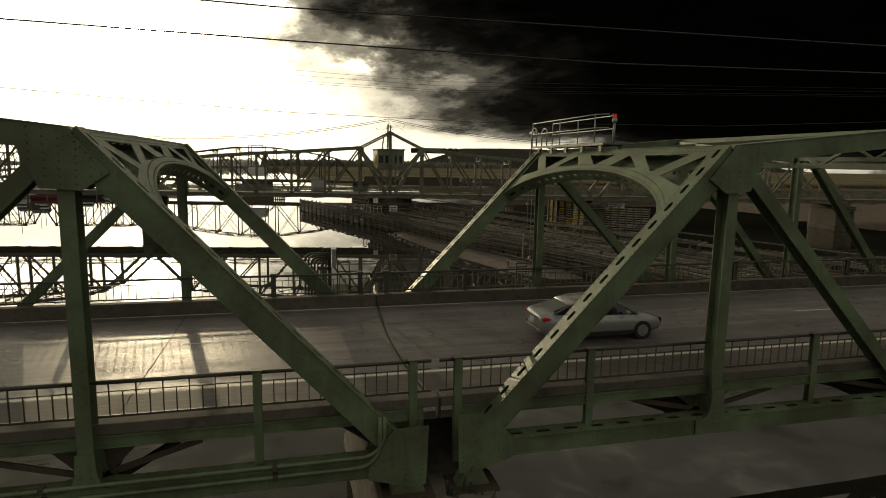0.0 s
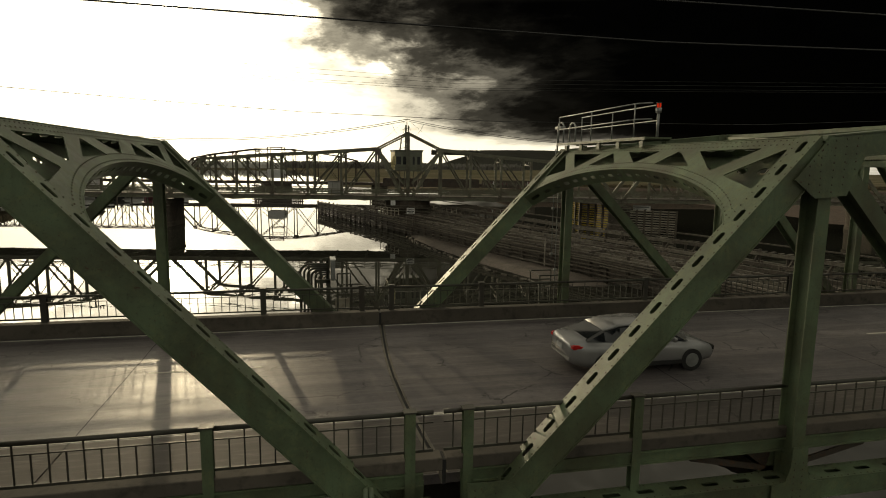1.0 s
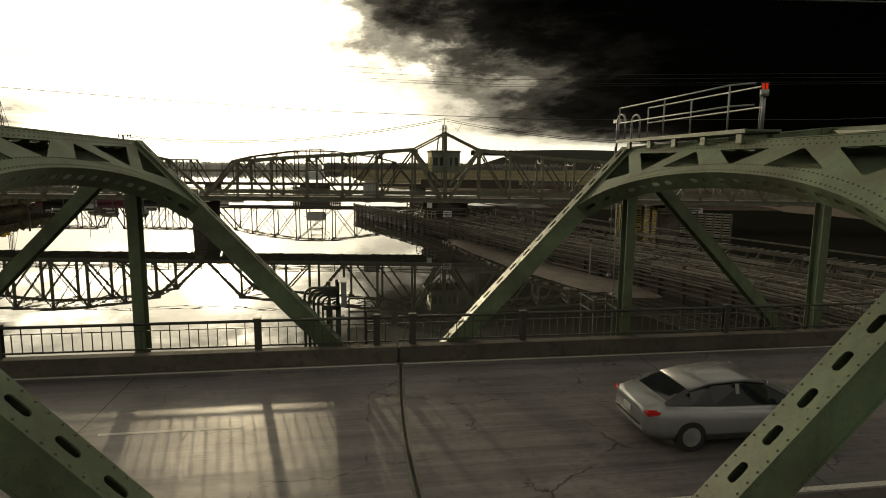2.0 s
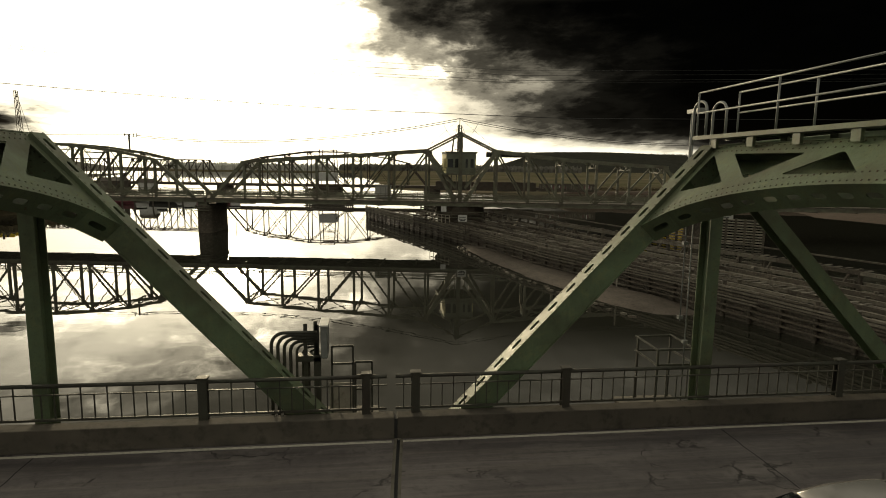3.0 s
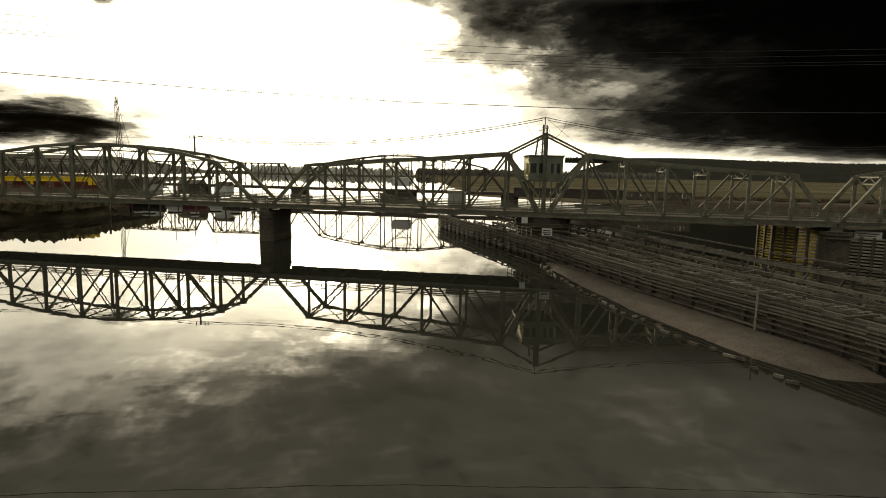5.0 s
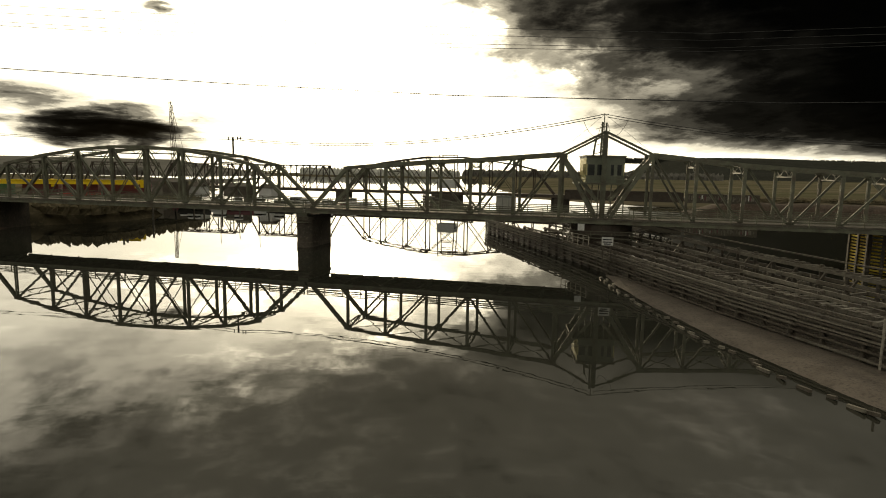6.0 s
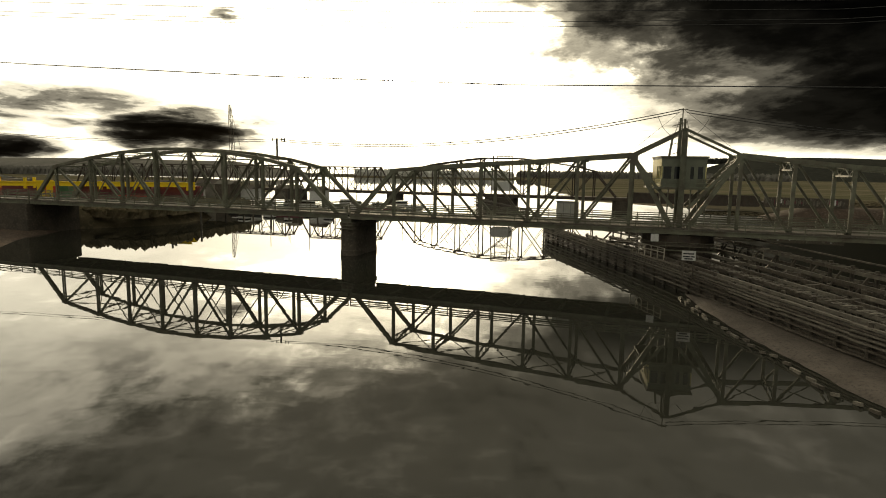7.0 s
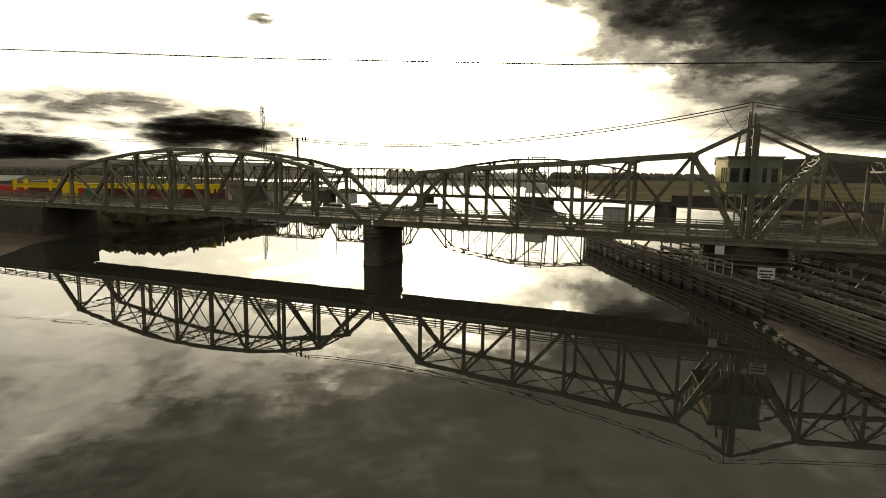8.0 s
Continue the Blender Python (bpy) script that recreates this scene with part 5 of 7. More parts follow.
fender_row("timber_fender", 0.10, 122, -24, -3.5, [(-3.6, 0.26, -1), (-4.1, 0.24, -1), (-4.1, 0.22, 1), (-4.8, 0.26, -1)], 3.4, "second row of piles and wales behind the fender face")
fender_row("fender_walkway", 0.24, 118, -20, -3.4, [(-3.5, 0.26, -1), (-3.5, 0.26, 1), (-4.3, 0.26, -1)], 4.2, "narrow plank walkway along the timber fender", TIMBER, 1.3)
fender_row("timber_fender", 0.42, 112, -20, -3.3, [(-3.4, 0.26, -1), (-4.2, 0.28, -1), (-5.0, 0.28, 1)], 3.6, "inner row of dark piles and wales in the fender")
fender_row("timber_fender", 0.60, 112, -20, -3.1, [(-3.3, 0.32, -1), (-4.4, 0.3, -1)], 4.0, "inner row of dark wet piles in the fender")
fender_row("timber_fender", 0.80, 120, -20, -2.9, [(-3.1, 0.32, -1), (-3.9, 0.3, -1), (-4.8, 0.3, -1)], 3.4, "row of dark piles beside the raised walkway")
fender_row("fender_walkway", 0.97, 140, -20, -2.15, [(-2.35, 0.32, -1), (-2.35, 0.32, 1), (-3.2, 0.28, 1), (-4.0, 0.28, 1), (-4.8, 0.28, 1)], 2.8, "raised plank walkway on the outer fender wall", TIMBER, 1.0)

# light handrails beside the pivot pier
for ends in (((10.6, 102.6), (13.2, 96.1)), ((22.0, 107.7), (24.5, 97.9))):
    a, b = (Vector((*e, 0)) for e in ends)
    hr = thing("handrail", (a + b) / 2 + Z * -3.5, "thin grey timber handrail along the fender walkway", "railing", "fender handrails")
    for z in (-2.25, -2.75):
        bm = bmesh.new()
        bar(bm, a + Z * z, b + Z * z, 0.08, 0.10, Z)
        part("rail_board", bm, TIMBER_PALE, hr)
    for i in range(6):
        p = a.lerp(b, i / 5)
        bm = bmesh.new()
        bar(bm, p + Z * -3.6, p + Z * -2.2, 0.10, 0.10, X)
        part("rail_post", bm, TIMBER_PALE, hr)
# raking struts and a low rail on the raised walkway
for i in range(44):
    y = 132 - i * 3.3
    p = fender_line(y, 0.97)
    q = fender_line(y, 0.97) - X * 1.2
    st = thing("raking_strut", p + Z * WATER_Z, "timber raking strut bracing the fender walkway", "strut", "raking struts")
    bm = bmesh.new()
    bar(bm, q + Z * -4.1, p + Z * -2.2, 0.18, 0.18, Y)
    part("strut", bm, TIMBER, st)
rail = thing("walkway_rail", fender_line(80, 0.97) + Z * -2.1, "low timber rail along the raised fender walkway", "railing")
for i in range(20):
    a, b = fender_line(132 - i * 7, 0.99), fender_line(125 - i * 7, 0.99)
    bm = bmesh.new()
    bar(bm, a + Z * -1.35, b + Z * -1.35, 0.12, 0.2, Z)
    part("rail_board", bm, TIMBER, rail)
# cross timbers that tie the rows together
for i in range(22):
    y = 118 - i * 6.2 + rng.uniform(-1, 1)
    f0, f1 = rng.choice(((0.0, 0.25), (0.24, 0.45), (0.42, 0.62), (0.6, 0.82), (0.8, 0.97), (0.1, 0.45)))
    ct = thing("cross_timber", fender_line(y, f0) + Z * -3.4, "dark cross timber tying the fender rows", "timber", "cross timbers")
    bm = bmesh.new()
    z = -3.35 + rng.uniform(-0.5, 0.3)
    bar(bm, fender_line(y, f0) + Z * z, fender_line(y + rng.uniform(-2, 2), f1) + Z * (z + rng.uniform(-0.2, 0.2)), 0.28, 0.28, Z)
    part("beam", bm, TIMBER_GREY if rng.random() < 0.3 else TIMBER, ct)
# loose and fallen pieces on the mud
for i in range(24):
    y = rng.uniform(20, 112)
    f = rng.uniform(0.08, 0.95)
    p = fender_line(y, f)
    lt = thing("fallen_timber", p + Z * (WATER_Z + 0.4), "loose weathered timber fallen among the piles", "timber", "fallen timbers")
    bm = bmesh.new()
    w = rng.uniform(0, math.pi)
    d = Vector((math.cos(w), math.sin(w), rng.uniform(-0.1, 0.1))) * rng.uniform(1.0, 3.2)
    z = rng.choice((-5.9, -5.6, -3.1))
    bar(bm, p + d * 0.5 + Z * z, p - d * 0.5 + Z * z, 0.22, 0.2, Z)
    part("beam", bm, TIMBER_GREY if rng.random() < 0.5 else TIMBER, lt)


def mud_sheet(name, left, right, y0, y1, crest, mat, label, ny=46, nx=10, floor=-0.35):
    """A bank of mud between two lines of points, falling below the water at both edges."""
    bm = bmesh.new()
    rows = []
    for j in range(ny + 1):
        y = y0 + (y1 - y0) * j / ny
        a, b = left(y), right(y)
        row = []
        for i in range(nx + 1):
            t = i / nx
            p = a.lerp(b, t)
            h = min(1.0, 3.2 * min(t, 1 - t) + (0.0)) if crest > 0 else 0.0
            end = min(1.0, 6 * min(j / ny, 1 - j / ny))
            z = WATER_Z + floor + (crest - floor) * h * end + 0.12 * noise.noise(Vector((p.x * 0.35, p.y * 0.35, 3.1))) * end
            row.append(bm.verts.new((p.x + 0.35 * noise.noise(Vector((p.y * 0.3, 1.7, i))), p.y, z)))
        rows.append(row)
    for a, b in zip(rows, rows[1:]):
        for i in range(nx):
            bm.faces.new((a[i], a[i + 1], b[i + 1], b[i]))
    return tagged(part(name, bm, mat, smooth=True), label, "river bank", kind="structure")


SAND_L = [(13.4, 96), (14.2, 78), (16.8, 62), (19.1, 53.5), (22.3, 44), (25.5, 40), (30, 36)]
mud_sheet("mud_bank", lambda y: at_y(SAND_L, y), lambda y: at_y([(15.4, 96), (23.0, 70), (27.5, 58), (30, 50), (31, 46), (31.5, 42), (32, 36)], y), 95, 41, 0.42, MUD, "pale grey-brown mud strip along the fender")
mud_sheet("mud_bed", lambda y: fender_line(y, 0.12), lambda y: fender_line(y, 0.95), 118, -24, 0.30, TIMBER, "dark wet mud and silt between the fender rows", 60, 14)


def notice(x, y, z, w, h, turn, post, bars, label):
    s = thing("notice_board", (x, y, z), label, "sign", "notice boards")
    m = pose(x, y, z, 0, 0, turn)
    bm = bmesh.new()
    block(bm, -w / 2, w / 2, -0.03, 0.03, -h / 2, h / 2)
    bm.transform(m)
    part("board", bm, WHITE, s)
    for zz, a, b in bars:
        bm = bmesh.new()
        block(bm, a * w, b * w, -0.036, -0.031, zz * h - h * 0.07, zz * h + h * 0.07)
        bm.transform(m)
        part("lettering", bm, CABLE, s)
    for e in ((-0.35, 0.35) if post else ()):
        bm = bmesh.new()
        block(bm, e * w - 0.06, e * w + 0.06, 0.04, 0.16, -h / 2 - post, h / 2)
        bm.transform(m)
        part("board_post", bm, TIMBER, s)


notice(14.3, 89.0, -2.05, 1.35, 1.0, -6, 2.0, [(0.2, -0.4, 0.36), (-0.1, -0.42, 0.1), (-0.1, 0.14, 0.42), (-0.33, -0.3, 0.3)], "white notice board with unreadable black lettering on the fender")
notice(12.6, 99.3, -1.35, 0.9, 0.9, -9, 0, [], "blank white board below the swing bridge deck")
# a slim marker post standing on the mud
mp = thing("marker_post", (25.2, 55.4, WATER_Z), "thin pale marker post standing beside the fender", "post")
bm = bmesh.new()
pipe(bm, [(25.2, 55.4, -6.6), (25.2, 55.4, -2.7)], 0.08, 7)
part("post", bm, TIMBER_PALE, mp)
# short broken timbers along the water's edge of the mud strip
for i in range(34):
    y = 88 - i * 1.32 + rng.uniform(-0.4, 0.4)
    p = at_y(SAND_L, y) + X * rng.uniform(-0.5, 0.3)
    et = thing("edge_timber", p + Z * WATER_Z, "short broken timber lying at the water's edge", "timber", "edge timbers")
    bm = bmesh.new()
    d = (at_y(SAND_L, y - 1) - at_y(SAND_L, y)).normalized()
    k = rng.uniform(0.5, 1.1)
    bar(bm, p - d * (k / 2) + Z * -6.34, p + d * (k / 2) + Z * (-6.30 + rng.uniform(0, 0.12)), 0.2, 0.18, Z)
    part("beam", bm, TIMBER_GREY if rng.random() < 0.5 else TIMBER, et)


# ---------------------------------------------------------------- fender of the right-hand pier
def slat_fender(name, a, b, z0, z1, rows, posts, mat, label, proud=0.12, fill=0.62):
    fnd = thing(name, ((a[0] + b[0]) / 2, (a[1] + b[1]) / 2, WATER_Z), label, "fender", "pier fenders")
    A, B = Vector((*a, 0)), Vector((*b, 0))
    d = (B - A).normalized()
    n = Z.cross(d)
    for i in range(posts + 1):
        p = A.lerp(B, i / posts)
        bm = bmesh.new()
        bar(bm, p + Z * (WATER_Z - 2), p + Z * (z1 + 0.2), 0.34, 0.34, d)
        part("fender_post", bm, TIMBER, fnd)
    for k in range(rows):
        z = z0 + (z1 - z0) * k / (rows - 1)
        for i in range(posts):
            bm = bmesh.new()
            p, q = A.lerp(B, i / posts), A.lerp(B, (i + 1) / posts)
            bar(bm, p + d * 0.2 + n * proud + Z * z, q - d * 0.2 + n * proud + Z * z, 0.2, (z1 - z0) / rows * fill, n)
            part("slat", bm, mat, fnd)
    return fnd


slat_fender("yellow_fender", (50.6, 104.0), (50.7, 100.1), -6.2, -1.5, 12, 2, YELLOW_WORN, "weathered yellow painted timber fender end of the pier", fill=0.5)
slat_fender("yellow_fender", (50.9, 99.9), (54.3, 94.2), -6.2, -1.6, 11, 4, YELLOW_WORN, "worn yellow slatted timber fender beside the pier", fill=0.45)
slat_fender("timber_fender", (56.6, 94.0), (64.4, 87.8), -6.4, -2.3, 10, 7, TIMBER_PALE, "bleached slatted timber fender wall of the pier", fill=0.5)
notice(60.5, 93.4, -1.9, 3.2, 0.95, -32, 0, [(0.15, -0.4, 0.4), (-0.2, -0.36, 0.3)], "wide white notice board on the slatted fender")
lamp = thing("navigation_light", (51.9, 99.0, -1.3), "small red navigation lamp on the fender corner", "lamp")
bm = bmesh.new()
pipe(bm, [(51.9, 99.0, -1.4), (51.9, 99.0, -0.9)], 0.06, 6)
part("lamp_stem", bm, GALV, lamp)
bm = bmesh.new()
pipe(bm, [(51.9, 99.0, -0.9), (51.9, 99.0, -0.6)], 0.12, 8)
part("lamp_lens", bm, BEACON_RED, lamp)


# ---------------------------------------------------------------- shores and distance
def land(name, outline, z, mat, label, rough=0.4, step=6.0):
    """Low ground: a grid inside an outline of (x0, x1) by y, with uneven relief."""
    bm = bmesh.new()
    rows = []
    ys = [o[0] for o in outline]
    n = max(4, int((ys[-1] - ys[0]) / step))
    n = min(n, 90)
    for j in range(n + 1):
        y = ys[0] + (ys[-1] - ys[0]) * j / n
        for (ya, a0, a1), (yb, b0, b1) in zip(outline, outline[1:]):
            if ya <= y <= yb:
                k = (y - ya) / (yb - ya)
                x0, x1 = a0 + (b0 - a0) * k, a1 + (b1 - a1) * k
                break
        row = []
        m = 40
        for i in range(m + 1):
            x = x0 + (x1 - x0) * i / m
            edge = min(1.0, min(i, m - i) / 3.0, min(j, n - j) / 2.0)
            h = (z - (WATER_Z - 1)) * edge + rough * noise.noise(Vector((x * 0.06, y * 0.06, 5.0)))
            row.append(bm.verts.new((x + 2.5 * noise.noise(Vector((y * 0.08, 9.0, i * 0.3))), y, WATER_Z - 1 + h)))
        rows.append(row)
    for a, b in zip(rows, rows[1:]):
        for i in range(len(a) - 1):
            bm.faces.new((a[i], a[i + 1], b[i + 1], b[i]))
    return tagged(part(name, bm, mat, smooth=True), label, "ground", kind="structure")


land("mud_shore", [(70, -190, -62), (80, -190, -67), (91, -190, -72.5), (99.5, -190, -76), (106, -190, -80), (115, -190, -85), (123, -190, -88), (130, -190, -90)], -5.75, DARK_MUD, "brown tidal mud below the grassy shore", 0.6, 1.2)
land("bank", [(126, -175, -92), (130, -175, -87.5), (136, -175, -83), (146, -175, -79.5), (154, -175, -80), (160, -175, -82), (168, -175, -88)], -2.7, BANK, "rough grassy bank with gravel beside the bridge", 0.45, 1.6)
land("ground", [(146, -520, -104), (152, -520, -96), (160, -520, -90), (190, -520, -92), (260, -560, -110), (400, -700, -170), (560, -900, -300)], -4.4, FIELD, "flat harbour ground behind the quay", 0.5)
land("field", [(248, 90, 700), (262, 45, 720), (278, 16, 760), (300, -8, 800), (420, -25, 1000), (800, -60, 1400), (1385, -80, 1900)], -4.6, FIELD, "flat brown and green marsh fields beyond the river", 0.5, 12)
land("headland", [(900, -380, -40), (960, -400, -20), (1100, -600, 60), (1300, -900, 300)], -5.0, FIELD, "low headland across the river", 0.6, 12)
land("shore_right", [(60, 96, 420), (90, 100, 420), (140, 104, 500), (200, 110, 600)], -5.9, DARK_MUD, "dark marshy bank on the right shore", 0.5, 4)


def woods(name, x0, x1, y, z, low, high, seed, label, step, mat=WOODS, ranks=3):
    """A far belt of conifers: many small pointed crowns in several ranks, joined."""
    r = random.Random(seed)
    bm = bmesh.new()
    n = int((x1 - x0) / step)
    for i in range(n):
        for rank in range(ranks):
            x = x0 + (x1 - x0) * (i + r.random()) / n
            swell = 0.5 + 0.5 * noise.noise(Vector((x * 0.004, seed, 0.3)))
            h = low + (high - low) * swell * (0.75 + 0.25 * min(rank, 2) / 2) + r.uniform(-0.12, 0.2) * low
            yy = y + rank * step * 3 + r.uniform(-step, step)
            w = step * r.uniform(0.7, 1.3)
            base = [bm.verts.new((x + w * math.cos(k * math.tau / 5), yy + w * math.sin(k * math.tau / 5), z)) for k in range(5)]
            mid = [bm.verts.new((x + w * 0.8 * math.cos(k * math.tau / 5 + 0.5), yy + w * 0.8 * math.sin(k * math.tau / 5 + 0.5), z + h * r.uniform(0.55, 0.8))) for k in range(5)]
            top = bm.verts.new((x + r.uniform(-0.3, 0.3) * w, yy, z + h))
            for k in range(5):
                bm.faces.new((base[k], base[(k + 1) % 5], mid[(k + 1) % 5], mid[k]))
                bm.faces.new((mid[k], mid[(k + 1) % 5], top))
    return tagged(part(name, bm, mat), label, "woods", kind="stuff")


def ridge(name, x0, x1, y, depth, low, high, seed, mat, label):
    bm = bmesh.new()
    n = 60
    rows = []
    for j in range(5):
        t = j / 4
        row = []
        for i in range(n + 1):
            x = x0 + (x1 - x0) * i / n
            h = (low + (high - low) * (0.5 + 0.5 * noise.noise(Vector((x * 0.0022, seed, 0.0))))) * math.sin(math.pi * min(0.5, t * 0.5)) * min(1.0, min(i, n - i) / 9.0)
            row.append(bm.verts.new((x, y + depth * t, -5 + h)))
        rows.append(row)
    for a, b in zip(rows, rows[1:]):
        for i in range(n):
            bm.faces.new((a[i], a[i + 1], b[i + 1], b[i]))
    return tagged(part(name, bm, mat, smooth=True), label, "hill", kind="structure")


# the far hills and tree belts get their haze as painted colour
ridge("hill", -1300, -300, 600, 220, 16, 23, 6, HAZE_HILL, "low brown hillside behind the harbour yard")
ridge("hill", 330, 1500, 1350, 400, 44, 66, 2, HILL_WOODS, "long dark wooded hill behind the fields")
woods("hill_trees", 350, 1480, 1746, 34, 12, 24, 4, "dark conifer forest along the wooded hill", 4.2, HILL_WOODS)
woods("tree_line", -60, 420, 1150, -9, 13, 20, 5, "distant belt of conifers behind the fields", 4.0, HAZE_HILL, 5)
woods("tree_line", -330, -60, 1000, -9, 12, 18, 6, "low trees across the water, haze put into their pale colour", 4.5, HAZE_WOODS)
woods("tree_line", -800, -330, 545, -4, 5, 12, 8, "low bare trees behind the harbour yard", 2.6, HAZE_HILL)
woods("shrubs", 60, 460, 272, -4.4, 1.0, 2.4, 9, "low brown shrubs along the marsh", 1.6, BANK)
woods("bank_shrubs", -110, -80, 131, -4.2, 1.6, 2.8, 11, "rough brown shrubs and tall grass on the river bank", 1.0, BANK, 15)


# ---------------------------------------------------------------- overhead lines
wire([(-70, 5.5, 10.2), (-3, 5.5, 9.5), (8, 5.5, 9.45), (70, 5.5, 11.0)], 0.022, 0.0)
wire([(-70, 5.5, 11.2), (-3, 5.5, 10.42), (20, 5.5, 10.75), (70, 5.5, 12.2)], 0.022, 0.0)
wire([(-120, 64, 19.5), (-39, 64, 13.75), (-20, 64, 12.65), (-3, 64, 11.9), (22, 64, 11.5), (60, 64, 12.2), (130, 64, 16)], 0.034, 0.0)
for z0, z1 in ((17.2, 16.5), (16.6, 16.0), (15.9, 15.45), (15.6, 15.2)):
    wire([(-130, 64, z0 + 6.5), (-10, 64, z0), (16, 64, z1), (130, 64, z1 + 4)], 0.018, 0.0)


# ---------------------------------------------------------------- service platform on the portal
def service_platform():
    p = thing("service_platform", (8.1, 9.0, 6.55), "green service platform with grey pipe handrails on the portal", "platform")
    bm = bmesh.new()
    block(bm, 7.72, 8.52, 5.72, 12.2, 6.69, 6.74)
    part("platform_deck", bm, GREEN, p)
    for x in (7.70, 8.54):
        bm = bmesh.new()
        bar(bm, (x, 5.72, 6.70), (x, 12.2, 6.70), 0.04, 0.09, X)
        part("edge_channel", bm, GREEN, p)
    for y in (5.95, 7.35, 8.7, 10.05, 11.35):
        for x in (7.74, 8.5):
            bm = bmesh.new()
            bar(bm, (x, y, 6.44), (x, y, 6.64), 0.07, 0.2, X)
            part("platform_bracket", bm, GREEN, p)
    for x, ya in ((7.72, 12.1), (8.52, 11.75)):
        for z in (7.75, 7.28):
            bm = bmesh.new()
            pipe(bm, [(x, ya, z), (x, 6.4, z), (x + (0.3 if x < 8 else -0.3), 5.95, z)], 0.020, 8)
            part("handrail", bm, GALV, p, smooth=True)
        for y in (ya, 9.3, 6.42):
            bm = bmesh.new()
            pipe(bm, [(x, y, 6.72), (x, y, 7.75)], 0.022, 8)
            part("rail_stanchion", bm, GALV, p, smooth=True)
    # ladder head hoops
    for x in (7.85, 8.35):
        bm = bmesh.new()
        pts = [(x, 11.95, 6.7), (x, 11.95, 7.35)] + [(x, 11.95 + 0.28 * (1 - math.cos(a)), 7.35 + 0.22 * math.sin(a)) for a in [math.pi * k / 8 for k in range(1, 9)]] + [(x, 12.51, 7.2), (x, 12.51, 6.2)]
        pipe(bm, pts, 0.032, 8)
        part("ladder_hoop", bm, GALV, p, smooth=True)
    bm = bmesh.new()
    pipe(bm, [(8.0, 12.85, 5.0), (8.0, 12.85, 7.38)], 0.032, 8)
    part("riser_pipe", bm, GALV, p, smooth=True)
    bm = bmesh.new()
    block(bm, 7.9, 8.1, 12.35, 12.95, 7.34, 7.44)
    part("riser_bracket", bm, GALV, p)
    p.location += Vector((0.15, 0.0, 0.07))


service_platform()


def beacon():
    b = thing("warning_beacon", (8.1, 5.86, 6.7), "red warning beacon on a grey pipe beside the platform", "beacon")
    bm = bmesh.new()
    pipe(bm, [(8.1, 5.86, 6.7), (8.1, 5.86, 7.42)], 0.04, 8)
    part("beacon_stem", bm, GALV, b, smooth=True)
    bm = bmesh.new()
    pipe(bm, [(8.1, 5.86, 7.40), (8.1, 5.86, 7.46), (8.1, 5.86, 7.54)], 0.09, 12)
    part("beacon_base", bm, GALV, b, smooth=True)
    bm = bmesh.new()
    pipe(bm, [(8.1, 5.86, 7.54), (8.1, 5.86, 7.57), (8.1, 5.86, 7.67)], 0.062, 14)
    part("beacon_lens", bm, BEACON_RED, b, "glowing red glass lens")
    bm = bmesh.new()
    pipe(bm, [(8.1, 5.86, 7.67), (8.1, 5.86, 7.70)], 0.08, 14)
    part("beacon_cap", bm, CABLE, b)
    for k in range(5):
        bm = bmesh.new()
        w = math.tau * k / 5 + 0.4
        x, y = 8.1 + 0.072 * math.cos(w), 5.86 + 0.072 * math.sin(w)
        pipe(bm, [(x, y, 7.52), (x, y, 7.69)], 0.011, 5)
        part("cage_bar", bm, CABLE, b)
    b.location += Vector((0.17, -0.08, 0.12))


beacon()


# ---------------------------------------------------------------- cable terminal outside the far railing
def terminal():
    t = thing("cable_terminal", (-1.1, 12.6, -0.3), "grey cable box with bent conduits outside the far railing", "cable box")
    bm = bmesh.new()
    block(bm, -1.08, -0.92, 12.3, 12.95, 1.45, 2.24)
    bmesh.ops.bevel(bm, geom=bm.edges[:], offset=0.015, segments=1, affect="EDGES")
    part("box_body", bm, GALV, t)
    bm = bmesh.new()
    block(bm, -1.11, -0.90, 12.24, 13.0, 2.24, 2.28)
    part("box_lid", bm, WHITE, t, "pale flat lid of the cable box")
    for k in range(7):
        bm = bmesh.new()
        z = 2.09 - k * 0.095
        x = -2.22 + k * 0.135
        y = 12.35 + 0.08 * k
        r = 0.30 - 0.02 * k
        pts = [(-1.16, y, z), (x + r, y, z)] + [(x + r - r * math.sin(a), y, z - r + r * math.cos(a)) for a in [math.pi / 2 * j / 6 for j in range(1, 7)]] + [(x, y, 0.7), (x, y, -0.3)]
        pipe(bm, pts, 0.042 if k < 4 else 0.032, 8)
        part("conduit", bm, RAILST, t, smooth=True)
    for x, top in ((-1.46, 2.24), (-1.22, 2.30), (-1.18, 2.2)):
        bm = bmesh.new()
        bar(bm, (x, 12.6, 0.0), (x, 12.6, top), 0.06, 0.09, Y)
        part("support_angle", bm, RAILST, t)
    bm = bmesh.new()
    block(bm, -1.65, -1.1, 12.5, 12.8, 1.32, 1.46)
    part("clamp_bar", bm, RAILST, t)
    bm = bmesh.new()
    block(bm, -1.25, -1.10, 12.5, 12.65, -0.2, 1.42)
    part("stand_column", bm, RAILST, t)


terminal()


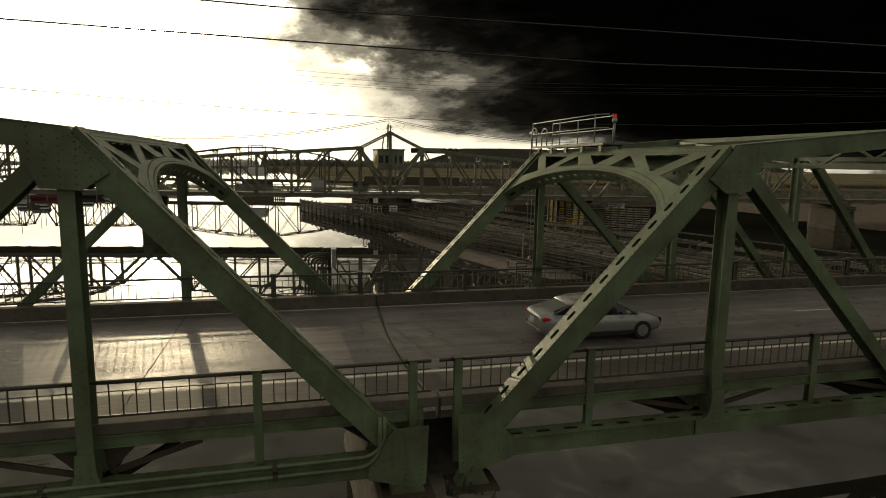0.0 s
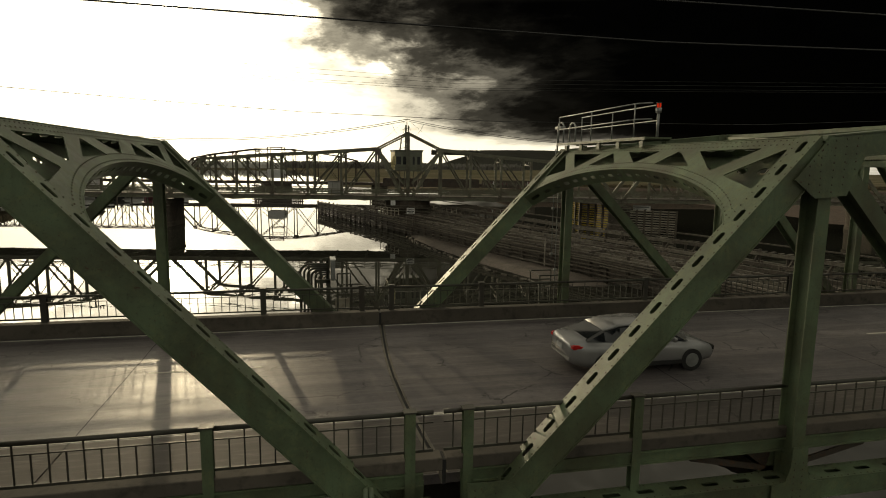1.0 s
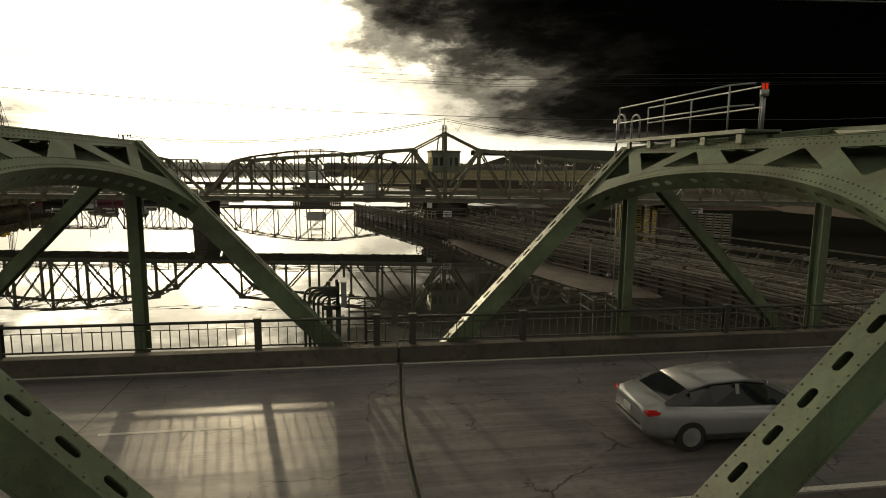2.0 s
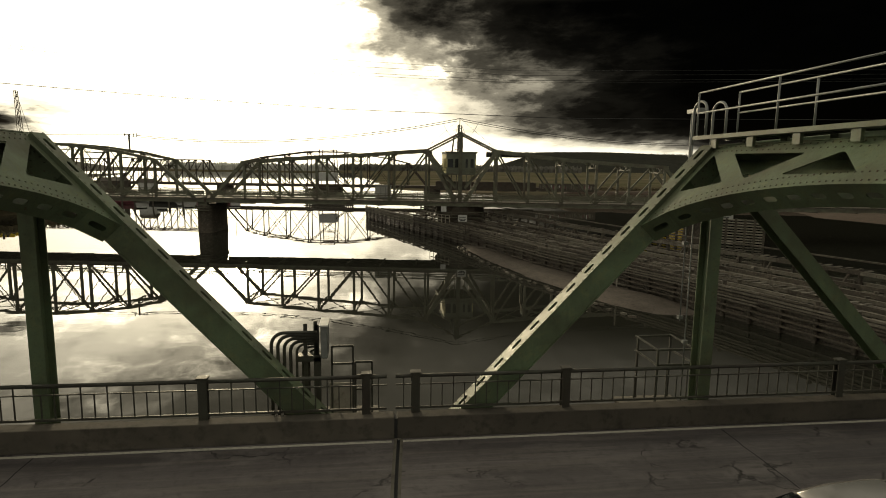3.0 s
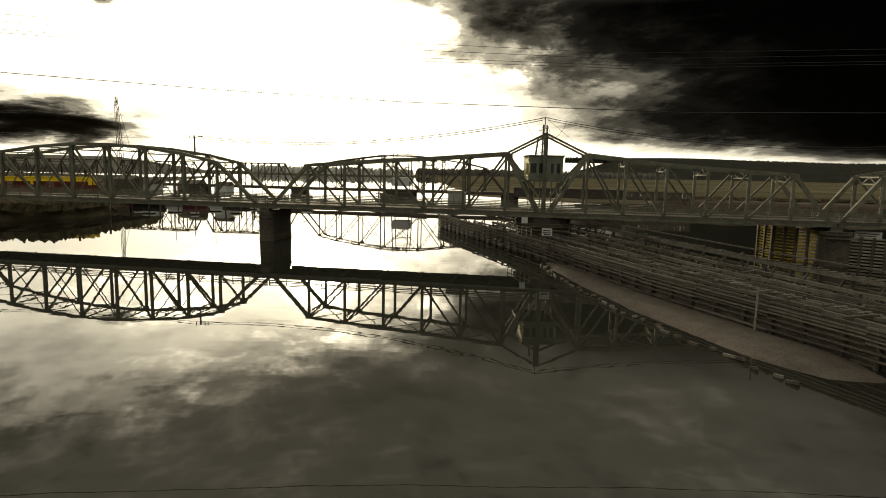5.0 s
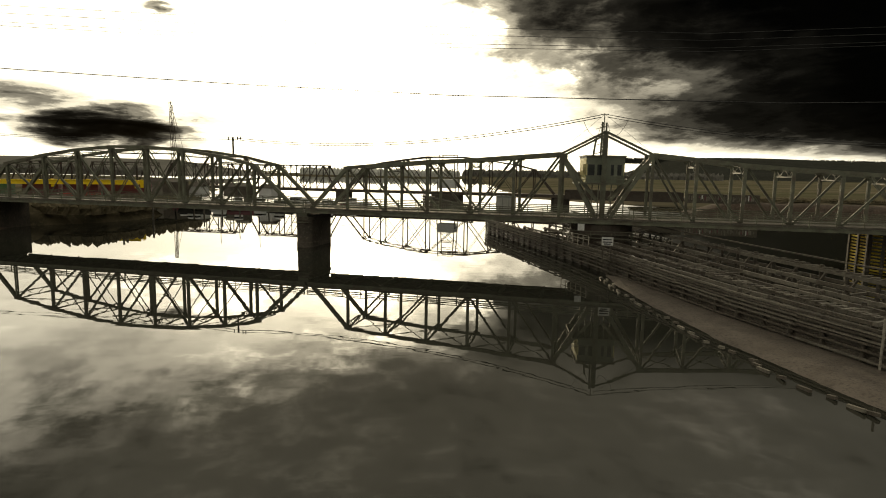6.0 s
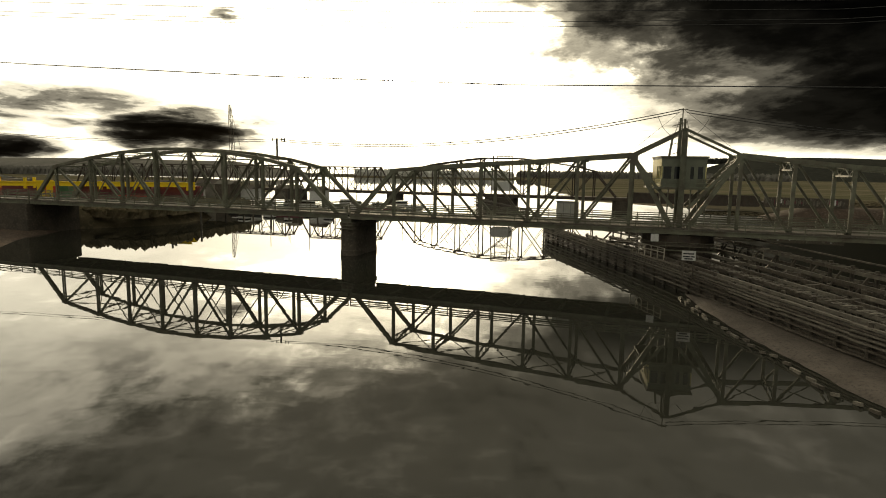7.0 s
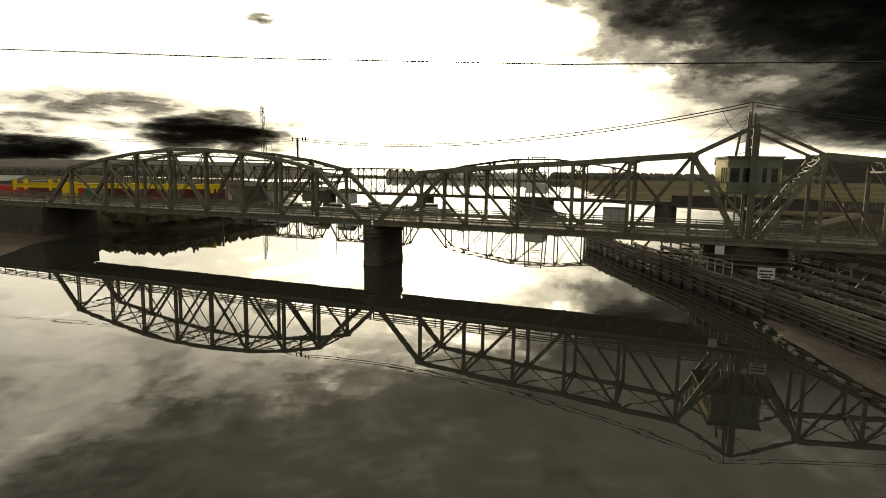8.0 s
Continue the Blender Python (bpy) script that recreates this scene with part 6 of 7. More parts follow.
def guard_frame(x0, x1, y, z0, tops, label, mat=RAILST, depth=0.0):
    g = thing("guard_frame", ((x0 + x1) / 2, y, z0), label, "guard rail", "guard frames")
    for x in (x0, x1):
        bm = bmesh.new()
        bar(bm, (x, y, z0), (x, y, tops[0]), 0.05, 0.05, Y)
        part("frame_post", bm, mat, g)
    for z in tops:
        bm = bmesh.new()
        bar(bm, (x0, y, z), (x1, y, z), 0.05, 0.05, Y)
        part("frame_rail", bm, mat, g)
        if depth:
            for x in (x0, x1):
                bm = bmesh.new()
                bar(bm, (x, y, z), (x, y + depth, z), 0.04, 0.04, Z)
                part("frame_rail", bm, mat, g)


guard_frame(-0.84, -0.33, 12.6, -0.2, (1.66, 1.22), "dark steel guard frame beside the cable box")
guard_frame(-0.28, 0.13, 12.75, -0.6, (1.20, 0.85, 0.5), "thin steel ladder head below the joint")
guard_frame(7.42, 8.45, 12.4, -0.4, (1.42, 1.02), "steel guard rails round a small side landing", RAILST, 1.3)
guard_frame(7.50, 8.45, 13.7, -0.4, (1.4, 1.0), "inner guard rails of the side landing")
for x0, x1, y0, y1, z, lab in ((-1.9, 0.3, 12.0, 13.4, -0.25, "small steel landing carrying the cable box"), (6.9, 8.6, 12.0, 13.8, -0.42, "small planked side landing outside the truss")):
    ld = thing("side_landing", ((x0 + x1) / 2, y0, z), lab, "landing", "side landings")
    n = 7
    for i in range(n):
        bm = bmesh.new()
        ya = y0 + (y1 - y0) * i / n
        block(bm, x0, x1, ya, ya + (y1 - y0) / n - 0.015, z, z + 0.05)
        part("landing_plank", bm, TIMBER_GREY, ld)
    for x in (x0 + 0.1, x1 - 0.1):
        bm = bmesh.new()
        bar(bm, (x, y0 - 0.5, z - 0.1), (x, y1, z - 0.1), 0.08, 0.16, X)
        part("landing_bracket", bm, RUST, ld)
tp = thing("backing_panel", (-0.62, 12.9, -0.2), "tan plywood panel behind the railing", "panel")
bm = bmesh.new()
block(bm, -0.92, -0.36, 12.88, 12.91, -0.2, 0.62)
part("panel_sheet", bm, TIMBER_PALE, tp)

# risers down the far truss
for x, ya, zt, zb in ((7.72, 12.0, 6.6, 2.3), (7.92, 12.05, 6.2, -0.2)):
    r = thing("riser_conduit", (x, ya, zb), "grey conduit running down beside the truss vertical", "conduit", "riser conduits")
    bm = bmesh.new()
    pipe(bm, [(x, ya, zt), (x, ya, zb)], 0.017, 8)
    part("conduit_pipe", bm, GALV, r, smooth=True)
    for z in (zb + 0.05, zb + 1.9):
        bm = bmesh.new()
        block(bm, x - 0.06, x + 0.06, ya - 0.05, ya + 0.05, z, z + 0.08)
        part("conduit_clamp", bm, GALV, r)


# ---------------------------------------------------------------- bearings and pipes at the joint
def bearings():
    for y in Y_TRUSS:
        for side in (-1, 1):
            x = XJ + side * SLOPE_FOOT
            b = thing("bridge_bearing", (x, y, -1.75), "green cast steel rocker bearing with pin", "bearing", "bearings")
            bm = bmesh.new()
            cut_sheet(bm, [(x - 0.42, -1.72), (x + 0.42, -1.72), (x + 0.16, -1.2), (x - 0.16, -1.2)], [], lambda s, z, d, y=y: Vector((s, y - 0.2 + d, z)), 0.4)
            part("bearing_shoe", bm, GREEN, b)
            bm = bmesh.new()
            pipe(bm, [(x, y - 0.36, -1.22), (x, y + 0.36, -1.22)], 0.10, 14)
            part("bearing_pin", bm, GREEN, b)
            bm = bmesh.new()
            block(bm, x - 0.6, x + 0.6, y - 0.45, y + 0.45, -1.78, -1.70)
            part("bearing_plate", bm, RUST, b)


bearings()
for k, (z, y) in enumerate(((-0.62, -0.55), (-0.86, -0.55))):
    c = thing("service_pipe", (-6, y, z), "green painted service pipe along the bottom chord", "pipe", "service pipes")
    bm = bmesh.new()
    bend = [(-0.75 - 0.1 * k, y, 0.3)] + [(-0.75 - 0.1 * k - 0.5 * (1 - math.cos(a)), y, z + 0.5 - 0.5 * math.sin(a)) for a in [math.pi / 2 * j / 6 for j in range(7)]]
    pipe(bm, bend + [(-8, y, z), (-44, y, z)], 0.05, 8)
    part("pipe_run", bm, GREEN, c, smooth=True)
    for i in range(9):
        bm = bmesh.new()
        block(bm, -3.2 - i * 4.5, -3.1 - i * 4.5, y - 0.06, y + 0.14, z - 0.07, z + 0.07)
        part("pipe_clip", bm, RUST, c)
for k in range(4):
    h = thing("slack_hose", (XJ + 0.25 + 0.12 * k, -0.6, -1.5), "black slack cable looped at the joint", "cable", "slack cables")
    bm = bmesh.new()
    pts = []
    for j in range(17):
        a = math.pi * j / 16
        pts.append((XJ + 0.30 + 0.10 * k + (0.22 + 0.03 * k) * math.cos(a), -0.62 - 0.05 * k, -1.35 - 0.12 * k - 0.75 * math.sin(a)))
    pipe(bm, pts, 0.035, 6)
    part("hose", bm, CABLE, h, smooth=True)


# ---------------------------------------------------------------- the passing car
def loft(bm, sections):
    rings = [[bm.verts.new(p) for p in s] for s in sections]
    for a, b in zip(rings, rings[1:]):
        n = len(a)
        for k in range(n):
            bm.faces.new((a[k], a[(k + 1) % n], b[(k + 1) % n], b[k]))
    bm.faces.new(rings[0][::-1])
    bm.faces.new(rings[-1])
    bmesh.ops.recalc_face_normals(bm, faces=bm.faces)


def car(x, y):
    """A saloon car that heads along +x; x, y is the middle of its wheelbase."""
    c = thing("car", (x, y, 0.0), "silver-grey saloon car with dark windows on the roadway", "car")
    body = [(-2.38, 0.62, 0.50, 0.86), (-2.30, 0.78, 0.34, 0.98), (-1.95, 0.88, 0.26, 1.06), (-1.4, 0.91, 0.22, 1.02), (-0.5, 0.91, 0.20, 0.97), (0.5, 0.91, 0.20, 0.95), (1.1, 0.90, 0.20, 0.93), (1.7, 0.87, 0.24, 0.84), (2.15, 0.78, 0.30, 0.72), (2.36, 0.58, 0.40, 0.60)]
    bm = bmesh.new()
    secs = []
    for sx, w, lo, hi in body:
        secs.append([(x + sx, y + a * w, lo + (hi - lo) * b) for a, b in ((-0.92, 0.0), (-1.0, 0.25), (-1.0, 0.6), (-0.93, 0.88), (-0.72, 1.0), (0.72, 1.0), (0.93, 0.88), (1.0, 0.6), (1.0, 0.25), (0.92, 0.0))])
    loft(bm, secs)
    part("body", bm, SILVER, c, smooth=True)
    cab = [(-1.92, 0.70, 1.03, 1.05), (-1.35, 0.68, 1.00, 1.28), (-0.85, 0.65, 0.97, 1.40), (-0.1, 0.65, 0.95, 1.44), (0.45, 0.66, 0.94, 1.38), (1.30, 0.72, 0.90, 0.93)]
    for name, run in (("rear_window", cab[:2]), ("side_glass", cab[1:5]), ("windscreen", cab[4:])):
        bm = bmesh.new()
        loft(bm, [[(x + sx, y + a * (w if b > 0.5 else 0.80), lo + (hi - lo) * b - 0.02) for a, b in ((-1.0, 0.0), (-1.0, 0.86), (-0.8, 1.0), (0.8, 1.0), (1.0, 0.86), (1.0, 0.0))] for sx, w, lo, hi in run])
        part(name, bm, GLASS, c, "dark tinted glass")
    bm = bmesh.new()
    secs = []
    for sx, w, lo, hi in cab[1:5]:
        secs.append([(x + sx, y + a * w, hi + dz) for a, dz in ((-0.98, -0.045), (-0.78, 0.012), (0.0, 0.03), (0.78, 0.012), (0.98, -0.045), (0.0, -0.03))])
    loft(bm, secs)
    part("roof", bm, SILVER, c, smooth=True)
    for s in (-1, 1):
        for a, b in (((0.46, 0.67, 1.34), (1.26, 0.74, 0.93)), ((-0.25, 0.75, 0.96), (-0.25, 0.66, 1.36))):
            bm = bmesh.new()
            bar(bm, (x + a[0], y + s * a[1], a[2]), (x + b[0], y + s * b[1], b[2]), 0.03, 0.09, Y)
            part("pillar", bm, SILVER, c)
        bm = bmesh.new()
        box(bm, X * 0.34, Y * 0.30, Z * 0.13, Vector((x - 2.17, y + s * 0.67, 0.84)))
        bmesh.ops.bevel(bm, geom=bm.edges[:], offset=0.03, segments=2, affect="EDGES")
        part("tail_lamp", bm, TAIL_RED, c, "red tail lamp")
        bm = bmesh.new()
        box(bm, X * 0.26, Y * 0.22, Z * 0.12, Vector((x + 2.12, y + s * 0.62, 0.62)))
        part("headlamp", bm, GLASS, c)
        bm = bmesh.new()
        box(bm, X * 0.12, Y * 0.2, Z * 0.13, Vector((x + 0.72, y + s * 0.98, 1.0)))
        bmesh.ops.bevel(bm, geom=bm.edges[:], offset=0.02, segments=1, affect="EDGES")
        part("door_mirror", bm, SILVER, c)
        for wx in (-1.38, 1.40):
            bm = bmesh.new()
            pipe(bm, [(x + wx, y + s * 0.70, 0.33), (x + wx, y + s * 0.925, 0.33)], 0.33, 22)
            tyre = part("wheel", bm, RUBBER, c)
            bm = bmesh.new()
            pipe(bm, [(x + wx, y + s * 0.80, 0.33), (x + wx, y + s * 0.935, 0.33)], 0.21, 16)
            part("rim", bm, GALV, tyre)
    for s in (-1, 1):
        bm = bmesh.new()
        box(bm, X * 2.2, Y * 0.04, Z * 0.12, Vector((x, y + s * 0.905, 0.30)))
        bmesh.ops.bevel(bm, geom=bm.edges[:], offset=0.012, segments=1, affect="EDGES")
        part("door_sill", bm, RUBBER, c, "black plastic sill")
    bm = bmesh.new()
    box(bm, X * 0.10, Y * 1.3, Z * 0.16, Vector((x - 2.33, y, 0.48)))
    bmesh.ops.bevel(bm, geom=bm.edges[:], offset=0.02, segments=1, affect="EDGES")
    part("rear_bumper", bm, SILVER, c)
    bm = bmesh.new()
    box(bm, X * 0.02, Y * 0.34, Z * 0.14, Vector((x - 2.40, y, 0.72)))
    part("number_plate", bm, WHITE, c, "plain white plate")


car(7.75, 5.5)

# small road studs and litter
for k in range(16):
    x, y = -22 + k * 3.05, 10.72 + (0.35 if k % 2 else 0.42)
    st = thing("road_stud", (x, y, 0.0), "small pale road stud beside the edge line", "road stud", "road studs")
    bm = bmesh.new()
    block(bm, x - 0.05, x + 0.05, y - 0.05, y + 0.05, 0.0, 0.02)
    bmesh.ops.bevel(bm, geom=bm.edges[:], offset=0.008, segments=1, affect="EDGES")
    part("stud", bm, WHITE, st)


# ---------------------------------------------------------------- harbour yard on the far shore
def container(x, y, z, turn, mat, label, length=12.2):
    c = thing("shipping_container", (x, y, z), label, "shipping container", "shipping containers")
    m = pose(x, y, z, 0, 0, turn)
    bm = bmesh.new()
    block(bm, -length / 2, length / 2, -1.2, 1.2, 0.05, 2.6)
    bm.transform(m)
    body = part("container_body", bm, mat, c)
    bm = bmesh.new()
    n = int(length / 0.4)
    for i in range(n):
        for s in (-1, 1):
            xx = -length / 2 + 0.25 + i * (length - 0.3) / n
            block(bm, xx, xx + 0.2, s * 1.2 - 0.03, s * 1.2 + 0.03, 0.15, 2.45)
    bm.transform(m)
    part("corrugation", bm, mat, body, kind="stuff")
    return c


T = 13.0
DIR = Vector((math.cos(radians(T)), math.sin(radians(T)), 0))


def yard(s, off=0.0):
    """A place in the yard: s metres along the quay, off metres behind it."""
    return Vector((-146.3, 164.6, 0)) + DIR * (s * 1.2) + Vector((-DIR.y, DIR.x, 0)) * off


G = -4.4
for s, off, mat, lvl, lab, size in ((-25, 1, RED, 0, "red", 12.2), (-25, 1, RED, 1, "red", 12.2), (-14, 1, RED, 0, "red", 12.2), (-14, 1, RED, 1, "red", 12.2), (-5.2, 0, RED, 0, "red", 8.0), (-5.2, 0, RED, 1, "red", 8.0),
                                    (3.2, -1, DARKRED, 0, "maroon", 10.0), (3.2, -1, DARKRED, 1, "maroon", 10.0), (9.6, -1, RED, 0, "red", 4.4), (9.6, -1, RED, 1, "red", 4.4), (12.8, -1.5, TEAL, 0, "green", 2.6), (12.8, -1.5, TEAL, 1, "green", 2.6),
                                    (19.5, 0, DARKRED, 0, "maroon", 9.0), (19.5, 0, DARKRED, 1, "maroon", 9.0), (28, 0, RED, 0, "red", 9.0), (28, 0, DARKRED, 1, "maroon", 9.0), (37.5, 1, DARKRED, 0, "maroon", 12.2), (37.5, 1, DARKRED, 1, "maroon", 12.2)):
    p = yard(s, off)
    container(p.x, p.y, G + lvl * 2.62, T, mat, f"weathered {lab} shipping container stacked on the quay", size)
logo = thing("container_lettering", yard(-14, 0.7) + Z * (G + 3.9), "white unreadable lettering on the red container", "lettering")
for k, w in enumerate((0.7, 0.9, 0.5, 0.9, 0.9)):
    bm = bmesh.new()
    c = yard(-17 + k * 1.25, 0.72)
    box(bm, DIR * w, Vector((-DIR.y, DIR.x, 0)) * 0.03, Z * 0.8, c + Z * (G + 4.0))
    part("letter_bar", bm, WHITE, logo)
gantry = thing("yellow_gantry", yard(20, -6) + Z * G, "long yellow steel gantry frame standing on the quay", "gantry")
for off in (-6.0, -2.0):
    bm = bmesh.new()
    ibar(bm, yard(-2, off) + Z * 1.05, yard(42, off) + Z * 1.35, 0.7, 1.15, Vector((-DIR.y, DIR.x, 0)), 0.12)
    part("main_girder", bm, YELLOW, gantry)
for s, w in ((-1.6, 0.8), (6.2, 0.7), (9.5, 1.8), (22.5, 0.7), (30, 0.6), (41.6, 0.8)):
    for off in (-6.0, -2.0):
        bm = bmesh.new()
        bar(bm, yard(s, off) + Z * (G if w > 1 else -0.2), yard(s, off) + Z * (2.7 if s < 8 else 2.0), 0.5, w, Vector((-DIR.y, DIR.x, 0)))
        part("gantry_leg", bm, YELLOW, gantry)
shed = thing("warehouse", yard(-26, 12) + Z * G, "long pale metal-roofed warehouse behind the containers", "building")
bm = bmesh.new()
box(bm, DIR * 46, Vector((-DIR.y, DIR.x, 0)) * 16, Z * 6.2, yard(-26, 14) + Z * (G + 3.1))
part("wall", bm, CONCRETE, shed)
bm = bmesh.new()
for s in (-1, 1):
    n = Vector((-DIR.y, DIR.x, 0))
    a, b = yard(-49.5, 14) + n * (s * 8.5) + Z * (G + 6.2), yard(-49.5, 14) + Z * (G + 7.6)
    vs = [bm.verts.new(p) for p in (a, a + DIR * 47, b + DIR * 47, b)]
    bm.faces.new(vs if s < 0 else vs[::-1])
bmesh.ops.solidify(bm, geom=bm.faces[:], thickness=0.15)
part("roof", bm, WHITE, shed)


def boat(p, turn, length, mat, mast, label):
    b = thing("moored_boat", (p.x, p.y, WATER_Z), label, "boat", "moored boats")
    m = pose(p.x, p.y, WATER_Z, 0, 0, turn)
    w = length * 0.15
    bm = bmesh.new()
    secs = []
    for t, k, lo in ((-0.5, 0.85, 0.0), (-0.2, 1.0, -0.3), (0.15, 0.95, -0.3), (0.38, 0.55, -0.1), (0.5, 0.05, 0.4)):
        hi = 1.3 + 0.5 * max(0, t)
        secs.append([(t * length, a * w * k, lo + (hi - lo) * c) for a, c in ((-0.5, 0), (-0.95, 0.5), (-1, 1), (1, 1), (0.95, 0.5), (0.5, 0))])
    loft(bm, secs)
    bm.transform(m)
    part("hull", bm, mat, b)
    bm = bmesh.new()
    block(bm, -length * 0.22, length * 0.08, -w * 0.55, w * 0.55, 1.3, 2.9)
    bmesh.ops.bevel(bm, geom=bm.edges[:], offset=0.15, segments=1, affect="EDGES")
    bm.transform(m)
    house = part("wheelhouse", bm, WHITE, b)
    bm = bmesh.new()
    block(bm, -length * 0.225, length * 0.085, -w * 0.56, w * 0.56, 2.0, 2.5)
    bm.transform(m)
    part("windows", bm, GLASS, house)
    if mast:
        bm = bmesh.new()
        pipe(bm, [(-length * 0.05, 0, 3.0), (-length * 0.05, 0, mast)], 0.09, 6)
        pipe(bm, [(-length * 0.05, 0, mast * 0.45), (-length * 0.4, 0, mast * 0.5)], 0.06, 6)
        bm.transform(m)
        part("mast", bm, CABLE, b)


rb = random.Random(3)
for k, (s, off) in enumerate(((52, 4), (57, 10), (63, 1), (66, 14), (72, 6), (78, 16), (84, 9), (60, 20), (75, 24), (90, 20), (47, 16))):
    boat(yard(s, off), rb.uniform(-30, 40), rb.uniform(7, 14), (CABLE, WHITE, DARKRED, WHITE)[k % 4], (0, 11, 8, 13, 0, 9)[k % 6], ("dark fishing boat", "white motor boat", "brown work boat", "white sailing boat")[k % 4] + " moored at the harbour")
for k in range(14):
    p = yard(40 + k * 3.4, -8 + 3 * math.sin(k * 2.1))
    pl = thing("mooring_pile", (p.x, p.y, WATER_Z), "dark timber mooring pile in the water", "pile", "mooring piles")
    bm = bmesh.new()
    pipe(bm, [(p.x, p.y, WATER_Z - 1), (p.x + rb.uniform(-0.3, 0.3), p.y, -3.6 + rb.uniform(-1, 1.5))], 0.22, 7)
    part("timber_post", bm, TIMBER, pl)
for x, y, top, lean in ((-84.3, 145, -0.6, 0.1), (-83.6, 145.6, -1.0, -0.1), (-94.5, 145, -1.4, 0.0), (-93.0, 137, -0.9, 1.6), (-77.5, 146, -2.2, 0.0)):
    pl = thing("mooring_pile", (x, y, WATER_Z), "dark timber mooring pile standing off the bank", "pile", "mooring piles")
    bm = bmesh.new()
    pipe(bm, [(x, y, WATER_Z - 1), (x + lean, y, top)], 0.24, 7)
    part("timber_post", bm, TIMBER, pl)
for k in range(9):
    p = yard(18 + k * 6 + rb.uniform(-2, 2), 30 + rb.uniform(-4, 12))
    sh = thing("harbour_shed", (p.x, p.y, G), "small grey harbour shed behind the quay", "building", "harbour sheds")
    w, d, h = rb.uniform(4, 9), rb.uniform(4, 7), rb.uniform(2.6, 5.5)
    bm = bmesh.new()
    block(bm, p.x - w / 2, p.x + w / 2, p.y - d / 2, p.y + d / 2, G, G + h)
    part("wall", bm, (CONCRETE, DARKCON, WHITE)[k % 3], sh)
    bm = bmesh.new()
    v = [bm.verts.new(q) for q in ((p.x - w / 2 - 0.3, p.y - d / 2 - 0.3, G + h), (p.x + w / 2 + 0.3, p.y - d / 2 - 0.3, G + h), (p.x + w / 2 + 0.3, p.y + d / 2 + 0.3, G + h), (p.x - w / 2 - 0.3, p.y + d / 2 + 0.3, G + h), (p.x - w / 2 - 0.3, p.y, G + h + 1.3), (p.x + w / 2 + 0.3, p.y, G + h + 1.3))]
    for f in ((0, 1, 5, 4), (2, 3, 4, 5), (1, 2, 5), (3, 0, 4), (0, 3, 2, 1)):
        bm.faces.new([v[i] for i in f])
    part("roof", bm, (RUST, CONCRETE, DARKCON)[k % 3], sh)


def lattice_crane():
    b = Vector((-254, 472, -3))
    c = thing("lattice_crane", b, "tall thin lattice crane boom above the far harbour", "crane")
    top, foot, w0, w1 = b + Vector((-2, 0, 59)), b, 3.6, 1.6
    for sx in (-1, 1):
        for sy in (-1, 1):
            bm = bmesh.new()
            bar(bm, foot + Vector((sx * w0 / 2, sy * w0 / 2, 0)), top + Vector((sx * w1 / 2, sy * w1 / 2, 0)), 0.34, 0.34, Y)
            part("boom_chord", bm, RUST, c)
    n = 20
    for k in range(n):
        a, d = k / n, (k + 1) / n
        s = 1 if k % 2 else -1
        wa, wd = w0 + (w1 - w0) * a, w0 + (w1 - w0) * d
        bm = bmesh.new()
        bar(bm, foot.lerp(top, a) + X * (s * wa / 2), foot.lerp(top, d) - X * (s * wd / 2), 0.22, 0.22, Y)
        part("boom_lacing", bm, RUST, c)
    bm = bmesh.new()
    pipe(bm, [top, b + Vector((9, 0, 14)), b + Vector((9, 0, 0))], 0.14, 5)
    part("back_stay", bm, RUST, c)


lattice_crane()

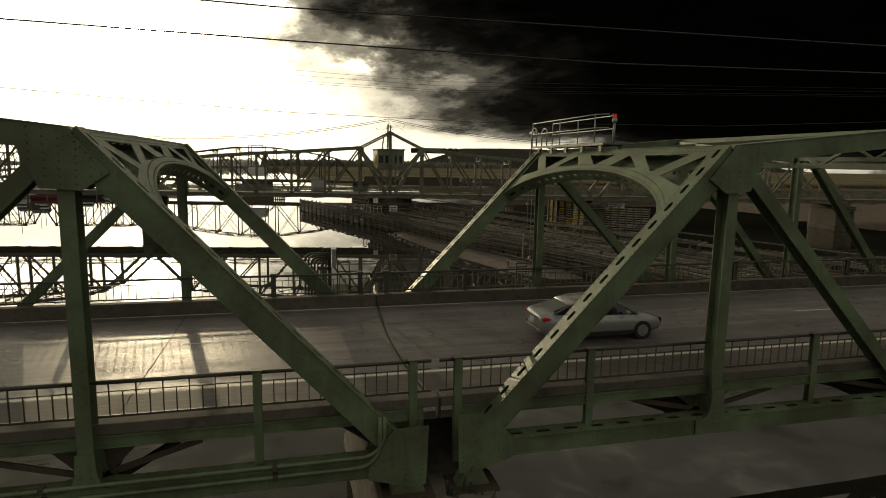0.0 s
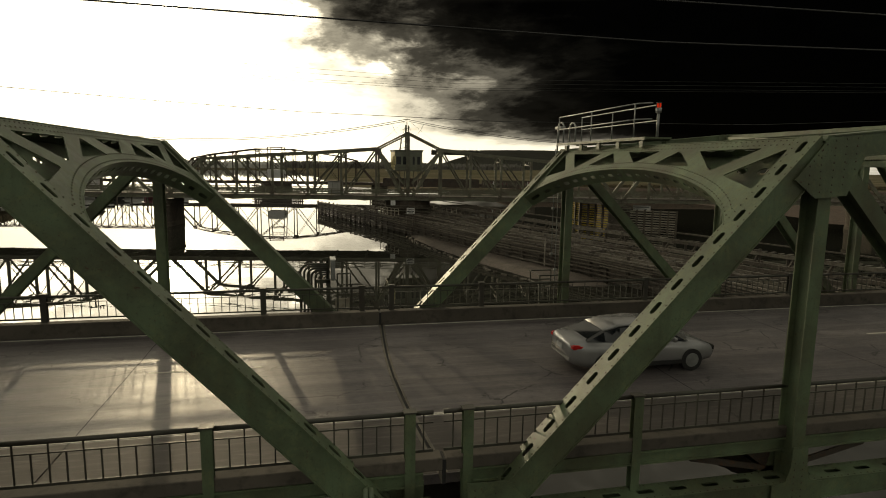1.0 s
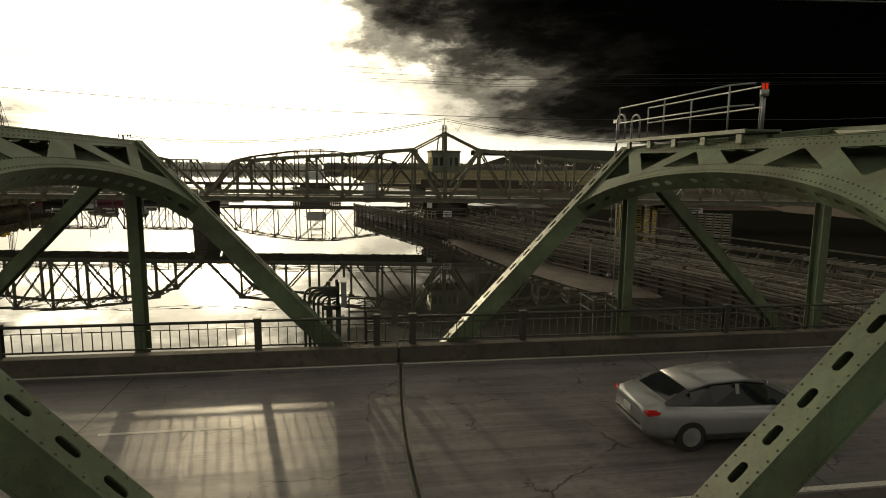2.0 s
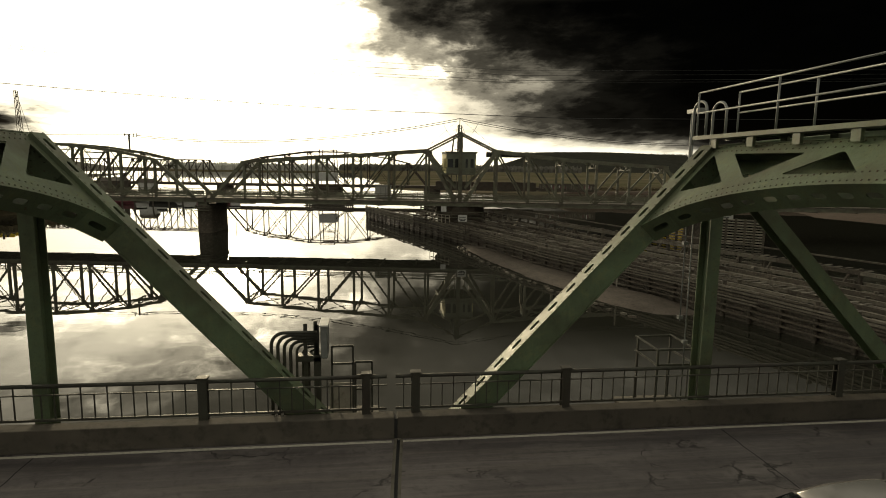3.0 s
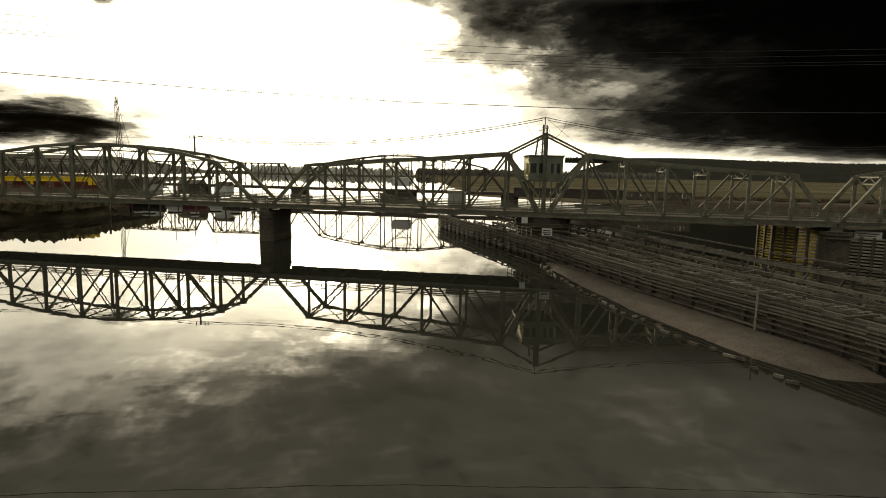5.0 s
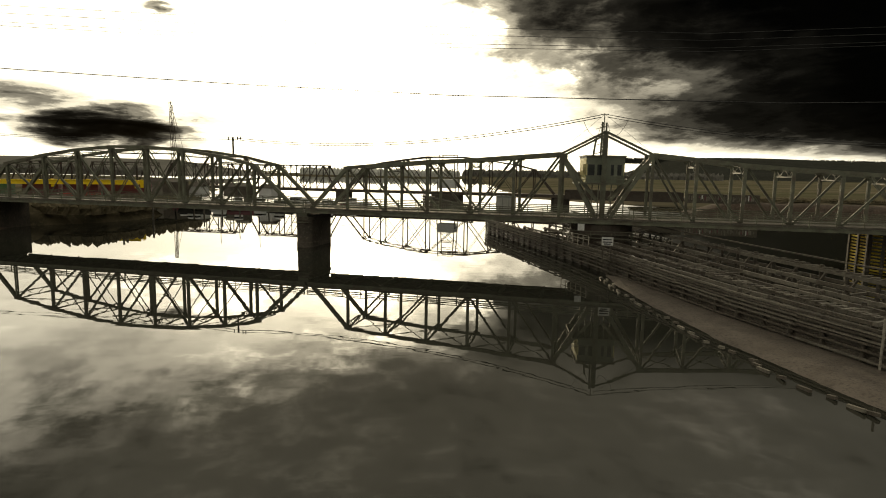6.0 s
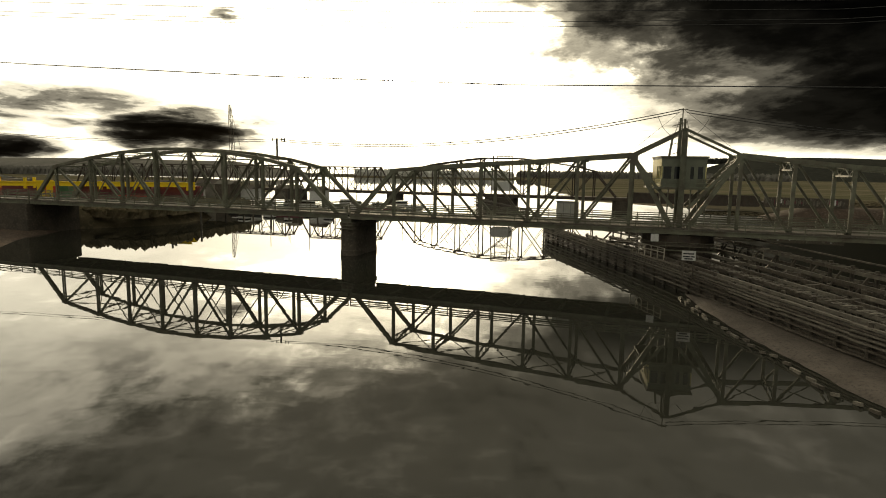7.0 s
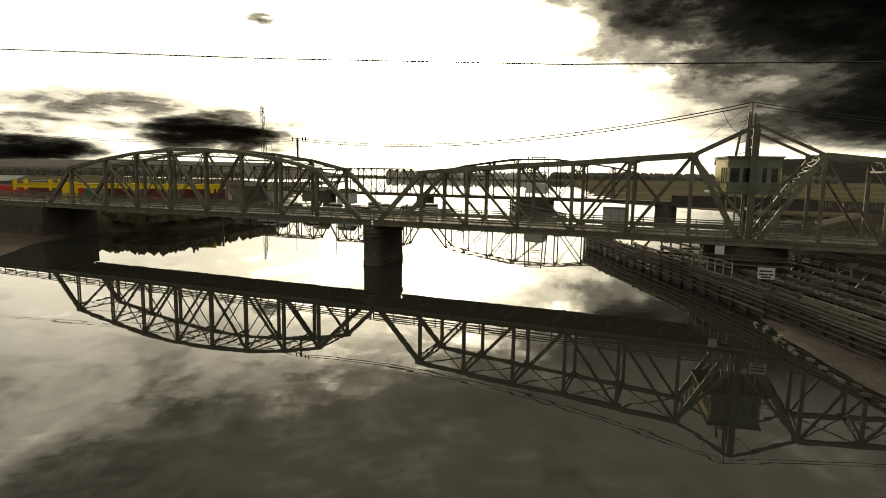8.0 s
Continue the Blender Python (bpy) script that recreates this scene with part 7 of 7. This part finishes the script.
# railway embankment wall on the right, with faded painted patches
emb = thing("embankment_wall", RAILB(90, -3.4, -2.5), "long low concrete wall with faded painted scrawl along the railway", "wall")
for k in range(7):
    bm = bmesh.new()
    box(bm, AXIS * 2.97, ACROSS * (0.40 if k % 2 else 0.44), Z * 2.9, RAILB(80.5 + k * 3.0, -3.4, -1.35))
    part("wall_panel", bm, DARKCON, emb)
rp = random.Random(12)
for k in range(46):
    bm = bmesh.new()
    box(bm, AXIS * rp.uniform(0.16, 0.42), ACROSS * 0.04, Z * rp.uniform(0.5, 1.7), RAILB(79.6 + k * 0.43, -3.66, -1.2 + rp.uniform(-0.3, 0.3)))
    part("painted_patch", bm, (WHITE, CONCRETE, CONCRETE, DARKRED, CONCRETE, KERBCON)[rp.randrange(6)], emb)
# the deep plate girder that carries the line ashore
bm = bmesh.new()
for v in (-3.3, 3.3):
    box(bm, AXIS * 37.0, ACROSS * 0.12, Z * 3.0, RAILB(59.5, v, -1.3))
    for z in (-2.8, 0.2):
        box(bm, AXIS * 37.0, ACROSS * 0.5, Z * 0.10, RAILB(59.5, v, z))
    for k in range(19):
        box(bm, AXIS * 0.12, ACROSS * 0.40, Z * 2.88, RAILB(41.4 + k * 2.0, v, -1.3))
tagged(part("approach_girder", bm, RUST), "deep rusty plate girder of the railway approach", "bridge girder", kind="structure")
# the earth bank below the wall
bm = bmesh.new()
rows = []
for i in range(61):
    u = 77.0 + i * 3.6
    row = []
    for v, z in ((-8.6, -7.4), (-7.0, -6.3), (-6.0, -5.0), (-4.9, -3.4), (-3.8, -2.7), (2, -2.4), (8, -2.6), (14, -4.5), (20, -7.2)):
        fall = min(1.0, i / 4)
        zz = -7.2 + (z + 7.2) * fall + 0.45 * noise.noise(Vector((u * 0.13, v * 0.3, 4.0)))
        row.append(bm.verts.new(RAILB(u + 1.2 * noise.noise(Vector((v * 0.4, u * 0.1, 2.0))), v, zz)))
    rows.append(row)
for a, b in zip(rows, rows[1:]):
    for k in range(len(a) - 1):
        bm.faces.new((a[k], b[k], b[k + 1], a[k + 1]))
tagged(part("rail_bank", bm, DARK_MUD, smooth=True), "bare brown earth bank carrying the railway", "ground", kind="structure")
